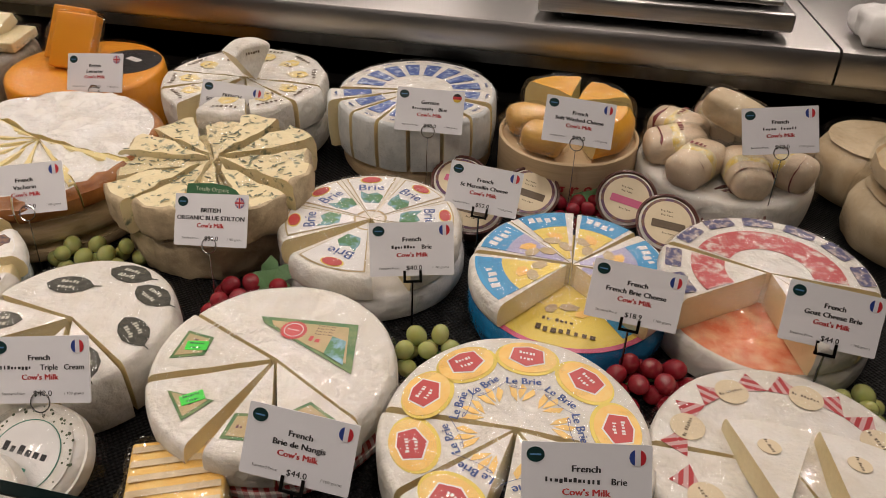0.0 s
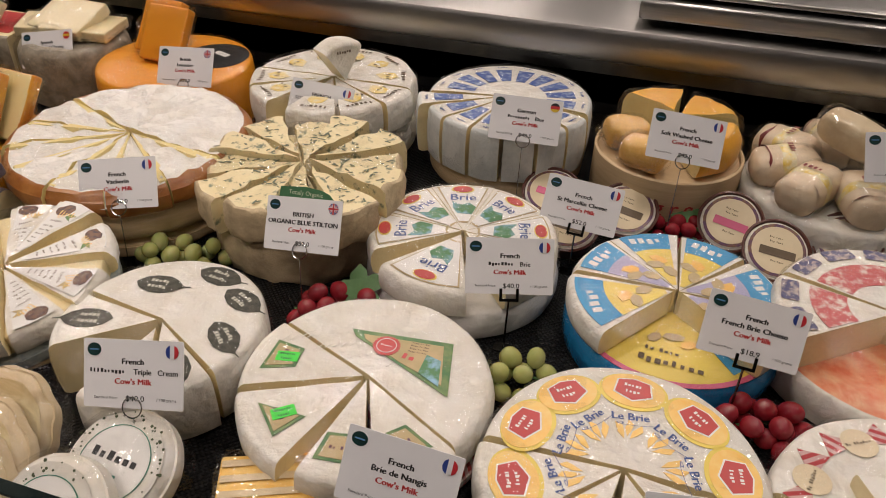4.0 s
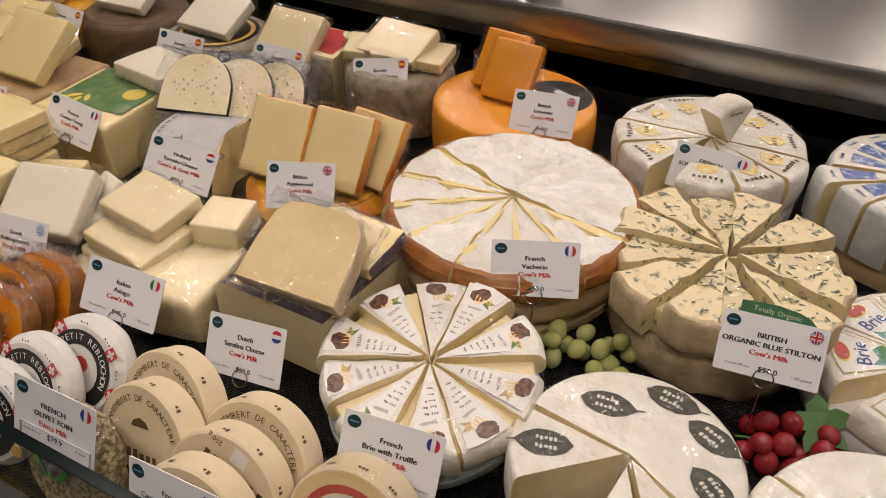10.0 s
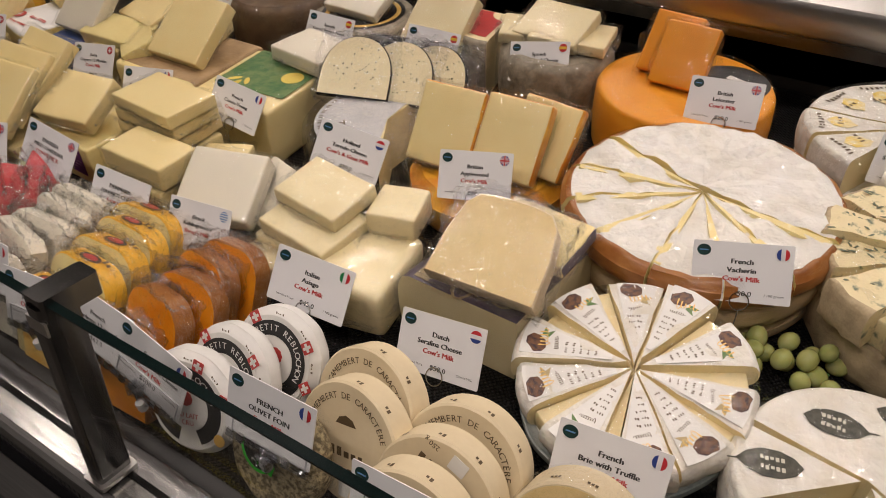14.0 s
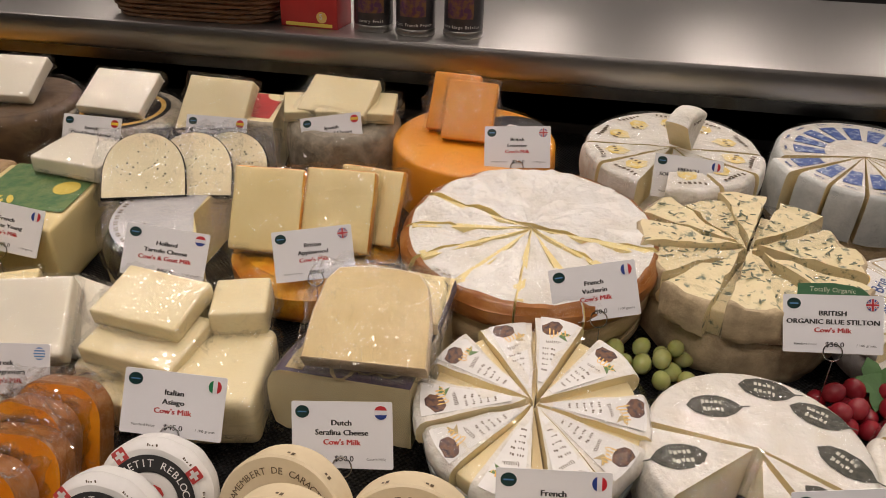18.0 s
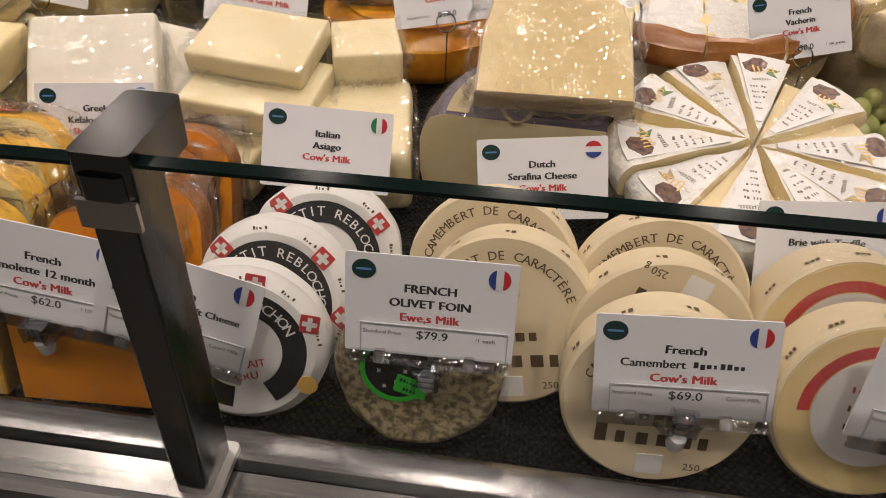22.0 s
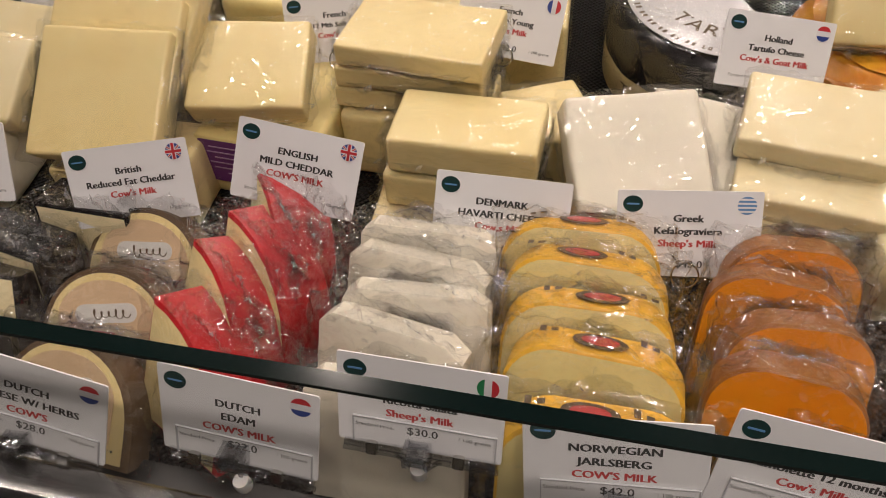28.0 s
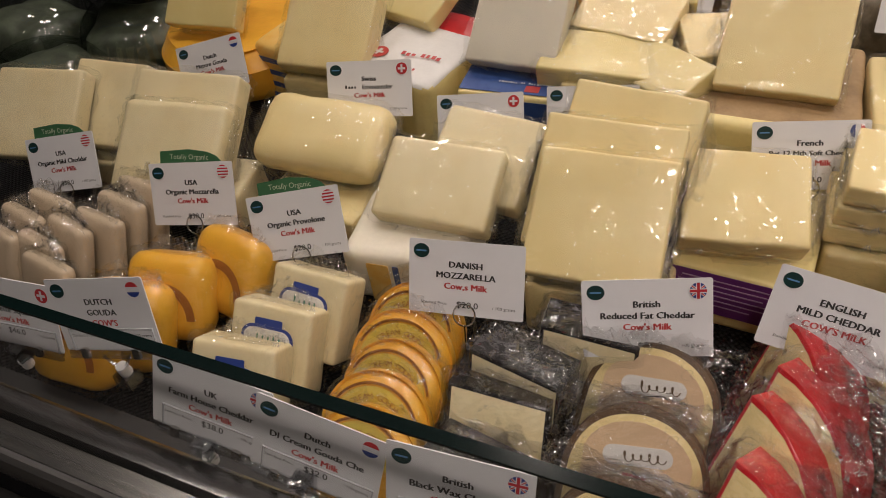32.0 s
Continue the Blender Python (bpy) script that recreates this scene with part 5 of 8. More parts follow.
# blue cheese in wedges on a whole wheel
stil, ws, zt = cut_wheel("blue_stilton_wheel", -0.486, 0.828, 8, "blue-veined stilton cut in wedges on a crusted whole wheel", 0.122,
                         [(0.120, 0.055, (CRUST, CRUST, CRUST), "lower_wheel")], [(k * 30 + 1, k * 30 + 28.5, 0.001 + 0.008 * ((k * 5) % 3), 0.004 * ((k * 7) % 3), (k % 3 - 1) * 3.0) for k in range(12)],
                         0.050, (CRUST, STILTON, STILTON), seed=5, rim=0.05, soft=0.005, wave=0.001, rough=0.005, core=0.016)
rnd = random.Random(5)
for w, a in ws:
    for k in range(16):
        q, b = rnd.uniform(0.03, 0.112), a + rnd.uniform(-11, 11)
        L = rnd.uniform(0.004, 0.012)
        decal(w, [(-L / 2, 0), (-L * 0.2, -0.0012), (L / 2, -0.0004), (L * 0.3, 0.0010), (-L * 0.3, 0.0014)], 0.0502, VEIN, pose(q * math.cos(radians(b)), q * math.sin(radians(b)), 0, 0, 0, rnd.uniform(0, 360)), "vein")

cant, ws, zt = cut_wheel("printed_wedge_brie", -0.262, 0.797, 0, "white brie with green printed wedges on a whole wheel", 0.113,
                         [(0.117, 0.036, (CRUMPLED, CRUMPLED, CRUMPLED), "lower_wheel")], [(-5, 40, 0, 0, 0), (40, 85, 0, 0, 0), (85, 130, 0, 0, 0), (130, 175, 0, 0, 0), (175, 220, 0.002, 0, 0), (232, 290, 0.006, -0.001, 0), (310, 355, 0.002, 0, 0)],
                         0.036, (BLOOM, BLOOM, PASTE), seed=8)
for w, a in ws:
    hw = 25 if 240 < a < 280 else 19
    decal(w, sector(0.016, 0.103, a - hw, a + hw), 0.0364, KRAFT, name="label_border")
    decal(w, sector(0.019, 0.101, a - hw + 1.2, a + hw - 1.2), 0.0369, WHITEPAPER)
    decal(w, [(0.034, -0.010), (0.050, -0.016), (0.060, -0.008), (0.056, 0.004), (0.064, 0.014), (0.048, 0.013), (0.036, 0.008)], 0.0373, LANDSCAPE, pose(0, 0, 0, 0, 0, a), "landscape")
    part("lettering", letters("Brie", 0.021, NAVY, 0.01), w, pose(0.072 * math.cos(radians(a)), 0.072 * math.sin(radians(a)), 0.0379, 0, 0, a - 90))
    decal(w, disc_outline(0.011, 16, 1.35, 0.75), 0.0375, YELLOWPRINT, pose(0.092 * math.cos(radians(a)), 0.092 * math.sin(radians(a)), 0, 0, 0, a - 90), "badge_rim")
    decal(w, disc_outline(0.0095, 16, 1.35, 0.75), 0.0380, REDPRINT, pose(0.092 * math.cos(radians(a)), 0.092 * math.sin(radians(a)), 0, 0, 0, a - 90), "badge")

mari, ws, zt = cut_wheel("blue_foil_brie", -0.008, 0.765, 0, "brie wheel in blue foil with sky blue and yellow printed wedges", 0.113,
                         [(0.118, 0.040, (BLUEFOIL, YELLOWPRINT, BLUEFOIL), "lower_wheel")], [(0, 48, 0.0, 0, 0), (52, 92, 0, 0, 0), (94, 140, 0.002, 0, 0), (140, 180, 0.002, 0.001, 0), (182, 236, 0.006, 0.001, 0), (318, 356, 0.004, 0, 0)],
                         0.032, (BLOOM, BLOOM, PASTE), seed=9)
for k, (w, a) in enumerate(ws):
    col = (LILAC, YELLOWPRINT, YELLOWPRINT, LILAC, YELLOWPRINT, LILAC)[k]
    hw = 17 if k != 4 else 23
    decal(w, sector(0.008, 0.075, a - hw, a + hw), 0.0324, col)
    decal(w, sector(0.075, 0.106, a - hw, a + hw), 0.0326, SKYPRINT, name="blue_band")
    for q, (u, t) in enumerate(((0.30, -6), (0.52, 5), (0.44, 0))):
        b = a + hw * 0.5 * (q - 1)
        decal(w, [(-0.010, -0.004), (-0.002, -0.008), (0.008, -0.004), (0.011, 0.004), (0.001, 0.007), (-0.008, 0.003)], 0.0330, AMBER if q % 2 else KRAFT, pose(0.105 * u * math.cos(radians(b)), 0.105 * u * math.sin(radians(b)), 0, 0, 0, a + 30 * q), "painted_figure")
    part("word_bar", bars("xxxx", 0.019, WHITEPAPER), w, pose(0.091 * math.cos(radians(a)), 0.091 * math.sin(radians(a)), 0.0332, 0, 0, a - 90))
decal(mari, sector(0.108, 0.1145, 180, 350, 24), 0.0406, PINKPRINT, name="pink_rim")
decal(mari, [(0.030, -0.030), (0.066, -0.078), (0.098, -0.040), (0.070, -0.012)], 0.0406, SKYPRINT, name="blue_field")
for q, (bx, by, bw) in enumerate(((0.004, -0.040, 0.012), (0.020, -0.048, 0.010), (-0.016, -0.046, 0.009), (0.034, -0.040, 0.008))):
    decal(mari, [(-bw, -0.003), (-0.3 * bw, -0.007), (0.7 * bw, -0.004), (bw, 0.003), (0.2 * bw, 0.006), (-0.7 * bw, 0.004)], 0.0410, AMBER if q % 2 else KRAFT, pose(bx, by, 0, 0, 0, 20 * q), "painted_figure")
part("word_bar", bars("xx xxxx", 0.010, BOXINK), mari, pose(-0.005, -0.066, 0.0412, 0, 0, -4))
part("word_bar", bars("xxxxxxxx", 0.016, BOXINK), mari, pose(0.005, -0.083, 0.0412, 0, 0, -4))
for k in range(9):
    decal(mari, [(-0.07 + k * 0.003, -0.06), (-0.0685 + k * 0.003, -0.06), (-0.0685 + k * 0.003, -0.05), (-0.07 + k * 0.003, -0.05)], 0.0408, BOXINK, name="barcode_line")

goat, ws, zt = cut_wheel("goat_brie_wheel", 0.208, 0.785, -4, "goat brie with red ring print on a whole wheel", 0.117,
                         [(0.120, 0.042, (BLOOM, CORAL, BLOOM), "lower_wheel")], [(0, 165, 0, 0, 0), (168, 222, 0.003, 0, 0), (290, 318, 0.002, 0.001, 0), (320, 355, 0.002, 0, 0)],
                         0.044, (BLOOM, BLOOM, PASTE), seed=12)
for w, a in ws:
    span = 165 if a < 100 else (54 if a < 230 else 30)
    decal(w, sector(0.045, 0.082, a - span / 2 + 2, a + span / 2 - 2, 16), 0.0444, REDRING, name="red_ring")
    n = max(1, int(span / 27))
    for k in range(n):
        b = a - span / 2 + span * (k + 0.5) / n
        decal(w, round_rect(0.036, 0.018, 0.003), 0.0448, NAVYPIC, pose(0.101 * math.cos(radians(b)), 0.101 * math.sin(radians(b)), 0, 0, 0, b - 90), "picture")

nang, ws, zt = cut_wheel("brie_de_nangis", -0.280, 0.545, 0, "large white brie cut in wedges in red gingham paper", 0.119,
                         [(0.1215, 0.020, (GINGHAM, GINGHAM, GINGHAM), "gingham_base")], [(-28, 158, 0.0, 0.002, 0), (158, 205, 0.004, 0, 0), (207, 255, 0.006, -0.001, 0), (262, 292, 0.004, 0, 0), (294, 332, 0.003, 0, 0)],
                         0.042, (BLOOM, BLOOM, PASTE), seed=14, rim=0.015)
w = ws[0][0]
decal(w, [(0.080, -0.004), (0.064, 0.066), (-0.040, 0.054), (-0.033, 0.045)], 0.0428, LEAFGREEN, None, "label")
decal(w, [(0.070, 0.008), (0.056, 0.059), (-0.026, 0.050), (-0.022, 0.044), (0.022, 0.024)], 0.0433, KRAFT, None, "label_field")
for q in range(24):
    a = 2 * math.pi * q / 24
    decal(w, disc_outline(0.0016, 6), 0.0437, REDPRINT, pose(0.002 + 0.0125 * math.cos(a), 0.041 + 0.0125 * math.sin(a), 0), "seal_scallop")
decal(w, disc_outline(0.0125, 22), 0.0438, REDPRINT, pose(0.002, 0.041, 0), "seal")
decal(w, sector(0.0095, 0.0102, 0, 359, 22), 0.0442, WHITEPAPER, pose(0.002, 0.041, 0), "seal_ring")
part("word_bar", bars("xxxxxx", 0.0038, WHITEPAPER), w, pose(0.002, 0.041, 0.0444))
decal(w, [(0.044, 0.016), (0.068, 0.005), (0.060, 0.038), (0.044, 0.042)], 0.0438, LANDSCAPE, None, "picture")
for q in range(4):
    part("word_bar", bars("xxxx xx xxx", 0.0034, BOXINK), w, pose(0.035, 0.0545 - 0.0042 * q, 0.0440, 0, 0, 4))
part("word_bar", bars("xx", 0.013, REDPRINT), w, pose(0.029, 0.032, 0.0442, 0, 0, -4))
for q in range(26):
    decal(w, [(0.0, 0.0), (0.010, 0.0), (0.010, 0.0012), (0.0, 0.0012)], 0.0424, BLOOM, pose(-0.10 + 0.0075 * q, 0.015 + 0.004 * (q % 5), 0, 0, 0, 62), "rind_ridge")
for k in (1, 2, 3, 4):
    w, a = ws[k]
    px, py = 0.084 * math.cos(radians(a)), 0.084 * math.sin(radians(a))
    shape = [(-0.020, -0.014), (0.022, -0.014), (0.010, 0.018), (-0.016, 0.016)] if k != 2 else [(-0.024, -0.010), (0.020, -0.014), (0.014, 0.020)]
    decal(w, shape, 0.0428, LEAFGREEN, pose(px, py, 0, 0, 0, a + 90), "label")
    decal(w, [(x * 0.78, y * 0.78) for x, y in shape], 0.0433, KRAFT, pose(px, py, 0, 0, 0, a + 90), "label_field")
    part("word_bar", bars("xx xx", 0.007, PLUM), w, pose(px, py, 0.0438, 0, 0, a + 90))
    if k < 3:
        tag = decal(w, round_rect(0.022, 0.013, 0.001), 0.0440, LIME, pose(px * 0.94, py * 0.94, 0, 0, 0, 12 if k == 1 else 40), "price_sticker")
        part("word_bar", bars("xxxxxxx", 0.0042, DKGREEN), tag, pose(0, 0.003, 0.0446))
        part("word_bar", bars("xxxxx", 0.0042, DKGREEN), tag, pose(0, -0.003, 0.0446))

coeur, ws, zt = cut_wheel("printed_brie_wheel", -0.034, 0.520, 0, "white brie with amber and red printed medallions, cut in wedges", 0.124,
                          [], [(-2, 182, 0.0, 0.002, 0), (184, 226, 0.003, 0, 0), (228, 262, 0.004, 0, 0), (270, 312, 0.004, 0, 0), (314, 354, 0.003, 0, 0)],
                          0.058, (BLOOM, BLOOM, PASTE), seed=17, rim=0.012)
for w, a in ws:
    spots = (12, 52, 92, 132, 168) if a < 100 else (a,)
    for b in spots:
        px, py = 0.09 * math.cos(radians(b)), 0.09 * math.sin(radians(b))
        decal(w, disc_outline(0.0325, 28, 1.0, 0.72), 0.0584, YELLOWPRINT, pose(px * 1.0, py * 1.0, 0, 0, 0, b - 90), "medallion")
        decal(w, disc_outline(0.0305, 28, 0.96, 0.70), 0.0587, AMBER, pose(px * 1.02, py * 1.02, 0, 0, 0, b - 90), "medallion_field")
        decal(w, [(-0.016, 0.010), (-0.0185, -0.008), (0.0, -0.0165), (0.0185, -0.008), (0.016, 0.010), (0.0, 0.014)], 0.0589, WHITEPAPER, pose(px * 1.04, py * 1.04, 0, 0, 0, b - 90), "shield_edge")
        decal(w, [(-0.0145, 0.009), (-0.0168, -0.007), (0.0, -0.0148), (0.0168, -0.007), (0.0145, 0.009), (0.0, 0.0125)], 0.0592, REDPRINT, pose(px * 1.04, py * 1.04, 0, 0, 0, b - 90), "red_shield")
        part("word_bar", bars("xxxxx", 0.0065, WHITEPAPER), w, pose(px * 1.08, py * 1.08, 0.0597, 0, 0, b - 90))
        part("word_bar", bars("xxxx", 0.0065, WHITEPAPER), w, pose(px * 0.99, py * 0.99, 0.0597, 0, 0, b - 90))
        part("lettering", letters("Le Brie", 0.012, NAVY, 0.03), w, pose(px * 0.64, py * 0.64, 0.0588, 0, 0, b - 82))
        part("pen_stroke", pen_stroke(0.034, 0.0025, NAVY, 5, 1, 0.5), w, pose(px * 0.55, py * 0.55, 0.0588, 0, 0, b - 80))
        for s in (-14, 0, 14):
            decal(w, [(0.010, 0.001), (-0.002, 0.0035), (-0.011, 0.001), (-0.004, -0.002), (0.004, -0.004)], 0.0584, AMBER, pose(px * 0.40 + 0.009 * math.cos(radians(b + s * 4)), py * 0.40 + 0.009 * math.sin(radians(b + s * 4)), 0, 0, 0, b + s * 2), "petal")

rust, ws, zt = cut_wheel("rustic_brie_wheel", 0.208, 0.540, 0, "white brie with gingham printed bows and two tilted wedges on top", 0.124,
                         [], [(-60, 180, 0, 0, 0), (182, 238, 0.002, 0, 0), (240, 298, 0.002, 0, 0)], 0.055, (BLOOM, BLOOM, PASTE), seed=19)
for b in (30, 75, 120, 165, 215, 270, 330):
    px, py = 0.092 * math.cos(radians(b)), 0.092 * math.sin(radians(b))
    for s in (-1, 1):
        decal(rust, [(0, 0), (s * 0.033, -0.013), (s * 0.030, 0.014)][::s], 0.0555, GINGHAM, pose(px, py, 0, 0, 0, b - 90 + s * 8), "bow")
    decal(rust, disc_outline(0.016, 20), 0.0560, BOXPAPER, pose(px, py, 0), "badge")
    part("word_bar", bars("xx xxxxxx", 0.0055, BOXINK), rust, pose(px, py, 0.0566, 0, 0, b - 90))
for dx, t in ((-0.028, 8), (0.035, -6)):
    w = thing("brie_wedge", rest(0.208 + dx, 0.492, t, 0.060) @ pose(0, 0, 0, -10, 0, 0), "thin wedge of white brie lying on the wheel", "cheese", "brie wedges")
    v, f, i = lathe(cheese_profile(0.115, 0.024, 0.004)[0], 48, 62, 100, 0.01, 3, cheese_profile(0.1, 0.02)[1])
    part("wedge", mesh_of("wedge", v, f, [BLOOM, BLOOM, PASTE], i), w, pose(0, -0.04, 0))
    decal(w, disc_outline(0.010, 16), 0.0246, BOXPAPER, pose(0.008, 0.035, 0), "badge")
    part("word_bar", bars("xx xxxx", 0.005, BOXINK), w, pose(0.008, 0.035, 0.0252, 0, 0, -80))

truf, ws, zt = cut_wheel("truffle_brie_wheel", -0.716, 0.562, 0, "truffle brie in narrow printed wedges on a grey whole wheel", 0.109,
                         [(0.104, 0.006, (WOOD, WOOD, WOOD), "wooden_base"), (0.110, 0.024, (BLUEGREY, BLOOM, BLUEGREY), "lower_wheel")],
                         [(k * 36 - 8, k * 36 + 20.5 + 2 * (k % 2), 0.003 + 0.002 * (k % 3), 0.003 * (k % 3), (k % 3 - 1) * 3.5) for k in range(10)], 0.033, (BLOOM, BLOOM, PASTE), seed=21, rim=0.035, soft=0.007, rough=0.0015, lift=0.010, core=0.009)
truf.matrix_world = rest(-0.716, 0.562, 0, 0.012) @ pose(0, 0, 0, 7, 0, 0)
for n, (w, a) in enumerate(ws):
    decal(w, sector(0.014, 0.103, a - 11.5, a + 11.5, 6), 0.0334, WHITEPAPER, name="printed_label")
    at = lambda q, t=0.0: pose(q * math.cos(radians(a)), q * math.sin(radians(a)), 0, 0, 0, a - 90 + t)
    decal(w, [(-0.013, -0.004), (-0.009, -0.009), (0.000, -0.010), (0.006, -0.006), (0.010, 0.000), (0.007, 0.007), (0.000, 0.009), (-0.006, 0.006), (-0.012, 0.004)], 0.0338, TRUFFLE, at(0.091, 25 * (n % 3 - 1)) @ pose(-0.004, 0, 0), "truffle_picture")
    decal(w, [(0.003, -0.002), (0.013, -0.006), (0.009, 0.000), (0.015, 0.004), (0.006, 0.005)], 0.0339, LEAFGREEN if n % 3 else KRAFT, at(0.084) @ pose(0.001, -0.004, 0), "sprig")
    part("pen_stroke", pen_stroke(0.020, 0.0075, AMBER, n, 5, 0.12), w, at(0.0815, 14) @ pose(0.003, 0.0, 0.0344))
    part("pen_stroke", pen_stroke(0.015, 0.0032, BOXINK, n + 30, 7, 0.18), w, at(0.069, 14) @ pose(0, 0, 0.0341))
    for k in range(5):
        q = 0.030 + k * 0.0072
        part("word_bar", bars("xxx xx xx"[:3 + k], 0.0036 + 0.0002 * k, BOXINK), w, at(q, 10) @ pose(0, 0, 0.0340))

andre, ws, zt = cut_wheel("triple_cream_wheel", -0.508, 0.545, 0, "tall white triple cream cheese with grey leaf labels, cut in wedges", 0.104,
                          [], [(-28, 172, 0, 0.001, 0), (174, 222, 0.004, 0, 0), (262, 296, 0.012, 0, 0), (298, 330, 0.004, 0, 0)], 0.068, (BLOOM, BLOOM, PASTE), seed=24)
LEAFSHAPE = [(0.029, 0.0), (0.020, 0.009), (0.008, 0.0145), (-0.007, 0.014), (-0.019, 0.009), (-0.026, 0.0), (-0.019, -0.009), (-0.007, -0.014), (0.008, -0.0145), (0.020, -0.009)]
for w, a in ws:
    for px, py, t in (((-0.036, 0.046, 8), (0.018, 0.080, -6), (0.062, 0.052, -22), (0.074, -0.004, -38)) if 0 < a < 100 else ((0.07 * math.cos(radians(a)), 0.07 * math.sin(radians(a)), a),)):
        decal(w, LEAFSHAPE, 0.0686, FOILGREY, pose(px, py, 0, 0, 0, t), "leaf_label")
        decal(w, [(0.024, -0.0008), (0.036, 0.001), (0.036, 0.002), (0.024, 0.0008)], 0.0686, FOILGREY, pose(px, py, 0, 0, 0, t), "leaf_stalk")
        for dy in (0.0048, -0.0048):
            part("word_bar", bars("xxxxx", 0.0080, CREAMPRINT), w, pose(px - dy * math.sin(radians(t)), py + dy * math.cos(radians(t)), 0.0692, 0, 0, t))

cham, ws, zt = cut_wheel("gold_printed_soft_cheese", -0.560, 1.075, 0, "white soft cheese with gold print in wedges on a whole wheel", 0.128,
                         [(0.128, 0.05, (BLOOM, BLOOM, BLOOM), "lower_wheel")], [(0, 182, 0, 0, 0), (184, 214, 0.003, 0, 0), (216, 246, 0.004, 0, 0), (262, 296, 0.004, 0, 0), (298, 328, 0.003, 0, 0), (330, 358, 0.003, 0, 0)],
                         0.052, (BLOOM, BLOOM, PASTE), lift=0.012, seed=26, rim=0.03)
for w, a in ws:
    for b in ((20, 55, 90, 125, 160) if a < 100 else (a,)):
        decal(w, [(0.004, -0.012), (0.018, -0.014), (0.030, -0.004), (0.024, 0.010), (0.008, 0.015), (-0.006, 0.006)], 0.0526, GOLDPRINT, pose(0.07 * math.cos(radians(b)), 0.07 * math.sin(radians(b)), 0, 0, 0, b), "gold_print")
        part("word_bar", bars("xxxxxx", 0.0125, BOXINK), w, pose(0.108 * math.cos(radians(b)), 0.108 * math.sin(radians(b)), 0.0532, 0, 0, b - 90))
        part("word_bar", bars("xxx", 0.0125, BOXINK), w, pose(0.085 * math.cos(radians(b)), 0.07 * math.sin(radians(b)), 0.0532, 0, 0, b - 90))
w = thing("upright_cheese_wedge", rest(-0.565, 1.07, 60, 0.115) @ pose(0, 0.0, 0.002, 90, 0, 0), "wedge of gold-printed soft cheese standing on the wheel", "cheese", "brie wedges")
v, f, i = lathe(cheese_profile(0.06, 0.035, 0.005)[0], 40, 55, 125, 0.02, 3, cheese_profile(0.06, 0.03)[1])
part("wedge", mesh_of("wedge", v, f, [BLOOM, BLOOM, PASTE], i), w)
part("word_bar", bars("xxxxxx", 0.008, BOXINK), w, pose(0, 0.045, 0.0356))

camb, ws, zt = cut_wheel("blue_cheese_wheel", -0.285, 1.105, 0, "white-rinded blue cheese with navy print on a wooden box", 0.124,
                         [(0.118, 0.034, (WOOD, WOOD, WOOD), "wooden_box")], [(-10, 190, 0, 0, 0)] + [(192 + k * 22, 212 + k * 22, 0.003 + 0.012 * (k == 0), 0, 0) for k in range(7)],
                         0.078, (BLOOM_GREY, BLOOM, PASTE), seed=30, rim=0.02)
for w, a in ws:
    for b in ([0, 22, 44, 66, 88, 110, 132, 154, 176] if 60 < a < 120 else (a,)):
        decal(w, sector(0.055, 0.098, b - 7.5, b + 7.5, 5), 0.0786, ALPS, name="navy_panel")
        part("word_bar", bars("xxxx", 0.008, NAVY), w, pose(0.109 * math.cos(radians(b)), 0.109 * math.sin(radians(b)), 0.0790, 0, 0, b - 90))

wash = thing("washed_cheese_box", rest(-0.045, 1.085), "round wooden cheese box printed in red", "cheese box", "round cheese boxes")
v, f, i = lathe([(0, 0), (0.102, 0), (0.104, 0.003), (0.104, 0.080), (0.101, 0.082), (0.099, 0.080), (0.099, 0.072), (0, 0.072)], 48)
part("box", mesh_of("box", v, f, WOOD), wash)
for k, ch in enumerate("Langres"):
    a = -122 + k * 11
    part("lettering", letters(ch, 0.038 if k == 0 else 0.032, REDPRINT, 0.01), wash, pose(0.1046 * math.cos(radians(a)), 0.1046 * math.sin(radians(a)), 0.042, 90, 0, a + 90))
for k, (a0, a1, out, up) in enumerate(((18, 78, 0.010, 0.0), (84, 146, 0.008, 0.004), (-64, 10, 0.004, -0.004))):
    mid = radians((a0 + a1) / 2)
    w = thing("washed_cheese_wedge", rest(-0.045 + out * math.cos(mid), 1.085 + out * math.sin(mid), 0, 0.073), "golden washed-rind cheese wedge in film", "cheese", "washed-rind wedges")
    part("wedge", wheel_mesh("wedge", 0.088, 0.056 + up, GOLD, GOLD, YELLOW, a0, a1, 0.012, 0.03, 61 + k, rough=0.002), w)
    v, f, i = lathe(cheese_profile(0.092, 0.059 + up, 0.012)[0], 72, a0 - 3, a1 + 3, 0.05, k)
    part("plastic_wrap", mesh_of("plastic_wrap", jitter(v, 0.002, 60, k), f, FILM), w)
for dx, dy, w_, t in ((-0.062, -0.010, 0.062, 20), (-0.030, -0.062, 0.066, -20)):
    cheese_block(rest(-0.045 + dx, 1.085 + dy, t, 0.074), w_, 0.05, 0.044, LANGRES, "rough tan washed-rind cheese in film", seed=40 + int(t), r=0.018, amount=0.005)

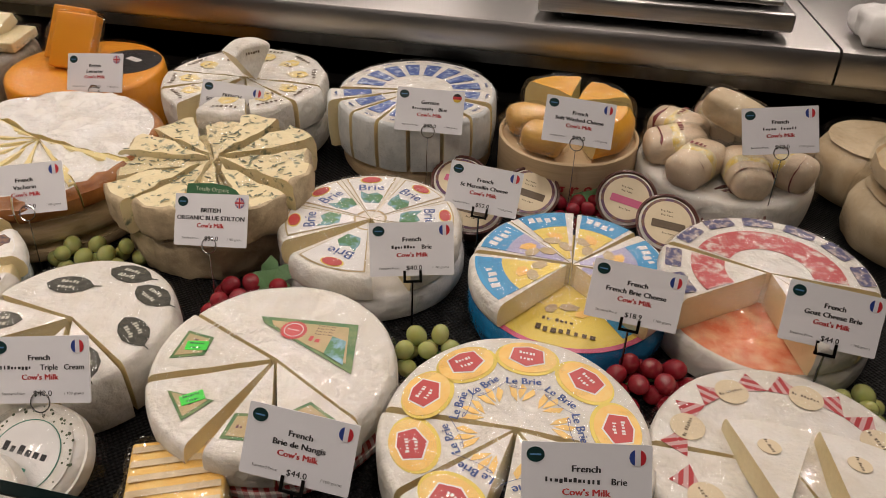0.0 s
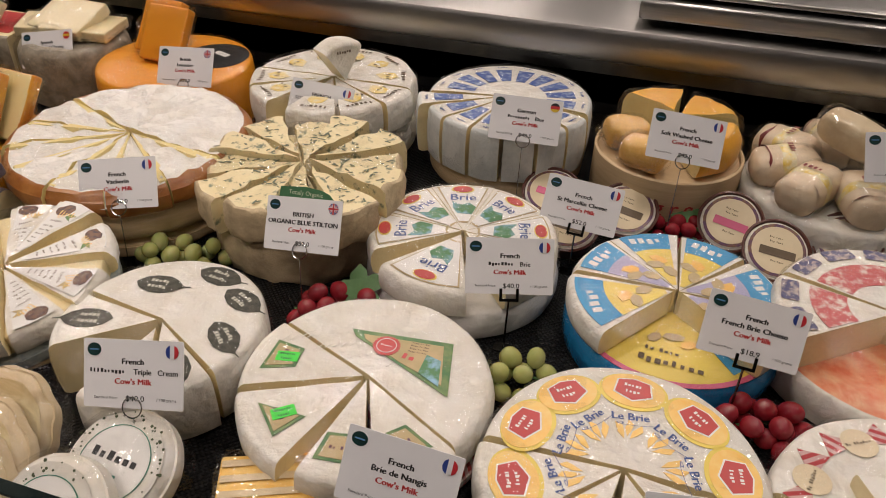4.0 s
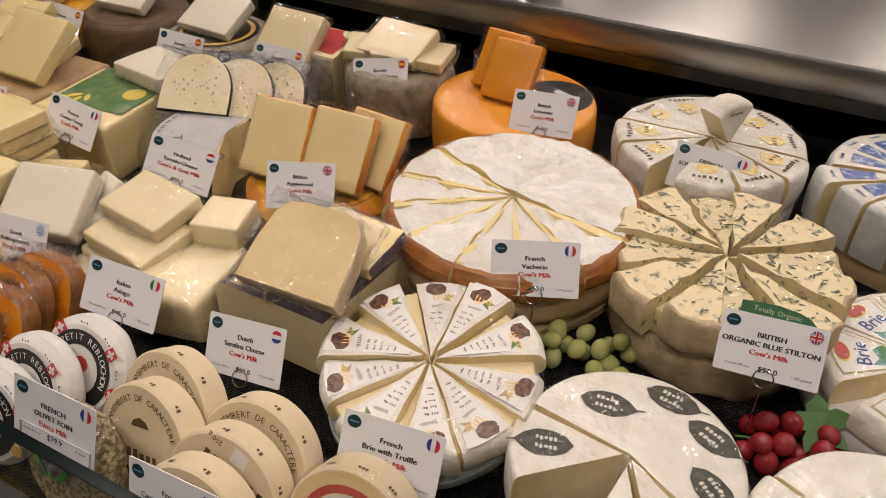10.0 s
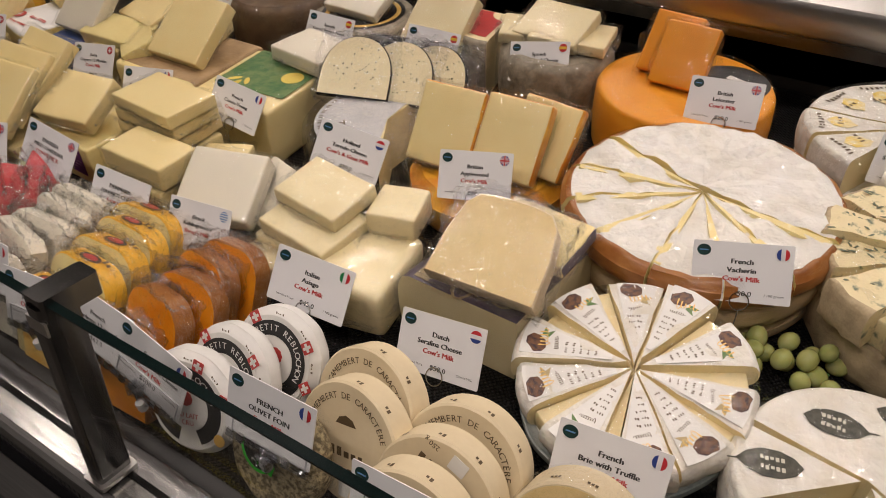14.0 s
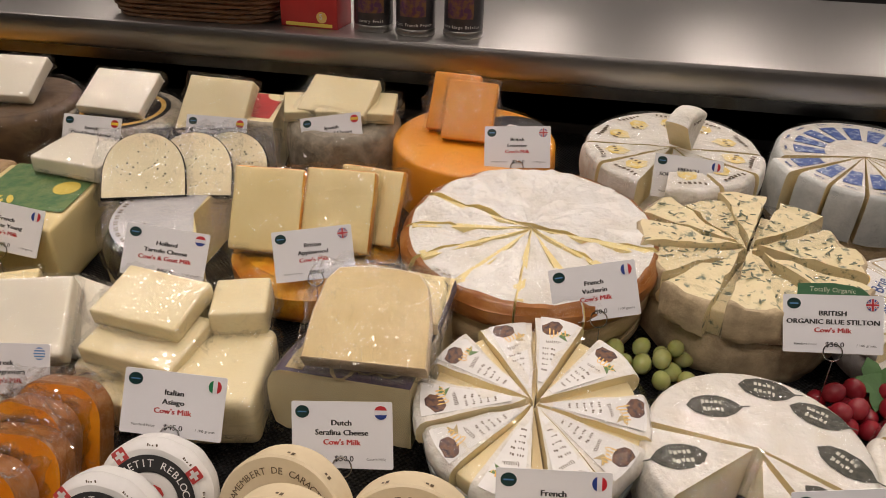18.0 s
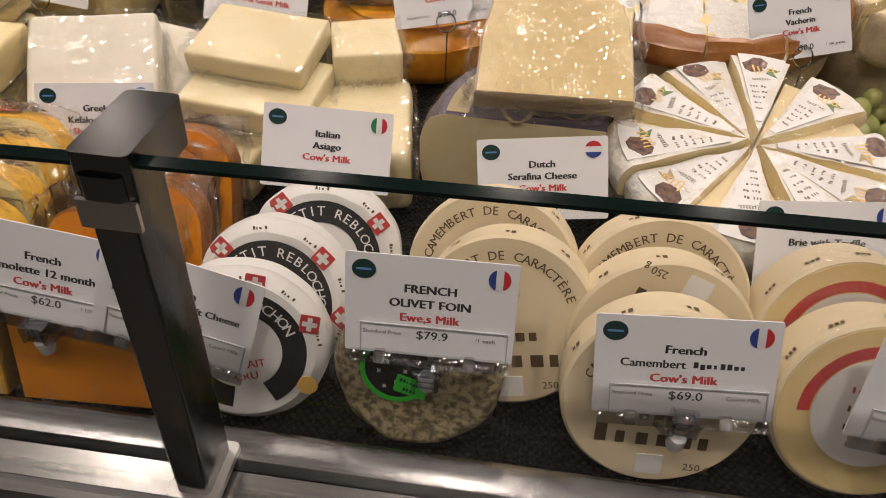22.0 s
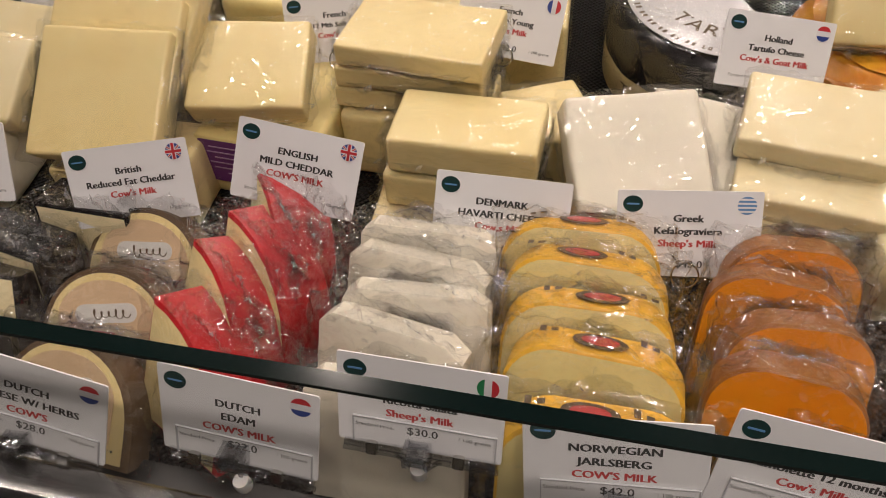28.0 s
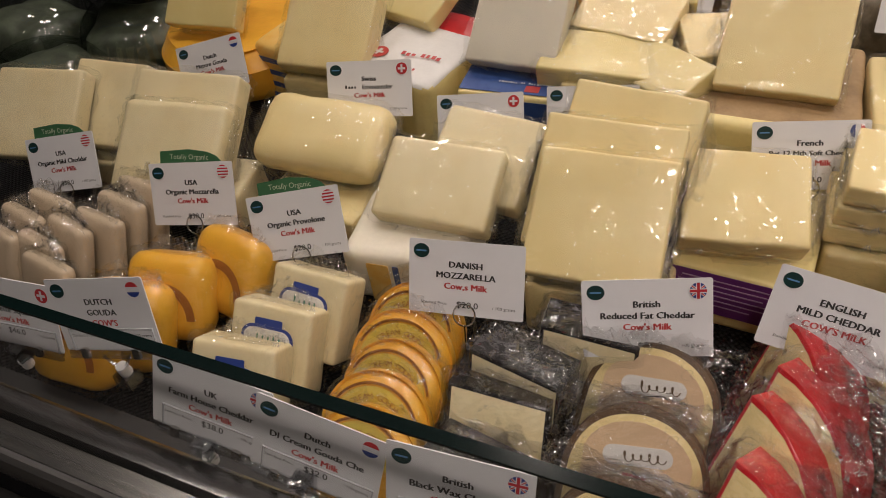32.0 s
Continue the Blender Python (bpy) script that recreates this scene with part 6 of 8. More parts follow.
alb, ws, zt = cut_wheel("pale_soft_wheel", 0.185, 1.092, 0, "pale wrapped cheese wheel under a heap of small cheeses", 0.128, [(0.126, 0.06, (BLOOM, BLOOM, BLOOM), "wheel")], [], 0.0, (BLOOM, BLOOM, BLOOM), seed=33, film=True)
PINKRIND = material("pink_white_rind", (0.74, 0.62, 0.45), 0.55, second=(0.66, 0.50, 0.33), scale=30, amount=0.6, bump=0.6, bump_scale=110, fine=0.08, coat=0.4, sub=0.06)
MAROON = material("maroon_print", (0.22, 0.03, 0.03), 0.4, second=(0.17, 0.025, 0.025), scale=60, coat=0.4)
for k in range(8):
    a = 12 + 45 * k
    q = 0.074 + 0.006 * (k % 2)
    ob = thing("soft_cheese_lobe", rest(0.185 + q * math.cos(radians(a)), 1.092 + q * math.sin(radians(a)), a, 0.058) @ pose(0, 0, 0, (k % 3 - 1) * 6, 5, 0), "soft washed-rind cheese petal with gold and maroon print", "cheese", "heap of small soft cheeses")
    v, f = rounded_box(0.092, 0.058, 0.050, 0.021, 8, 0.004, 25, k)
    part("cheese", mesh_of("cheese", v, f, PINKRIND), ob)
    v, f = rounded_box(0.034, 0.0595, 0.0515, 0.021, 8, 0.003, 25, k)
    part("printed_band", mesh_of("printed_band", v, f, GOLDPRINT), ob, pose(-0.002, 0, 0))
    v, f = rounded_box(0.012, 0.0597, 0.0517, 0.021, 8, 0.003, 25, k)
    part("maroon_band", mesh_of("maroon_band", v, f, MAROON), ob, pose(0.020, 0, 0))
    part("word_bar", bars("xxxx", 0.013, MAROON), ob, pose(-0.004, 0, 0.0538, 0, 0, 90))
    v, f = rounded_box(0.098, 0.064, 0.053, 0.021, 10, 0.003, 60, k)
    part("plastic_wrap", mesh_of("plastic_wrap", v, f, FILM, smooth=False), ob, pose(0, 0, -0.001))
cheese_block(rest(0.19, 1.08, 70, 0.112) @ pose(0, 0, 0, 15, 0, 0), 0.055, 0.12, 0.045, WASHED, "pale soft cheese wedge lying on the heap", seed=55, r=0.018, amount=0.004)

for k, (mx, my, t, tl) in enumerate(((0.05, 0.985, 0, 40), (0.108, 0.935, 10, 35), (0.19, 0.985, -8, 35), (-0.185, 0.975, 5, 25), (-0.083, 0.965, 0, 30), (-0.15, 0.90, 5, 20))):
    ob = thing("clay_cup_cheese", rest(mx, my - 0.02, t, 0.002) @ pose(0, 0, 0, tl, 0, 0) @ pose(0, 0.035, 0), "small white cheese in a brown clay cup", "cheese", "cheeses in clay cups")
    v, f, i = lathe([(0, 0), (0.036, 0), (0.041, 0.022), (0.0425, 0.026), (0.040, 0.027), (0.0375, 0.022), (0, 0.022)], 36)
    part("cup", mesh_of("cup", v, f, BROWNCUP), ob)
    part("cheese", wheel_mesh("cheese", 0.037, 0.006, BLOOM, BLOOM, BLOOM, seed=k, soft=0.002), ob, pose(0, 0, 0.0205))
    decal(ob, disc_outline(0.035, 28), 0.0268, PLUM, None, "label_rim")
    decal(ob, disc_outline(0.031, 28), 0.0273, BOXPAPER, None, "label")
    decal(ob, round_rect(0.044, 0.011, 0.001), 0.0278, PINKPRINT if k % 3 == 0 else BOXINK, pose(0, -0.004, 0, 0, 0, -12), "label_band")
    for q in (0.010, 0.016, -0.016):
        part("word_bar", bars("xxx xxxx", 0.004, BOXINK), ob, pose(0, q, 0.0278, 0, 0, -12))

leic = thing("leicester_wheel", rest(-0.858, 1.085), "orange leicester wheel with a black and white label", "cheese", "whole cheese wheels")
part("cheese", wheel_mesh("cheese", 0.128, 0.095, ORANGE, ORANGE, ORANGE, seed=2, rim=0.008), leic)
decal(leic, sector(0.0, 0.055, 0, 360, 30)[:-1], 0.0955, BLACK, pose(0.055, 0.04, 0), "label")
decal(leic, round_rect(0.03, 0.012, 0.001), 0.0960, WHITEPAPER, pose(0.06, 0.05, 0, 0, 0, -20), "label_bar")
film_cap("plastic_wrap", 0.130, 0.095, leic, seed=4)
cheese_block(rest(-0.868, 1.062, -4, 0.094) @ pose(0, 0, 0, 55, 0, 0) @ pose(0, 0.045, 0), 0.078, 0.092, 0.020, ORANGE, "bright orange leicester slab in film", seed=3, r=0.003)
cheese_block(rest(-0.898, 1.090, -6, 0.094) @ pose(0, 0, 0, 55, 0, 0) @ pose(0, 0.045, 0), 0.075, 0.092, 0.02, ORANGE, "bright orange leicester slab in film", seed=4, r=0.003)

# ---- grapes ----
grapes(-0.375, 0.672, 10, GRAPE_R, 20, 1, "bunch of dark red grapes with a leaf", True)
grapes(-0.600, 0.700, 5, GRAPE_G, 16, 2, "bunch of pale green grapes", False, (0.055, 0.022))
grapes(-0.150, 0.640, 0, GRAPE_G, 13, 3, "bunch of pale green grapes", False, (0.034, 0.03))
grapes(0.085, 0.650, 20, GRAPE_R, 20, 4, "bunch of dark red grapes", False, (0.048, 0.034))
grapes(-0.015, 0.965, 0, GRAPE_R, 15, 5, "bunch of dark red grapes with a leaf", True, (0.036, 0.026))
grapes(0.295, 0.660, 0, GRAPE_G, 10, 6, "bunch of pale green grapes", False, (0.034, 0.024))

# ---- hard cheeses behind ----


def at_z(x, y, z, tilt=0.0, turn=0.0, roll=0.0):
    """A pose in the room, turned on the spot and then tipped back."""
    return pose(x, y, z, 0, 0, turn) @ pose(0, 0, 0, tilt, roll, 0)


IV, YE, BU, WH = "ivory wrapped cheese slab with a smooth cut face", "pale yellow wrapped cheese slab", "butter yellow wrapped cheese slab", "white wrapped cheese slab"

# smoked wheel with two leaning slabs
apple = thing("smoked_cheese_wheel", rest(-1.025, 0.805), "smoky orange wheel with a mottled glossy rind", "cheese", "whole cheese wheels")
part("cheese", wheel_mesh("cheese", 0.108, 0.066, SMOKE, SMOKE, PASTE, seed=6, rim=0.03, soft=0.018), apple)
film_cap("plastic_wrap", 0.109, 0.066, apple, seed=6)
cheese_block(at_z(-1.072, 0.752, 0.974, 58, 4) @ pose(0, 0.052, 0), 0.090, 0.106, 0.024, BUTTER, "pale yellow smoked cheese slab with an orange rind", seed=7, r=0.004, rind=SMOKE)
cheese_block(at_z(-0.984, 0.766, 0.976, 58, 3) @ pose(0, 0.052, 0), 0.088, 0.104, 0.024, BUTTER, "pale yellow smoked cheese slab with an orange rind", seed=8, r=0.004, rind=SMOKE)
cheese_block(at_z(-0.958, 0.800, 0.974, 58, -6) @ pose(0, 0.050, 0), 0.085, 0.098, 0.020, BUTTER, "pale yellow smoked cheese slab with an orange rind", seed=9, r=0.004, rind=SMOKE)

# truffle gouda: half wheel in black wax and slices on it
tart = thing("truffle_gouda_half", rest(-1.19, 0.80), "half wheel of truffle gouda in glossy black wax", "cheese", "whole cheese wheels")
part("half_wheel", wheel_mesh("half_wheel", 0.118, 0.085, BLACKWAX, YELLOW, YELLOW, a0=88, a1=300, seed=7, rim=0.008, soft=0.02), tart)
decal(tart, sector(0.0, 0.105, 92, 296, 24), 0.0862, GREYLABEL, name="printed_ring")
arc_letters(tart, "TARTUFO", 0.070, 0.0870, 0.024, BOXINK, 262, True, 1.1)
for k in range(14):
    a = 100 + k * 14
    part("word_bar", bars("x", 0.012, WHITEPAPER), tart, pose(0.1188 * math.cos(radians(a)), 0.1188 * math.sin(radians(a)), 0.035, 90, 0, a + 90))
v, f, i = lathe([(0.1188, 0.002), (0.1198, 0.006), (0.1198, 0.034), (0.1188, 0.036)], 72, 176, 298)
part("side_label", mesh_of("side_label", v, f, KRAFT), tart)
for k, ch in enumerate("TARTUFO"):
    a = 218 + k * 9
    part("lettering", letters(ch, 0.020, BOXINK, 0.01), tart, pose(0.1203 * math.cos(radians(a)), 0.1203 * math.sin(radians(a)), 0.020, 90, 0, a + 90))
for k in range(22):
    a = 100 + k * 9
    part("word_bar", bars("xx", 0.010, BOXINK), tart, pose(0.098 * math.cos(radians(a)), 0.098 * math.sin(radians(a)), 0.0868, 0, 0, a + 90))
film_cap("plastic_wrap", 0.121, 0.087, tart, seed=9, mat=LOOSEBAG)
for k, (dx, dy, t) in enumerate(((0, 0, 20), (0.056, 0.026, 14), (0.098, 0.050, 8))):
    s = slice_of(at_z(-1.274 + dx, 0.818 + dy, 0.996 - 0.003 * k, 47, t) @ pose(0, 0.045, 0), half_round(0.112, 0.096), 0.013, TRUFPASTE, BLACKWAX, "slice of truffle gouda with black wax rind", seed=60 + k)
    rnd = random.Random(k)
    for q in range(26):
        decal(s, disc_outline(rnd.uniform(0.0006, 0.0017), 6), 0.0132, SPECK, pose(rnd.uniform(-0.035, 0.035), rnd.uniform(-0.035, 0.03), 0), "truffle_speck")

# comte block with a green sheet and a pale slab on top
comte = thing("comte_block", rest(-1.425, 0.790, 4), "large comte block with a green printed top sheet", "cheese", "large cheese blocks")
v, f = rounded_box(0.155, 0.165, 0.093, 0.006, 8, 0.001, 20, 3)
part("block", mesh_of("block", v, f, BUTTER), comte)
decal(comte, round_rect(0.135, 0.12, 0.004), 0.0945, LEAFGREEN, pose(0.005, 0.02, 0), "green_sheet")
decal(comte, disc_outline(0.018, 20), 0.0950, YELLOWPRINT, pose(0.045, 0.02, 0), "yellow_seal")
for k in range(4):
    decal(comte, disc_outline(0.009, 8, 1.3, 0.5), 0.0950, YELLOWPRINT, pose(-0.05 + 0.012 * k, -0.03 + 0.012 * (k % 2), 0, 0, 0, 40 * k), "leaf_print")
v, f = rounded_box(0.16, 0.17, 0.097, 0.006, 10, 0.003, 50, 4)
part("plastic_wrap", mesh_of("plastic_wrap", v, f, BAG), comte, pose(0, 0, -0.001))
cheese_block(rest(-1.390, 0.868, -8, 0.097), 0.115, 0.085, 0.026, WHITE, "pale pink-edged cheese slab in film", seed=11, r=0.004)

# semi-cured half wheel with slabs
semi = thing("grey_rind_wheel", rest(-1.075, 1.10), "rough grey-brown half wheel in film", "cheese", "whole cheese wheels")
part("cheese", wheel_mesh("cheese", 0.092, 0.105, GREYRIND, GREYRIND, IVORY, seed=9, rim=0.05, soft=0.012), semi)
film_cap("plastic_wrap", 0.094, 0.105, semi, seed=10)
cheese_block(at_z(-1.085, 1.075, 1.048, 26, -6) @ pose(0, 0.03, 0), 0.115, 0.085, 0.020, IVORY, IV, seed=12, r=0.003)
cheese_block(at_z(-1.05, 1.07, 1.046, 8, 8) @ pose(0, 0.03, 0), 0.125, 0.08, 0.018, IVORY, IV, seed=13, r=0.003)
cheese_block(at_z(-1.12, 1.10, 1.046, 10, 20) @ pose(0, 0.0, 0), 0.11, 0.07, 0.018, IVORY, IV, seed=14, r=0.003)

mixed = thing("cheese_wedge_red_label", rest(-1.205, 1.155, -10), "tall cheese wedge with a red label on top", "cheese", "large cheese blocks")
v, f, i = lathe(cheese_profile(0.12, 0.10, 0.006)[0], 40, 190, 290, 0.01, 3, cheese_profile(0.1, 0.1)[1])
part("wedge", mesh_of("wedge", v, f, [GREYRIND, IVORY, IVORY], i), mixed, pose(0, 0.02, 0))
decal(mixed, sector(0.03, 0.10, 195, 285, 12), 0.1005, REDPRINT, pose(0, 0.02, 0), "label")
cheese_block(at_z(-1.285, 1.045, 1.0, 48, -4) @ pose(0, 0.05, 0), 0.115, 0.10, 0.024, IVORY, IV, seed=15, r=0.003)
cheese_block(rest(-1.30, 1.10, 0), 0.12, 0.10, 0.075, IVORY, "tall ivory cheese block in film", seed=16)

sheep = thing("cured_sheep_wheel", rest(-1.462, 1.09), "grey cured wheel with a dark printed top", "cheese", "whole cheese wheels")
part("cheese", wheel_mesh("cheese", 0.10, 0.085, GREYRIND, GREYRIND, IVORY, seed=13, rim=0.02, soft=0.01), sheep)
decal(sheep, disc_outline(0.078, 36), 0.0855, BLACK, None, "label")
decal(sheep, sector(0.062, 0.070, 0, 359, 40), 0.0860, AMBER, None, "gold_ring")
film_cap("plastic_wrap", 0.102, 0.085, sheep, seed=14)
cheese_block(at_z(-1.465, 1.06, 1.025, 30, -2) @ pose(0, 0.035, 0), 0.118, 0.09, 0.02, WHITE, WH, seed=17, r=0.003)

manch = thing("dark_rind_wheel", rest(-1.648, 1.075), "dark brown cheese wheel with a woven rind", "cheese", "whole cheese wheels")
part("cheese", wheel_mesh("cheese", 0.105, 0.10, DARKRIND, DARKRIND, IVORY, seed=15, rim=0.015, soft=0.014), manch)
film_cap("plastic_wrap", 0.107, 0.10, manch, seed=15)
cheese_block(at_z(-1.65, 1.04, 1.04, 32, 4) @ pose(0, 0.035, 0), 0.11, 0.09, 0.02, WHITE, WH, seed=18, r=0.003)

etor = thing("orange_rind_wheel", rest(-1.885, 1.09), "orange-brown pressed cheese wheel in film", "cheese", "whole cheese wheels")
part("cheese", wheel_mesh("cheese", 0.115, 0.08, SMOKE, SMOKE, IVORY, seed=16, rim=0.015, soft=0.014), etor)
film_cap("plastic_wrap", 0.117, 0.08, etor, seed=16)
cheese_block(at_z(-1.88, 1.04, 1.02, 30, 8) @ pose(0, 0.035, 0), 0.105, 0.08, 0.02, IVORY, IV, seed=19, r=0.003)

# brown alpine block with a slab on it
p12 = thing("alpine_cheese_block", rest(-1.60, 0.80, 0), "brown-rinded alpine cheese block with yellow cut front", "cheese", "large cheese blocks")
v, f = rounded_box(0.185, 0.17, 0.092, 0.01, 8, 0.002, 20, 5)
idx = [0 if sum(v[k][1] for k in q) / len(q) < -0.075 else 1 for q in f]
part("block", mesh_of("block", v, f, [YELLOW, ALPINE], idx), p12)
cheese_block(at_z(-1.59, 0.765, 0.998, 42, 0) @ pose(0, 0.05, 0), 0.115, 0.115, 0.024, BUTTER, BU, seed=20, r=0.003)
cheese_block(at_z(-1.64, 0.84, 1.005, 10, 20), 0.11, 0.08, 0.022, BUTTER, BU, seed=21, r=0.003)
cheese_block(at_z(-1.70, 0.775, 0.99, 24, -35), 0.11, 0.06, 0.024, YELLOW, BU, seed=22, r=0.003)

# gruyere slabs on a blue printed block
gr = thing("blue_label_cheese_block", rest(-1.845, 0.795, 4), "cheese block with a blue mountain label and red cross", "cheese", "large cheese blocks")
v, f = rounded_box(0.15, 0.13, 0.075, 0.006, 8, 0.001, 20, 6)
part("block", mesh_of("block", v, f, YELLOW), gr)
decal(gr, round_rect(0.145, 0.06, 0.002), 0.0, NAVY, pose(0, -0.0665, 0.04, 90, 0, 0), "blue_label")
decal(gr, round_rect(0.145, 0.05, 0.002), 0.0755, NAVY, pose(0, -0.035, 0), "blue_label_top")
part("word_bar", bars("xxxxxxx xx xxxxxxxx", 0.007, WHITEPAPER), gr, pose(0, -0.0675, 0.045, 90, 0, 0))
decal(gr, round_rect(0.016, 0.012, 0.001), 0.0760, REDPRINT, pose(0.01, -0.05, 0), "red_cross_ground")
part("word_bar", bars("xxxxxxx xx xxxxxxxx", 0.006, WHITEPAPER), gr, pose(0, -0.04, 0.0765))
cheese_block(at_z(-1.865, 0.775, 0.985, 48, -2) @ pose(0, 0.05, 0), 0.105, 0.11, 0.026, WHITE, WH, seed=23, r=0.003)
cheese_block(at_z(-1.765, 0.79, 0.975, 14, 2), 0.135, 0.07, 0.04, YELLOW, YE, seed=24, r=0.004)
cheese_block(at_z(-1.755, 0.85, 1.015, 22, -12), 0.115, 0.07, 0.022, BUTTER, BU, seed=25, r=0.003)
cheese_block(at_z(-1.74, 0.90, 1.035, 28, 8), 0.10, 0.06, 0.022, YELLOW, YE, seed=26, r=0.003)
cheese_block(rest(-1.755, 0.86, 0), 0.13, 0.12, 0.075, YELLOW, "tall yellow cheese block in film", seed=27)
cheese_block(rest(-1.765, 0.765, 0), 0.075, 0.03, 0.085, BUTTER, "narrow yellow cheese piece standing on edge", seed=28)

# emmental in a red and white bag
em = thing("bagged_emmental", rest(-1.985, 0.80, -14), "yellow emmental block in a red and white printed bag", "cheese", "large cheese blocks")
v, f = rounded_box(0.13, 0.16, 0.085, 0.01, 8, 0.003, 20, 8)
idx = [2 if sum(v[k][1] for k in q) / len(q) > 0.02 else 1 if sum(v[k][2] for k in q) / len(q) > 0.08 else 0 for q in f]
part("block", mesh_of("block", v, f, [YELLOW, WHITEPAPER, REDWAX], idx), em)
decal(em, disc_outline(0.012, 18), 0.0865, REDPRINT, pose(-0.035, -0.045, 0), "red_disc")
decal(em, round_rect(0.013, 0.0035, 0.0005), 0.0870, WHITEPAPER, pose(-0.035, -0.045, 0), "cross_bar")
decal(em, round_rect(0.0035, 0.013, 0.0005), 0.0870, WHITEPAPER, pose(-0.035, -0.045, 0), "cross_bar")
part("word_bar", bars("xxx xxxx", 0.013, REDPRINT), em, pose(0.02, -0.03, 0.0870, 0, 0, 10))
part("word_bar", bars("xxxxxxxxx", 0.012, REDPRINT), em, pose(0.005, -0.062, 0.0870, 0, 0, 10))
cheese_block(at_z(-2.09, 0.735, 0.965, 44, 4) @ pose(0, 0.045, 0), 0.115, 0.10, 0.034, BUTTER, BU, seed=30, r=0.004)
cheese_block(rest(-2.09, 0.76, 4), 0.12, 0.08, 0.062, BUTTER, "butter yellow cheese block in film", seed=31)
cheese_block(at_z(-2.02, 0.86, 1.01, 30, -20), 0.10, 0.07, 0.022, YELLOW, YE, seed=32, r=0.003)

# mature gouda
go = thing("mature_gouda_wheel", rest(-2.275, 0.82), "golden mature gouda wheel with printed edge", "cheese", "whole cheese wheels")
part("cheese", wheel_mesh("cheese", 0.115, 0.075, GOLD, GOLD, YELLOW, seed=18, rim=0.01, soft=0.02), go)
cheese_block(at_z(-2.29, 0.765, 0.99, 50, 6) @ pose(0, 0.055, 0), 0.105, 0.12, 0.024, YELLOW, "pale gouda slab with an orange rind in film", seed=33, r=0.003)
gb = thing("striped_cheese_packet", rest(-2.165, 0.80, -10), "orange and blue striped cheese packet", "cheese", "large cheese blocks")
v, f = rounded_box(0.075, 0.11, 0.085, 0.012, 8, 0.003, 20, 9)
part("packet", mesh_of("packet", v, f, AMBER), gb)
for k in range(4):
    decal(gb, round_rect(0.07, 0.007, 0.002), 0.0, NAVY, pose(0, -0.0565, 0.014 + 0.017 * k, 90, 0, 0), "blue_stripe")

# ---- middle row of slabs ----
cheese_block(at_z(-2.345, 0.500, 0.934, 44, 12) @ pose(0, 0.05, 0), 0.110, 0.104, 0.026, IVORY, "ivory organic cheddar slab in film", seed=34, r=0.004)
cheese_block(at_z(-2.290, 0.548, 0.930, 44, 4) @ pose(0, 0.05, 0), 0.100, 0.100, 0.026, IVORY, "ivory organic cheddar slab in film", seed=35, r=0.004)
cheese_block(rest(-2.33, 0.56, 6), 0.15, 0.07, 0.046, IVORY, "ivory cheese block in film", seed=36)
cheese_block(at_z(-2.148, 0.490, 0.930, 42, 8) @ pose(0, 0.05, 0), 0.120, 0.100, 0.028, IVORY, "ivory organic mozzarella slab in film", seed=37, r=0.008)
cheese_block(at_z(-2.160, 0.530, 0.940, 42, 8) @ pose(0, 0.05, 0), 0.124, 0.104, 0.028, IVORY, "ivory organic mozzarella slab in film", seed=38, r=0.004)
cheese_block(rest(-2.155, 0.545, 8), 0.13, 0.07, 0.046, IVORY, "ivory cheese block in film", seed=40)
cheese_block(at_z(-2.017, 0.575, 0.928, 30, 2) @ pose(0, 0.04, 0), 0.15, 0.088, 0.042, BUTTER, "rounded butter-coloured provolone block in film", seed=41, r=0.02, amount=0.002)
cheese_block(rest(-2.0, 0.585, -6), 0.12, 0.11, 0.042, BUTTER, "provolone block with printed wrap in film", seed=42)
cheese_block(at_z(-1.855, 0.517, 0.940, 32, 3) @ pose(0, 0.041, 0), 0.113, 0.082, 0.028, IVORY, "ivory mozzarella slab in film", seed=43, r=0.005)
cheese_block(at_z(-1.832, 0.56, 0.944, 32, -6) @ pose(0, 0.045, 0), 0.105, 0.092, 0.028, IVORY, "ivory mozzarella slab in film", seed=44, r=0.006)
dm = thing("mozzarella_bag", rest(-1.875, 0.525, 6), "white mozzarella block with an orange and blue printed stripe", "cheese", "large cheese blocks")
v, f = rounded_box(0.115, 0.10, 0.065, 0.01, 8, 0.002, 20, 11)
part("block", mesh_of("block", v, f, WHITE), dm)
decal(dm, round_rect(0.022, 0.05, 0.002), 0.0, AMBER, pose(-0.02, -0.0515, 0.03, 90, 0, 0), "orange_stripe")
decal(dm, round_rect(0.006, 0.05, 0.001), 0.0, NAVY, pose(-0.002, -0.0515, 0.03, 90, 0, 0), "blue_stripe")
cheese_block(at_z(-1.697, 0.482, 0.948, 42, 4) @ pose(0, 0.056, 0), 0.112, 0.108, 0.022, BUTTER, "butter yellow cheddar slab in film", seed=45, r=0.003)
cheese_block(at_z(-1.702, 0.506, 0.957, 42, 2) @ pose(0, 0.060, 0), 0.118, 0.116, 0.020, BUTTER, "butter yellow cheddar slab in film", seed=46, r=0.003)
cheese_block(at_z(-1.700, 0.540, 0.968, 42, -5) @ pose(0, 0.062, 0), 0.114, 0.118, 0.020, BUTTER, "butter yellow cheddar slab in film", seed=47, r=0.003)
cheese_block(rest(-1.694, 0.525, 2), 0.12, 0.08, 0.062, BUTTER, "butter yellow cheddar block in film", seed=48)
cheese_block(at_z(-1.590, 0.548, 0.960, 30, 10) @ pose(0, 0.042, 0), 0.100, 0.084, 0.028, BUTTER, "butter yellow mild cheddar slab in film", seed=49, r=0.004)
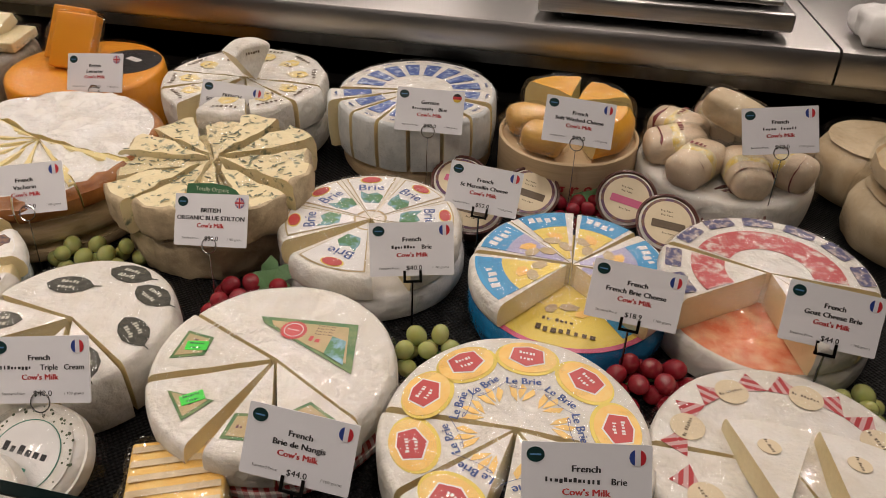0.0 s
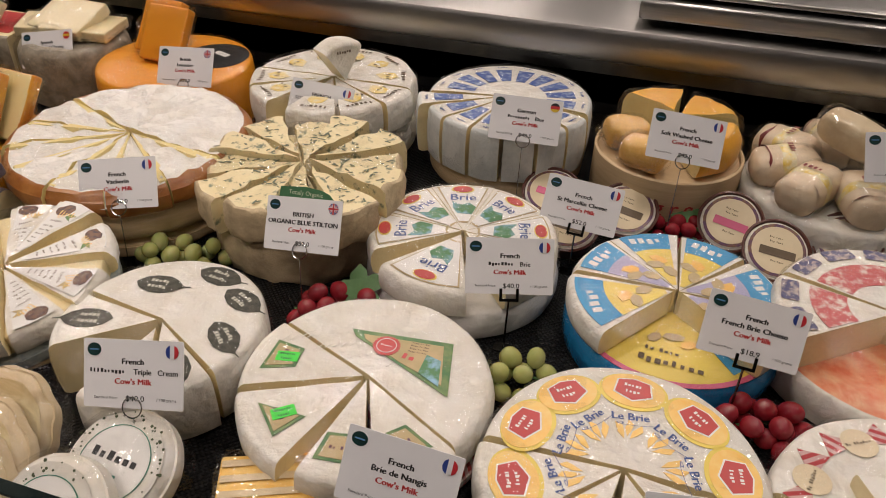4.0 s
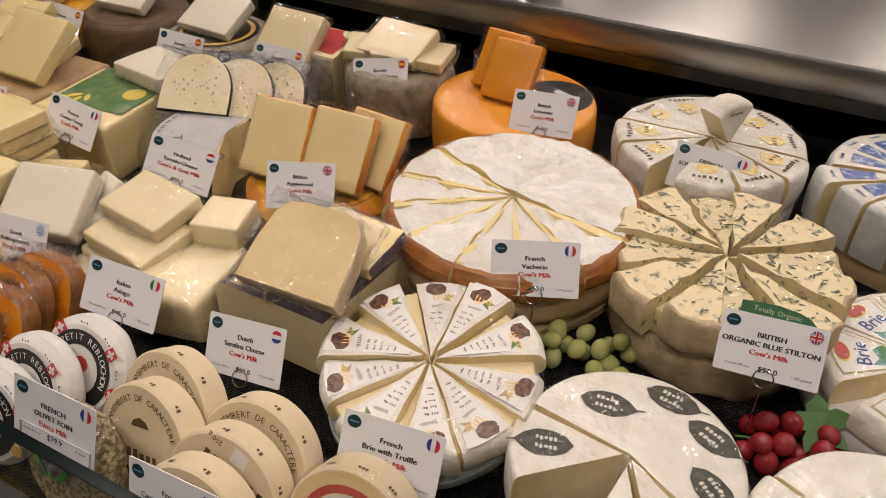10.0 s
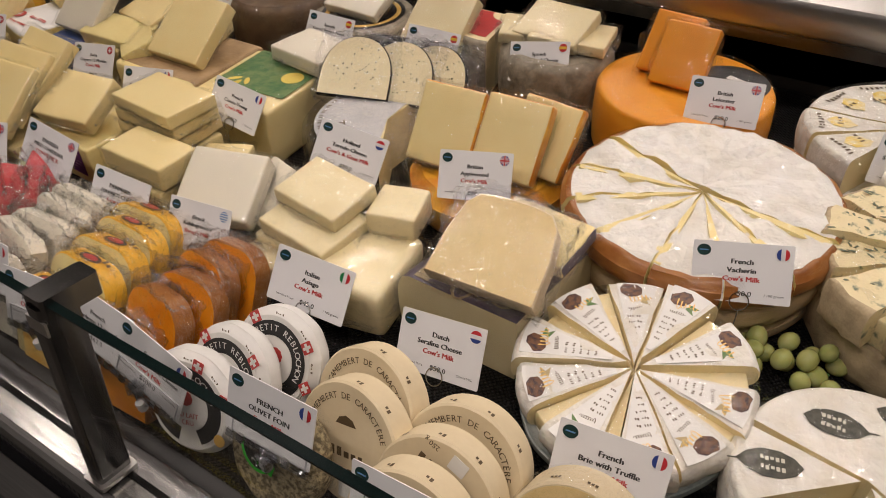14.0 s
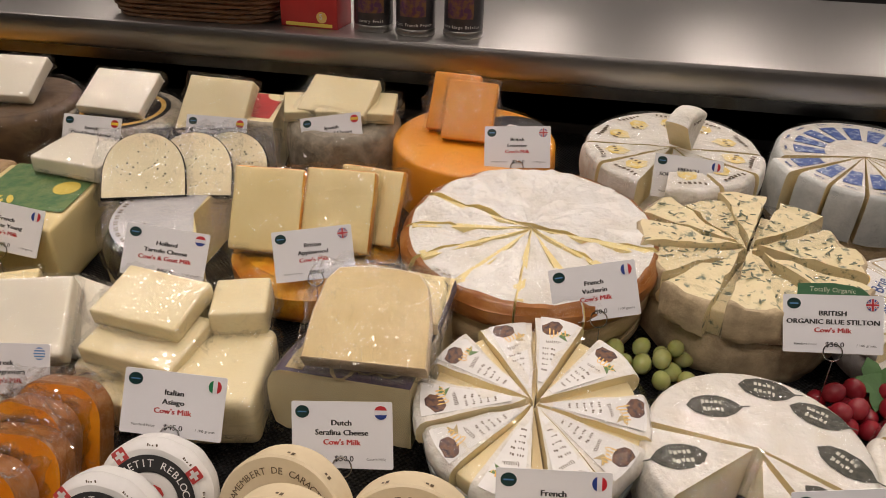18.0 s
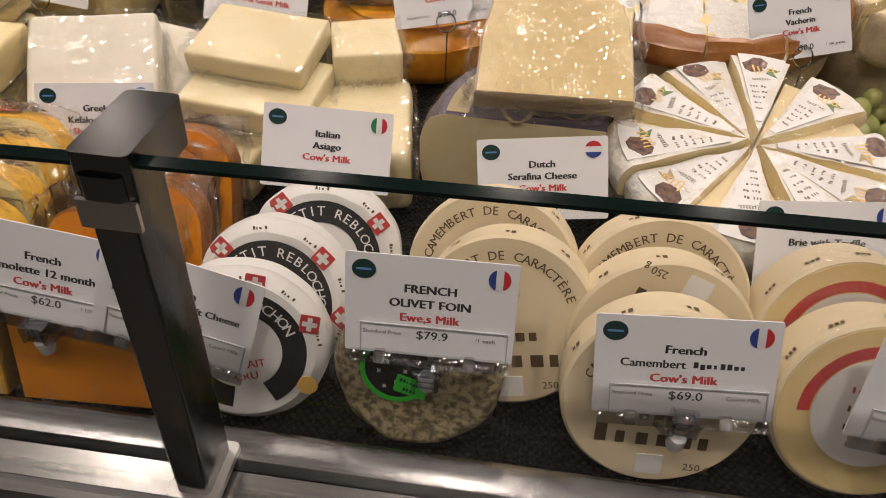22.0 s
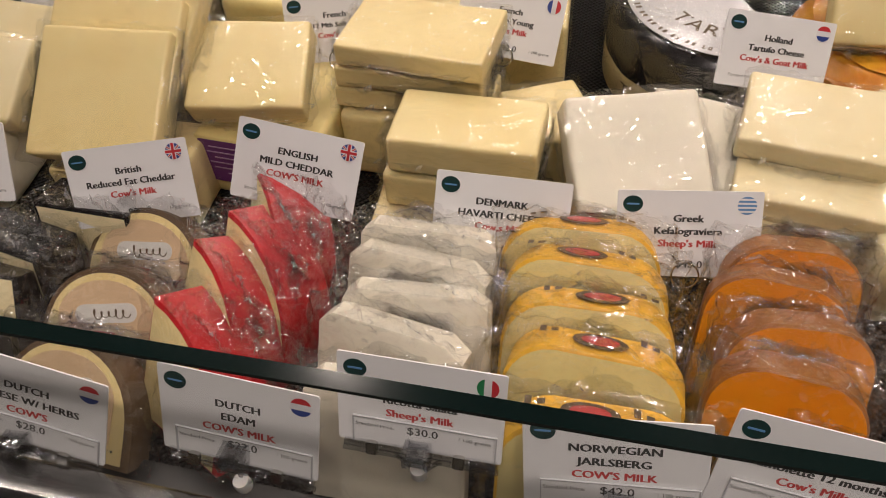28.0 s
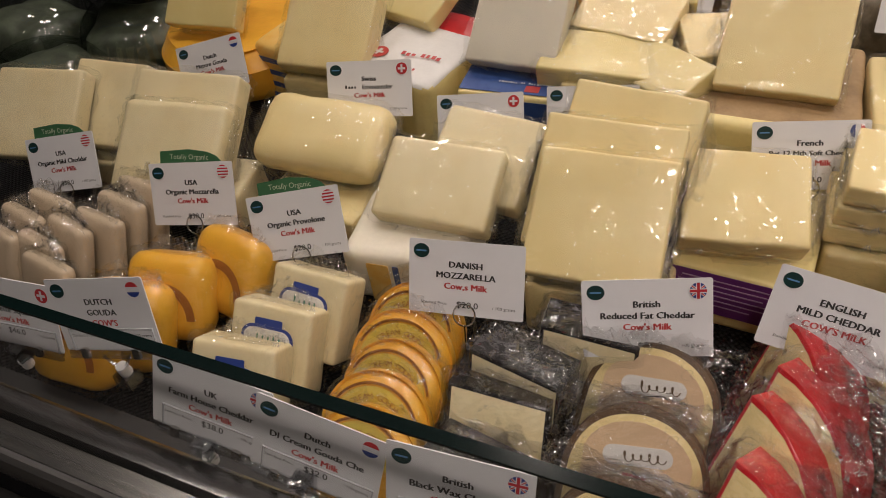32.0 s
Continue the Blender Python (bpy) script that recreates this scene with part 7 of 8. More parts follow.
mc = thing("mild_cheddar_block", rest(-1.585, 0.605, -3), "mild cheddar block with a violet printed label", "cheese", "large cheese blocks")
v, f = rounded_box(0.115, 0.13, 0.066, 0.005, 8, 0.001, 20, 12)
part("block", mesh_of("block", v, f, YELLOW), mc)
decal(mc, round_rect(0.088, 0.048, 0.001), 0.0, VIOLET, pose(-0.006, -0.0662, 0.040, 90, 0, 0), "violet_label")
for k in range(6):
    decal(mc, round_rect((0.070, 0.076, 0.064, 0.076, 0.072, 0.048)[k], 0.0013, 0.0003), 0.0, LILACPRINT, pose(-0.006, -0.0668, 0.057 - 0.006 * k, 90, 0, 0), "print_line")
# havarti piles
for k in range(3):
    cheese_block(rest(-1.465 + 0.004 * k, 0.632 - 0.004 * k, 2 - 3 * k, 0.070 + 0.021 * k), 0.128, 0.082, 0.020, BUTTER, "pale yellow havarti slab in film", seed=50 + k, r=0.003)
cheese_block(rest(-1.46, 0.63, 0), 0.13, 0.085, 0.068, BUTTER, "pale yellow havarti block in film", seed=54)
for k in range(2):
    cheese_block(rest(-1.405 + 0.004 * k, 0.547, -2 + 2 * k, 0.036 + 0.036 * k), 0.118, 0.066, 0.034, BUTTER, "pale yellow havarti block in film", seed=55 + k, r=0.004)
cheese_block(rest(-1.415, 0.535, 3), 0.12, 0.07, 0.034, BUTTER, "pale yellow havarti block in film", seed=57, r=0.004)
cheese_block(rest(-1.345, 0.62, 25), 0.07, 0.08, 0.07, BUTTER, "pale yellow havarti block in film", seed=58, r=0.004)
# kefalograviera
cheese_block(at_z(-1.262, 0.522, 0.925, 34, 18) @ pose(0, 0.05, 0), 0.105, 0.095, 0.032, WHITE, "white kefalograviera wedge in film", seed=59, r=0.005)
cheese_block(at_z(-1.225, 0.575, 0.905, 34, -16) @ pose(0, 0.04, 0), 0.10, 0.085, 0.04, WHITE, "white kefalograviera wedge in film", seed=60, r=0.005)
# asiago pile
cheese_block(rest(-1.050, 0.560, 10), 0.105, 0.120, 0.064, IVORY, "ivory asiago block in film", seed=61, r=0.010, amount=0.003)
cheese_block(rest(-1.150, 0.580, -4), 0.110, 0.090, 0.050, IVORY, "ivory asiago block in film", seed=66, r=0.006)
cheese_block(rest(-1.165, 0.530, -12), 0.085, 0.040, 0.040, IVORY, "ivory asiago piece in film", seed=62, r=0.004)
cheese_block(rest(-1.135, 0.572, -8, 0.052) @ pose(0, 0, 0, 6, 0, 0), 0.116, 0.082, 0.026, IVORY, "ivory asiago piece in crumpled film", seed=63, r=0.004)
cheese_block(rest(-1.140, 0.600, -8, 0.082) @ pose(0, 0, 0, 8, 0, 0), 0.108, 0.076, 0.022, IVORY, "ivory asiago slab in film", seed=64, r=0.004)
cheese_block(rest(-1.052, 0.632, 16, 0.058), 0.062, 0.066, 0.036, IVORY, "small ivory asiago piece in film", seed=65, r=0.004)
# serafina block
se = thing("serafina_wedge", rest(-0.836, 0.540), "quarter of an aged gouda wheel with dark printed rind", "cheese", "large cheese blocks")
part("wedge", wheel_mesh("wedge", 0.150, 0.084, PURPLE, PURPLE, IVORY, 84, 179, soft=0.014, rim=0.006, seed=13), se)
decal(se, sector(0.112, 0.130, 86, 177, 24), 0.0846, KRAFT, None, "printed_band")
arc_letters(se, "OUDE  KAAS  OUDE", 0.121, 0.0852, 0.010, BOXINK, 135, False, 1.3)
for q in range(9):
    a = 92 + q * 10
    part("word_bar", bars("xx", 0.016, KRAFT), se, pose(0.1507 * math.cos(radians(a)), 0.1507 * math.sin(radians(a)), 0.045, 90, 0, a + 90))
for q, (px, py, sz, t) in enumerate(((-0.055, 0.020, 0.070, 2), (-0.030, 0.050, 0.045, -50))):
    part("pen_stroke", pen_stroke(sz, 0.022, KRAFT, 70 + q, 3, 0.20), se, pose(px, py, 0.0850, 0, 0, t))
v, f, i = lathe(cheese_profile(0.153, 0.087, 0.014)[0], 72, 82, 181, 0.02, 3)
part("plastic_wrap", mesh_of("plastic_wrap", jitter(v, 0.0012, 80, 4), f, BAG), se, pose(0.002, -0.002, -0.0005))
slice_of(at_z(-0.882, 0.538, 0.974, 34, 3) @ pose(0, 0.052, 0), [(-0.062, -0.05), (0.062, -0.05), (0.060, 0.0), (0.053, 0.036), (0.042, 0.050), (0.02, 0.054), (-0.02, 0.054), (-0.042, 0.050), (-0.053, 0.036), (-0.060, 0.0)], 0.026, AGED, WASHED, "aged gouda slab with dark printed rind in film", seed=67, bag=1.03)
cheese_block(at_z(-0.872, 0.612, 0.985, 16, -6) @ pose(0, 0.03, 0), 0.105, 0.070, 0.02, BUTTER, "aged gouda slab with purple rind in film", seed=68, r=0.005, rind=PURPLE)

# ---- front row ----
# washed soft rounds in clear tubs
for k in range(3):
    disc_face(lean(-0.556 - 0.006 * k, (0.306, 0.336, 0.372)[k], 56, 0.104, 2), 0.052, 0.026, WASHED, FELICIEN, "pale washed soft cheese round in film", seed=70 + k, wrap=BAG, soft=0.008, rough=0.003, rim=0.04)
# epoisses in wooden boxes
for k in range(2):
    ob = round_box(lean(-0.686 - 0.003 * k, 0.318 + 0.050 * k, 70, 0.116, 2), 0.057, 0.036, BOXPAPER, "round wooden box of soft cheese with a red ringed label")
    decal(ob, disc_outline(0.054, 40), 0.0362, AGED, None, "lid_paper")
    decal(ob, sector(0.036, 0.043, -2, 182, 24), 0.0367, REDPRINT, None, "red_ring")
    decal(ob, disc_outline(0.035, 30), 0.0367, WHITEPAPER, None, "white_field")
    for q in range(3):
        part("word_bar", bars("xxxx xxx", 0.007, REDPRINT if q == 0 else BOXINK), ob, pose(0, 0.014 - 0.012 * q, 0.0373))
    for q in range(12):
        a = q * 30
        part("word_bar", bars("xxx", 0.006, BOXINK), ob, pose(0.0576 * math.cos(radians(a)), 0.0576 * math.sin(radians(a)), 0.027, 90, 0, a + 90))
    if k:
        decal(ob, disc_outline(0.012, 20, 1.4, 0.8), 0.0372, BLACK, pose(0.036, 0.022, 0, 0, 0, -35), "round_seal")
    v, f, i = lathe([(0.0585, 0.002), (0.0595, 0.020), (0.0585, 0.037), (0.05, 0.0385), (0.03, 0.0386), (0, 0.0386)], 60, rim=0.02, seed=k)
    part("plastic_wrap", mesh_of("plastic_wrap", jitter(v, 0.0008, 90, k), f, FILM), ob)


def camembert(m, k):
    ob = round_box(m, 0.0585, 0.030, BOXPAPER, "round pale camembert box with brown lettering", name="camembert_box", group="camembert boxes")
    arc_letters(ob, "CAMEMBERT DE CARACTÈRE", 0.045, 0.0303, 0.0085, BOXINK, 90, spread=1.02)
    for q, wd in enumerate((0.046, 0.066)):
        part("word_bar", bars(("xxxxx", "xxxxxx")[q], wd / 2.9, BOXINK), ob, pose(0.002, -0.010 - 0.017 * q, 0.0303))
    part("lettering", letters("250 g", 0.007, BOXINK, 0.01), ob, pose(0.028, -0.045, 0.0303))
    decal(ob, round_rect(0.016, 0.014, 0.001), 0.0302, WHITEPAPER, pose(0, -0.045, 0), "stamp")
    decal(ob, [(-0.012, 0), (0.012, 0), (0.008, 0.006), (0, 0.009), (-0.008, 0.006)], 0.0302, BOXINK, pose(0, 0.018, 0), "tree_print")
    for q in range(10):
        a = q * 36 + 10
        part("word_bar", bars("xx", 0.008, BOXINK), ob, pose(0.0588 * math.cos(radians(a)), 0.0588 * math.sin(radians(a)), 0.022, 90, 0, a + 90))
    return ob


for k in range(3):
    camembert(lean(-0.806 + 0.002 * k, 0.309 + 0.036 * k, 74 - 2 * k, 0.117, 2) @ pose(0, 0, 0, 0, 0, (0, 160, -4)[k]), k)
for k in range(2):
    camembert(lean(-0.900 - 0.012 * k, 0.350 + 0.037 * k, 71 - 2 * k, 0.117, -6) @ pose(0, 0, 0, 0, 0, (14, 8)[k]), k)
# hay-coated cheese
hay = disc_face(lean(-0.950, 0.310, 74, 0.106, -2), 0.052, 0.032, HERB, HERB, "hay-coated round cheese with a black and green label", name="hay_cheese", seed=81, wrap=BAG, soft=0.006, rim=0.05)
decal(hay, disc_outline(0.022, 20), 0.0326, BLACK, pose(-0.012, 0.004, 0), "black_label")
decal(hay, sector(0.019, 0.022, 120, 320, 16), 0.0330, LIME, pose(-0.012, 0.004, 0), "green_ring")
tag = decal(hay, round_rect(0.020, 0.012, 0.001), 0.0333, LIME, pose(-0.002, -0.006, 0, 0, 0, -12), "price_sticker")
part("word_bar", bars("xxxxxxx", 0.0040, DKGREEN), tag, pose(0, 0.0026, 0.0339))
part("word_bar", bars("xxxx", 0.0040, DKGREEN), tag, pose(0, -0.0030, 0.0339))
for q in range(10):
    a, rr = q * 2.4, 0.006 + 0.0011 * q
    decal(hay, [(0.0018 * math.cos(b * math.pi / 4) * (1 if b % 2 else 0.45), 0.0018 * math.sin(b * math.pi / 4) * (1 if b % 2 else 0.45)) for b in range(8)], 0.0329, CREAMPRINT, pose(-0.012 + rr * math.cos(a), 0.004 + rr * math.sin(a), 0), "white_flower")

# reblochon rounds in printed white paper
for k, (rx, ry, tl, tn) in enumerate(((-1.062, 0.310, 73, 8), (-1.053, 0.347, 68, -2), (-1.031, 0.385, 64, 4))):
    ob = thing("reblochon_round", lean(rx, ry, tl, 0.108, tn) @ pose(0, 0, 0, 0, 0, (10, -20, -30)[k]), "reblochon in white paper with a black lettered ring", "cheese", "reblochon rounds")
    part("cheese", wheel_mesh("cheese", 0.0535, 0.030, WHITEPAPER, WHITEPAPER, WHITEPAPER, seed=84 + k, rim=0.02, soft=0.008), ob)
    decal(ob, sector(0.026, 0.041, -70, 250, 40), 0.0304, BLACK, None, "black_ring")
    arc_letters(ob, "PETIT REBLOCHON", 0.0335, 0.0309, 0.0095, WHITEPAPER, 90, spread=1.05)
    decal(ob, disc_outline(0.0255, 30), 0.0304, WHITEPAPER, None, "white_centre")
    part("lettering", letters("AU LAIT", 0.0075, REDPRINT, 0.015), ob, pose(0, -0.010, 0.0312))
    part("lettering", letters("CRU", 0.0075, REDPRINT, 0.015), ob, pose(0, -0.018, 0.0312))
    decal(ob, disc_outline(0.009, 9, 1.0, 0.9), 0.0309, REDPRINT, pose(0, 0.008, 0), "red_print")
    for sx, sy in ((0.047, 0.012), (-0.044, 0.018), (0.02, 0.044)):
        decal(ob, round_rect(0.012, 0.012, 0.001), 0.0306, REDPRINT, pose(sx * 0.98, sy * 0.98, 0, 0, 0, -20), "red_shield")
        decal(ob, round_rect(0.009, 0.003, 0.0003), 0.0311, WHITEPAPER, pose(sx * 0.98, sy * 0.98, 0, 0, 0, -20), "cross_bar")
        decal(ob, round_rect(0.003, 0.009, 0.0003), 0.0311, WHITEPAPER, pose(sx * 0.98, sy * 0.98, 0, 0, 0, -20), "cross_bar")
    decal(ob, disc_outline(0.0065, 16), 0.0306, AMBER, pose(0.036, -0.030, 0), "orange_seal")
    for q in range(9):
        a = q * 40
        part("word_bar", bars("xxx x", 0.004, BOXINK), ob, pose(0.049 * math.cos(radians(a)), 0.049 * math.sin(radians(a)), 0.0303, 0, 0, a - 90))

# slices and wedges in bags
for k, (my, tl) in enumerate(((0.306, 78), (0.352, 72), (0.385, 70), (0.418, 70), (0.448, 70))):
    slice_of(lean(-1.166 + (0.0, -0.006, 0.004, -0.008, 0.004)[k], my, tl, 0.096, (3, -6, 4, -8, 3)[k]), loaf(0.090, 0.094), 0.024, MIMO, BROWNRIND, "deep orange mimolette slice with brown rind in film", seed=90 + k, group="mimolette slices", bag=1.04, border=0.0015)
for k, (jy, tl) in enumerate(((0.306, 78), (0.344, 71), (0.375, 69), (0.409, 68), (0.439, 68))):
    s = slice_of(lean(-1.277 - 0.006 * k, jy, tl, 0.096, (1, -3, 2, -2, 3)[k]), loaf(0.110, 0.096), 0.027, YELLOW, JARL, "yellow jarlsberg slice with gold rind in film", seed=95 + k, group="jarlsberg slices", bag=1.04, border=0.002)
    crown = pose(0.006 * (k % 3 - 1), 0.0518, 0.0135, -90, 0, 0)
    decal(s, disc_outline(0.0105, 18, 1.6, 0.78), 0.0006, BOXINK, crown, "badge_rim")
    decal(s, disc_outline(0.0072, 18, 1.6, 0.72), 0.0010, REDPRINT, crown, "red_badge")
    for side in (-1, 1):
        part("word_bar", bars("xx", 0.013, BOXINK), s, crown @ pose(side * 0.030, 0.001, 0.0030, 0, side * 12, 0))
    if not k:
        decal(s, round_rect(0.046, 0.030, 0.001), 0.0304, AMBER, pose(-0.012, -0.030, 0), "orange_label")
        part("word_bar", bars("xx xx", 0.012, BOXINK), s, pose(0, 0.034, 0.0312))
for k, (ry, tl) in enumerate(((0.306, 78), (0.338, 71), (0.366, 69), (0.394, 68), (0.422, 70))):
    slice_of(lean(-1.405 + (0.004, -0.006, 0.006, -0.004, 0.0)[k], ry, tl, 0.096, (3, -8, 6, -5, 2)[k]), [(-0.050, -0.05), (0.050, -0.05), (0.049, 0.036), (0.036, 0.046), (-0.040, 0.048), (-0.049, 0.040)], 0.022, WHITE, WHITE, "white salted ricotta wedge in film", seed=100 + k, group="ricotta wedges", bag=1.04)
EDAM = [(-0.040, -0.044), (0.044, -0.044)] + [(-0.040 + 0.084 * math.cos(radians(a)), -0.042 + 0.088 * math.sin(radians(a))) for a in (12, 26, 40, 54, 68, 80, 90)]
for k, (ex, ey, tl, tn) in enumerate(((-1.530, 0.325, 64, -26), (-1.530, 0.372, 64, -34), (-1.512, 0.410, 68, -30), (-1.512, 0.452, 72, -48))):
    slice_of(lean(ex, ey, tl, 0.09, tn), EDAM, 0.046, BUTTER, REDWAX, "edam wedge with red wax rind in film", seed=105 + k, group="edam wedges", border=0.003, bag=1.05)
for k in range(3):
    s = slice_of(lean(-1.622 - 0.003 * k, 0.284 + 0.060 * k, 50, 0.084, (-2, 3, -3)[k]), half_round(0.104, 0.082), 0.026, BUTTER, DARKRIND, "herbed gouda slice with brown rind and tan label in film", seed=110 + k, group="herb cheese slices", bag=1.12, border=0.005)
    decal(s, [(-0.037, -0.024), (0.037, -0.024)] + [(0.038 * math.cos(radians(a)), 0.002 + 0.030 * math.sin(radians(a))) for a in range(10, 171, 16)], 0.0265, TAN, None, "tan_label")
    decal(s, round_rect(0.048, 0.014, 0.0069), 0.0272, WHITEPAPER, pose(0, 0.008, 0, 0, 0, 8), "oval_label")
    part("pen_stroke", pen_stroke(0.028, 0.006, BOXINK, 40 + k, 5, 0.16), s, pose(0.004, 0.008, 0.0279, 0, 0, 8))
    for q, cl in enumerate((F_RED, F_WHITE, F_BLUE)):
        decal(s, [(-0.008, -0.008 - 0.003 * q), (0.008, -0.008 - 0.003 * q), (0.008, -0.005 - 0.003 * q), (-0.008, -0.005 - 0.003 * q)], 0.0275, cl, None, "flag_band")
    part("lettering", letters("Dutch", 0.007, F_WHITE, 0.02), s, pose(0.002, -0.019, 0.0275))
    rnd = random.Random(200 + k)
    for q in range(20):
        decal(s, disc_outline(rnd.uniform(0.0005, 0.0011), 5), 0.0263, SPECK, pose(rnd.uniform(-0.040, 0.040), rnd.uniform(-0.040, 0.0), 0), "herb_speck")
for k, (wx, wy, tl, tn) in enumerate(((-1.722, 0.308, 70, -4), (-1.728, 0.356, 60, 8), (-1.722, 0.410, 80, -6), (-1.684, 0.456, 80, 6))):
    slice_of(lean(wx, wy, tl, 0.072, tn), [(-0.038, -0.036), (0.038, -0.036), (0.038, 0.028), (-0.038, 0.036)], 0.044, IVORY, BLACKWAX, "ivory cheddar wedge in black wax and film", seed=115 + k, group="black wax cheddars", bag=1.03, border=0.003)
for k in range(5):
    s = disc_face(lean(-1.812 - 0.004 * k, 0.274 + 0.031 * k, 50, 0.088, (0, 6, -5, 4, -3)[k]), 0.044, 0.026, GOLD, GOLD, "golden gouda round with printed yellow label in film", name="small_gouda", seed=120 + k, wrap=LOOSEBAG, soft=0.010)
    decal(s, sector(0.020, 0.034, 10, 170, 20), 0.0266, YELLOWPRINT, None, "yellow_band")
    decal(s, sector(0.0355, 0.0375, 20, 160, 20), 0.0266, BROWNRIND, None, "printed_edge")
    arc_letters(s, "CREAM GOUDA", 0.026, 0.0272, 0.0065, BROWNRIND, 90)
    part("bag_end", mesh_of("bag_end", *gathered(0.080, 0.022, 320 + k, 34), BAGEND, smooth=False), s, pose(0, 0.040, 0.020, 20, 0, 0))
for k, (lx, ly, tn) in enumerate(((-1.944, 0.315, 8), (-1.936, 0.360, 4), (-1.926, 0.404, -2))):
    s = cheese_block(lean(lx, ly, 56, 0.076, tn), 0.076, 0.076, 0.036, IVORY, "ivory cheddar block with a blue oval label in film", seed=125 + k, group="labelled cheddar blocks", r=0.004, frill=0.016)
    decal(s, round_rect(0.026, 0.042, 0.001), 0.0385, F_BLUE, pose(0, 0.006, 0), "blue_strip")
    decal(s, round_rect(0.050, 0.022, 0.0109), 0.0390, F_BLUE, pose(0, 0.010, 0), "blue_oval")
    decal(s, round_rect(0.044, 0.017, 0.0084), 0.0395, WHITEPAPER, pose(0, 0.010, 0), "white_oval")
    part("pen_stroke", pen_stroke(0.026, 0.006, TEAL, 50 + k, 5, 0.16), s, pose(0.003, 0.010, 0.0401))
for k, (gx, gy, tn) in enumerate(((-2.078, 0.336, 8), (-2.062, 0.378, 10), (-2.024, 0.420, -10), (-2.110, 0.306, 4))):
    s = cheese_block(lean(gx, gy, 56, 0.082, tn), 0.086, 0.082, 0.044, GOLD, "golden waxed gouda wedge in film", seed=130 + k, group="gouda wedges", r=0.020, frill=0.012)
    decal(s, sector(0.026, 0.034, 20, 160, 14), 0.0462, BROWNRIND, pose(0.004, -0.020, 0, 0, 0, -15), "brown_label")
RACLETTE = material("raclette_paste", (0.62, 0.51, 0.36), 0.45, second=(0.56, 0.45, 0.31), scale=14, coat=0.6, fine=0.04)
for k, (qx, qy, tn) in enumerate(((-2.168, 0.456, -8), (-2.172, 0.428, -10), (-2.176, 0.400, -8), (-2.200, 0.382, -14), (-2.212, 0.354, -12), (-2.250, 0.408, -10), (-2.262, 0.382, -12), (-2.268, 0.354, -10), (-2.180, 0.334, -8), (-2.300, 0.326, -12))):
    cheese_block(lean(qx, qy, 70, 0.088, tn), 0.066, 0.086, 0.018, RACLETTE, "greyish raclette slice in film", seed=135 + k, group="raclette slices", r=0.008, frill=0.014)
# herb-speckled soft rounds
for k, (qx, qy, tl) in enumerate(((-0.452, 0.372, 30), (-0.468, 0.315, 40), (-0.44, 0.275, 50))):
    s = disc_face(pose(qx, qy, deck(qy) + 0.004, 0, 0, -4) @ pose(0, 0, 0, tl, 0, 0) @ pose(0, 0.035, 0), 0.052, 0.034, BLOOM, BLOOM, "white soft cheese round rolled in herbs with a clear label", name="herb_soft_cheese", seed=150 + k, wrap=BAG, soft=0.010)
    rnd = random.Random(60 + k)
    for q in range(70):
        a, rr = rnd.uniform(0, 6.28), rnd.uniform(0.036, 0.047)
        decal(s, disc_outline(rnd.uniform(0.0007, 0.0018), 5), 0.0338, SPECK, pose(rr * math.cos(a), rr * math.sin(a), 0), "herb_speck")
    decal(s, sector(0.0335, 0.0342, 0, 359, 36), 0.0345, TEAL, None, "label_rim")
    decal(s, disc_outline(0.033, 32), 0.0343, WHITEPAPER, None, "label")
    part("word_bar", bars("xxxxxx", 0.015, BLACK), s, pose(0, 0.004, 0.0350))
    decal(s, round_rect(0.034, 0.010, 0.001), 0.0348, TEAL, pose(-0.008, -0.014, 0), "green_panel")
s = cheese_block(rest(-0.315, 0.405, 24), 0.085, 0.10, 0.040, AMBER, "orange and cream striped cheese block in film", seed=160, r=0.004)
for k in range(6):
    decal(s, [(-0.04, -0.044 + 0.016 * k), (0.04, -0.044 + 0.016 * k), (0.04, -0.037 + 0.016 * k), (-0.04, -0.037 + 0.016 * k)], 0.0412, WASHED, None, "cream_stripe")

# ---- things on the service shelf ----
TIN_RED = material("red_carton", (0.50, 0.03, 0.03), 0.45, second=(0.42, 0.03, 0.03), scale=20)
TIN_DARK = material("dark_tin_label", (0.025, 0.024, 0.028), 0.3, second=(0.05, 0.045, 0.05), scale=40, coat=0.5)
WICKER = material("brown_wicker", (0.22, 0.11, 0.045), 0.6, second=(0.14, 0.065, 0.025), scale=60, bump=0.6, fine=0.2)


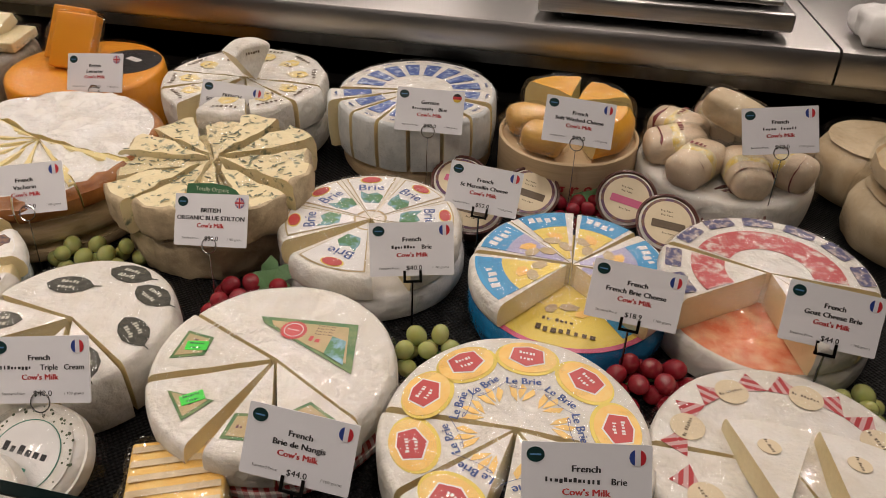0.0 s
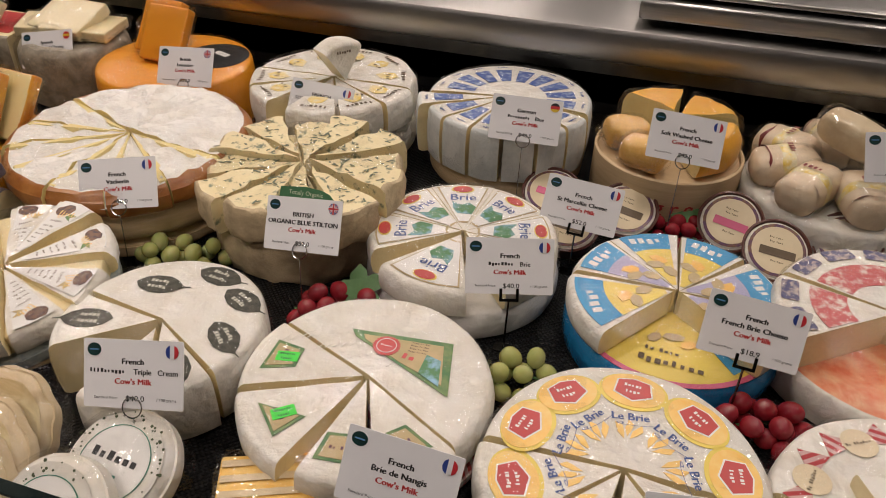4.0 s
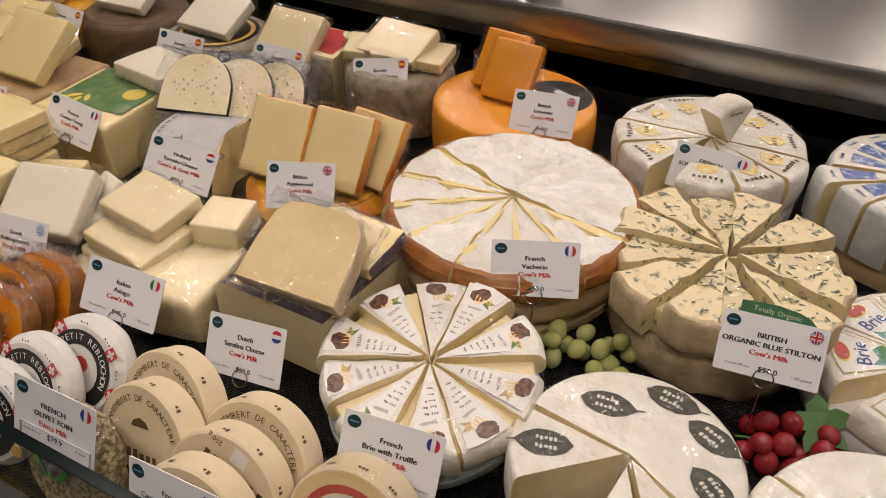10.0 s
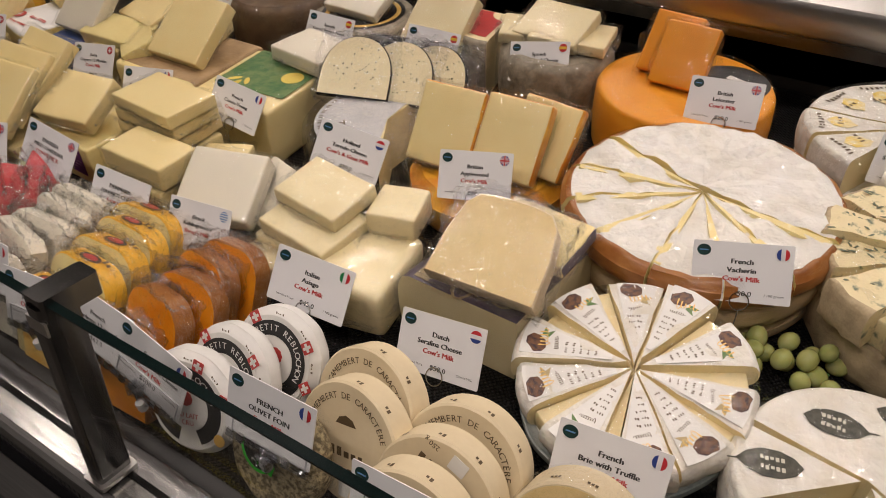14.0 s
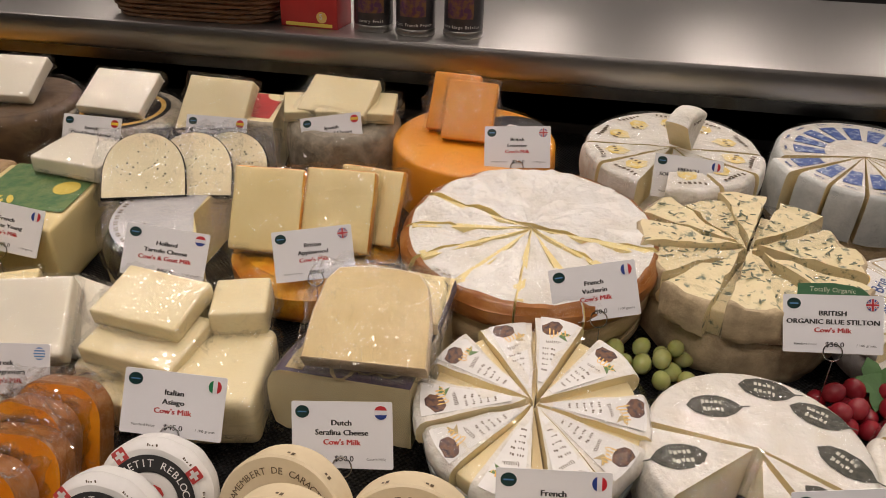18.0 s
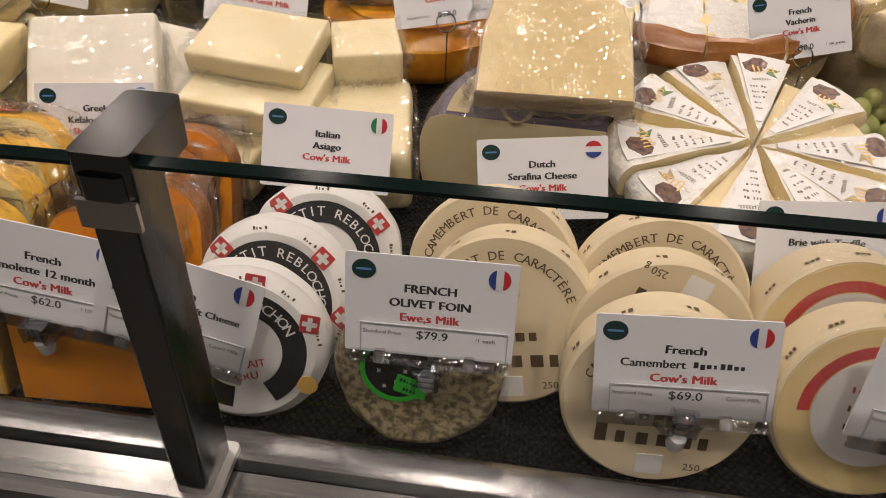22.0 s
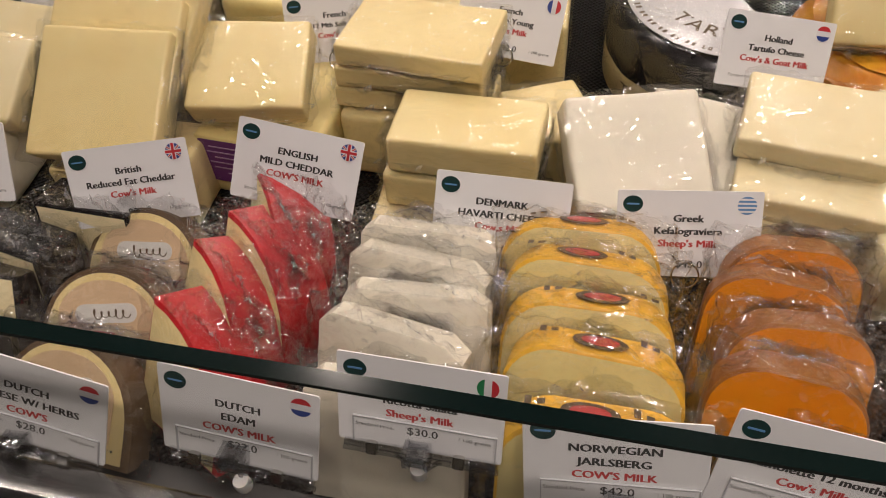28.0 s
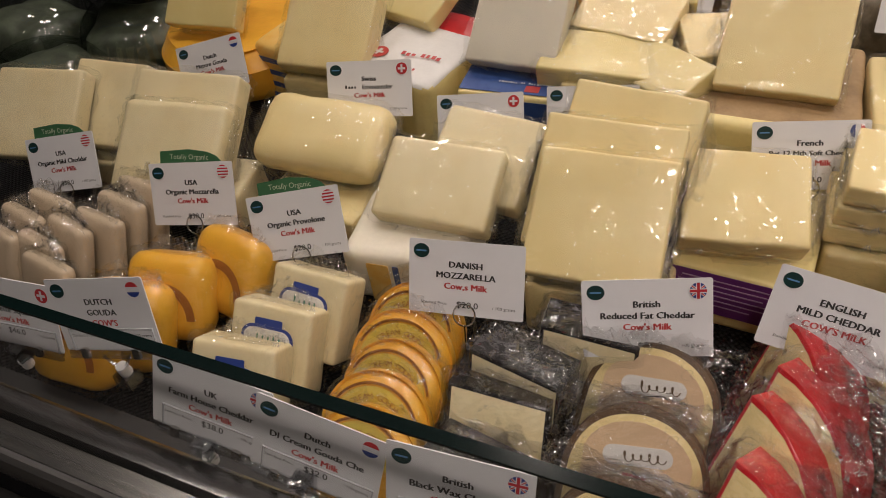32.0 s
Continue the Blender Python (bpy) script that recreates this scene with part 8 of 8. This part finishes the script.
def tin(x, y, words, seed):
    ob = thing("fruit_tin", pose(x, y, LT, 0, 0, seed * 3), "dark printed tin of dried fruit standing on the shelf", "tin", "tins on the shelf")
    v, f, i = lathe([(0, 0), (0.034, 0), (0.036, 0.003), (0.036, 0.010), (0.0345, 0.012)], 32)
    part("base_rim", mesh_of("base_rim", v, f, STEEL), ob)
    v, f, i = lathe([(0.0345, 0.012), (0.035, 0.014), (0.035, 0.085), (0.0345, 0.087)], 32)
    part("label", mesh_of("label", v, f, TIN_DARK), ob)
    v, f, i = lathe([(0.0345, 0.087), (0.036, 0.089), (0.036, 0.094), (0.033, 0.094), (0, 0.091)], 32)
    part("lid", mesh_of("lid", v, f, STEEL), ob)
    step = 10.5
    for k, ch in enumerate(words):
        if ch != " ":
            a = -90 + (k - (len(words) - 1) / 2) * step * 0.62
            part("lettering", letters(ch, 0.0075, WHITEPAPER, 0.01), ob, pose(0.0354 * math.cos(radians(a)), 0.0354 * math.sin(radians(a)), 0.020, 90, 0, a + 90))
    part("fruit_picture", mesh_of("fruit_picture", *[q for q in lathe([(0.0353, 0.034), (0.0355, 0.036), (0.0355, 0.066), (0.0353, 0.068)], 32, -130, -50)[:2]], PLUM), ob)
    return ob


tin(-1.005, 1.305, "Giant French Prunes", 1)
tin(-0.920, 1.315, "Extra Large Raisins", -1)
tin(-1.085, 1.315, "Luxury Fruit", 2)
box = thing("red_carton", pose(-1.195, 1.32, LT, 0, 0, -4), "red printed carton standing on the shelf", "carton")
part("carton", mesh_of("carton", *rounded_box(0.11, 0.07, 0.12, 0.002, 7), TIN_RED), box)
decal(box, disc_outline(0.010, 20), 0, AMBER, pose(0.025, -0.0352, 0.02, 90, 0, 0), "round_badge")
printed_no = part("lettering", letters("5", 0.014, WHITEPAPER, 0.02), box, pose(0.024, -0.0362, 0.021, 90, 0, 0))
decal(box, round_rect(0.09, 0.006, 0.001), 0, YELLOWPRINT, pose(0, -0.0352, 0.006, 90, 0, 0), "gold_line")
bk = thing("wicker_basket", pose(-1.43, 1.36, LT), "brown wicker basket lined with red gingham cloth", "basket")
for k in range(6):
    pts = [(0.15 * math.copysign(abs(math.cos(a)) ** 0.5, math.cos(a)) * (1 + 0.03 * k), 0.09 * math.copysign(abs(math.sin(a)) ** 0.5, math.sin(a)) * (1 + 0.03 * k), 0.005 + 0.009 * k + 0.001 * math.sin(12 * a + k * 3.1)) for a in [2 * math.pi * j / 48 for j in range(49)]]
    part("cane", mesh_of("cane", *tube(pts, 0.0048, 6), WICKER), bk)
v, f = rounded_box(0.33, 0.20, 0.03, 0.012, 10, 0.006, 25, 3)
part("gingham_lining", mesh_of("gingham_lining", v, f, GINGHAM), bk, pose(0, 0, 0.048))
v, f = rounded_box(0.24, 0.14, 0.05, 0.02, 8, 0.012, 20, 5)
part("contents", mesh_of("contents", v, f, WASHED), bk, pose(0, 0, 0.062))

sc = thing("weighing_scale", pose(0.07, 1.40, LT), "low steel weighing scale on the shelf", "scale")
part("body", mesh_of("body", *rounded_box(0.40, 0.26, 0.03, 0.006, 8), WHITEMETAL), sc, pose(0, 0, 0.012))
part("platter", mesh_of("platter", *rounded_box(0.36, 0.22, 0.008, 0.003, 8), STEEL), sc, pose(0.0, 0, 0.048))
for sx in (-0.15, 0.15):
    for sy in (-0.09, 0.09):
        v, f, i = lathe([(0, 0), (0.012, 0), (0.014, 0.012), (0, 0.012)], 16)
        part("foot", mesh_of("foot", v, f, BLACK), sc, pose(sx, sy, 0))
    v, f, i = lathe([(0.02, 0.042), (0.02, 0.048), (0, 0.048)], 16)
    part("support", mesh_of("support", v, f, STEEL), sc, pose(sx, 0, 0))
bag = thing("plastic_bag_roll", pose(0.42, 1.33, LT), "crumpled white plastic sheet on the shelf", "plastic bag")
v, f = rounded_box(0.10, 0.12, 0.05, 0.02, 12, 0.012, 30, 7)
part("sheet", mesh_of("sheet", v, f, WHITEPAPER), bag)

# ---- the next bay, past the shelf's joint ----
for k, (dx, dy, dz, r, h) in enumerate(((0.44, 1.02, 0.0, 0.095, 0.085), (0.45, 1.02, 0.086, 0.09, 0.05), (0.40, 1.16, 0.0, 0.08, 0.09), (0.58, 1.05, 0.0, 0.085, 0.08))):
    disc_face(rest(dx, dy, k * 40, dz), r, h, WASHED, WASHED, "pale washed-rind cheese wheel in film", name="washed_cheese", seed=170 + k, wrap=BAG, soft=0.02, rim=0.04)
for k in range(4):
    cheese_block(rest(0.43 + 0.05 * (k % 2), 0.98 + 0.06 * (k // 2), 30 * k, 0.137), 0.06, 0.05, 0.04, WASHED, "small pale cheese in film", seed=175 + k, r=0.016, amount=0.004)

# ---- ribbed clear domes at the far end ----
RIBBED = film_material("ribbed_clear_plastic", 3.0, 14, (0.82, 0.85, 0.83), 0.08, 0.2)
GREENISH = material("pale_green_olives", (0.15, 0.17, 0.12), 0.4, second=(0.09, 0.10, 0.075), scale=45, amount=0.7, coat=0.4)
TAPE = material("blue_tape", (0.02, 0.16, 0.50), 0.35, second=(0.02, 0.13, 0.44), scale=30)


def dome(x, y, z, r, h, seed):
    ob = thing("ribbed_tub", pose(x, y, z, 8, 4, seed * 30), "clear ribbed plastic tub of green food", "tub", "clear tubs at the counter's end")
    prof = [(r * 0.92, 0), (r, h * 0.05), (r * 0.98, h * 0.4), (r * 0.9, h * 0.7), (r * 0.72, h * 0.9), (r * 0.4, h), (0, h)]
    n = 72
    v, f, i = lathe(prof, n)
    top = len(prof)
    v = [(p[0] * (1 + 0.02 * math.cos(math.pi * (k // top))), p[1] * (1 + 0.02 * math.cos(math.pi * (k // top))), p[2]) for k, p in enumerate(v)]
    part("shell", mesh_of("shell", v, f, RIBBED), ob)
    v, f = rounded_box(r * 1.6, r * 1.6, h * 0.75, r * 0.35, 10, r * 0.08, 30, seed)
    part("contents", mesh_of("contents", v, f, GREENISH), ob)
    v, f, i = lathe([(r * 1.0, -0.004), (r * 1.04, 0.0), (r * 1.0, 0.006)], 48)
    part("rim", mesh_of("rim", v, f, CLEAR), ob)
    return ob


for k, (dx, dy, r, h, lift) in enumerate(((-2.46, 0.80, 0.085, 0.09, 0.0), (-2.50, 0.66, 0.085, 0.085, 0.0), (-2.62, 0.76, 0.09, 0.10, 0.0), (-2.40, 0.95, 0.085, 0.10, 0.0), (-2.56, 0.92, 0.09, 0.11, 0.04), (-2.60, 0.60, 0.08, 0.08, 0.0), (-2.48, 0.82, 0.08, 0.08, 0.10))):
    dome(dx, dy, deck(dy) + lift, r, h, k + 1)
ob = thing("blue_tape_strip", pose(-2.47, 0.73, 1.085, 10, 12, 22), "strip of bright blue tape across the tubs", "tape")
part("strip", mesh_of("strip", *rounded_box(0.26, 0.006, 0.002, 0.0008, 7), TAPE), ob)

# ---- printed panel below the counter ----
sg = thing("barrier_tape", pose(-1.20, 0.150, 0.842, 0, -19.7, 0), "black barrier tape with white stencil warning words and a yellow end", "tape")
TAPEBLACK = material("shiny_black_tape", (0.010, 0.010, 0.012), 0.25, second=(0.02, 0.02, 0.022), scale=40, coat=0.8, crumple=0.8)
v, f = rounded_box(0.86, 0.040, 0.002, 0.0009, 24, 0.0012, 30, 4)
part("strip", mesh_of("strip", v, f, TAPEBLACK), sg, pose(-0.24, -0.0230, 0, 58, 0, 0))
for text, tx, tz, sl in (("ED:", -0.235, 0.0, 0), ("KEEP", -0.165, 0.001, 0), ("OUT!", -0.078, -0.003, 0), ("UNLIMITED:", 0.055, 0.0, -3), ("KEE", 0.165, 0.0, 0)):
    part("lettering", letters(text, 0.030, F_WHITE, 0.05), sg, pose(tx * 0.8 + 0.015, -0.0292, tz + 0.0045, 58, sl, 0))
v, f = rounded_box(0.13, 0.022, 0.002, 0.0009, 12, 0.0012, 40, 6)
part("yellow_end", mesh_of("yellow_end", v, f, material("yellow_tape", (0.70, 0.58, 0.02), 0.3, second=(0.6, 0.5, 0.02), scale=30, coat=0.6)), sg, pose(0.195, -0.0290, -0.012, 58, 26, 0))
sh = thing("black_plastic_sheet", pose(-1.25, 0.150, 0.645), "crumpled glossy black plastic sheet over the front panel", "plastic sheet")
v, f = rounded_box(1.5, 0.23, 0.006, 0.002, 40, 0.0035, 22, 9)
part("sheet", mesh_of("sheet", v, f, TAPEBLACK), sh, pose(0, -0.001, 0.115, 90, 0, 0))
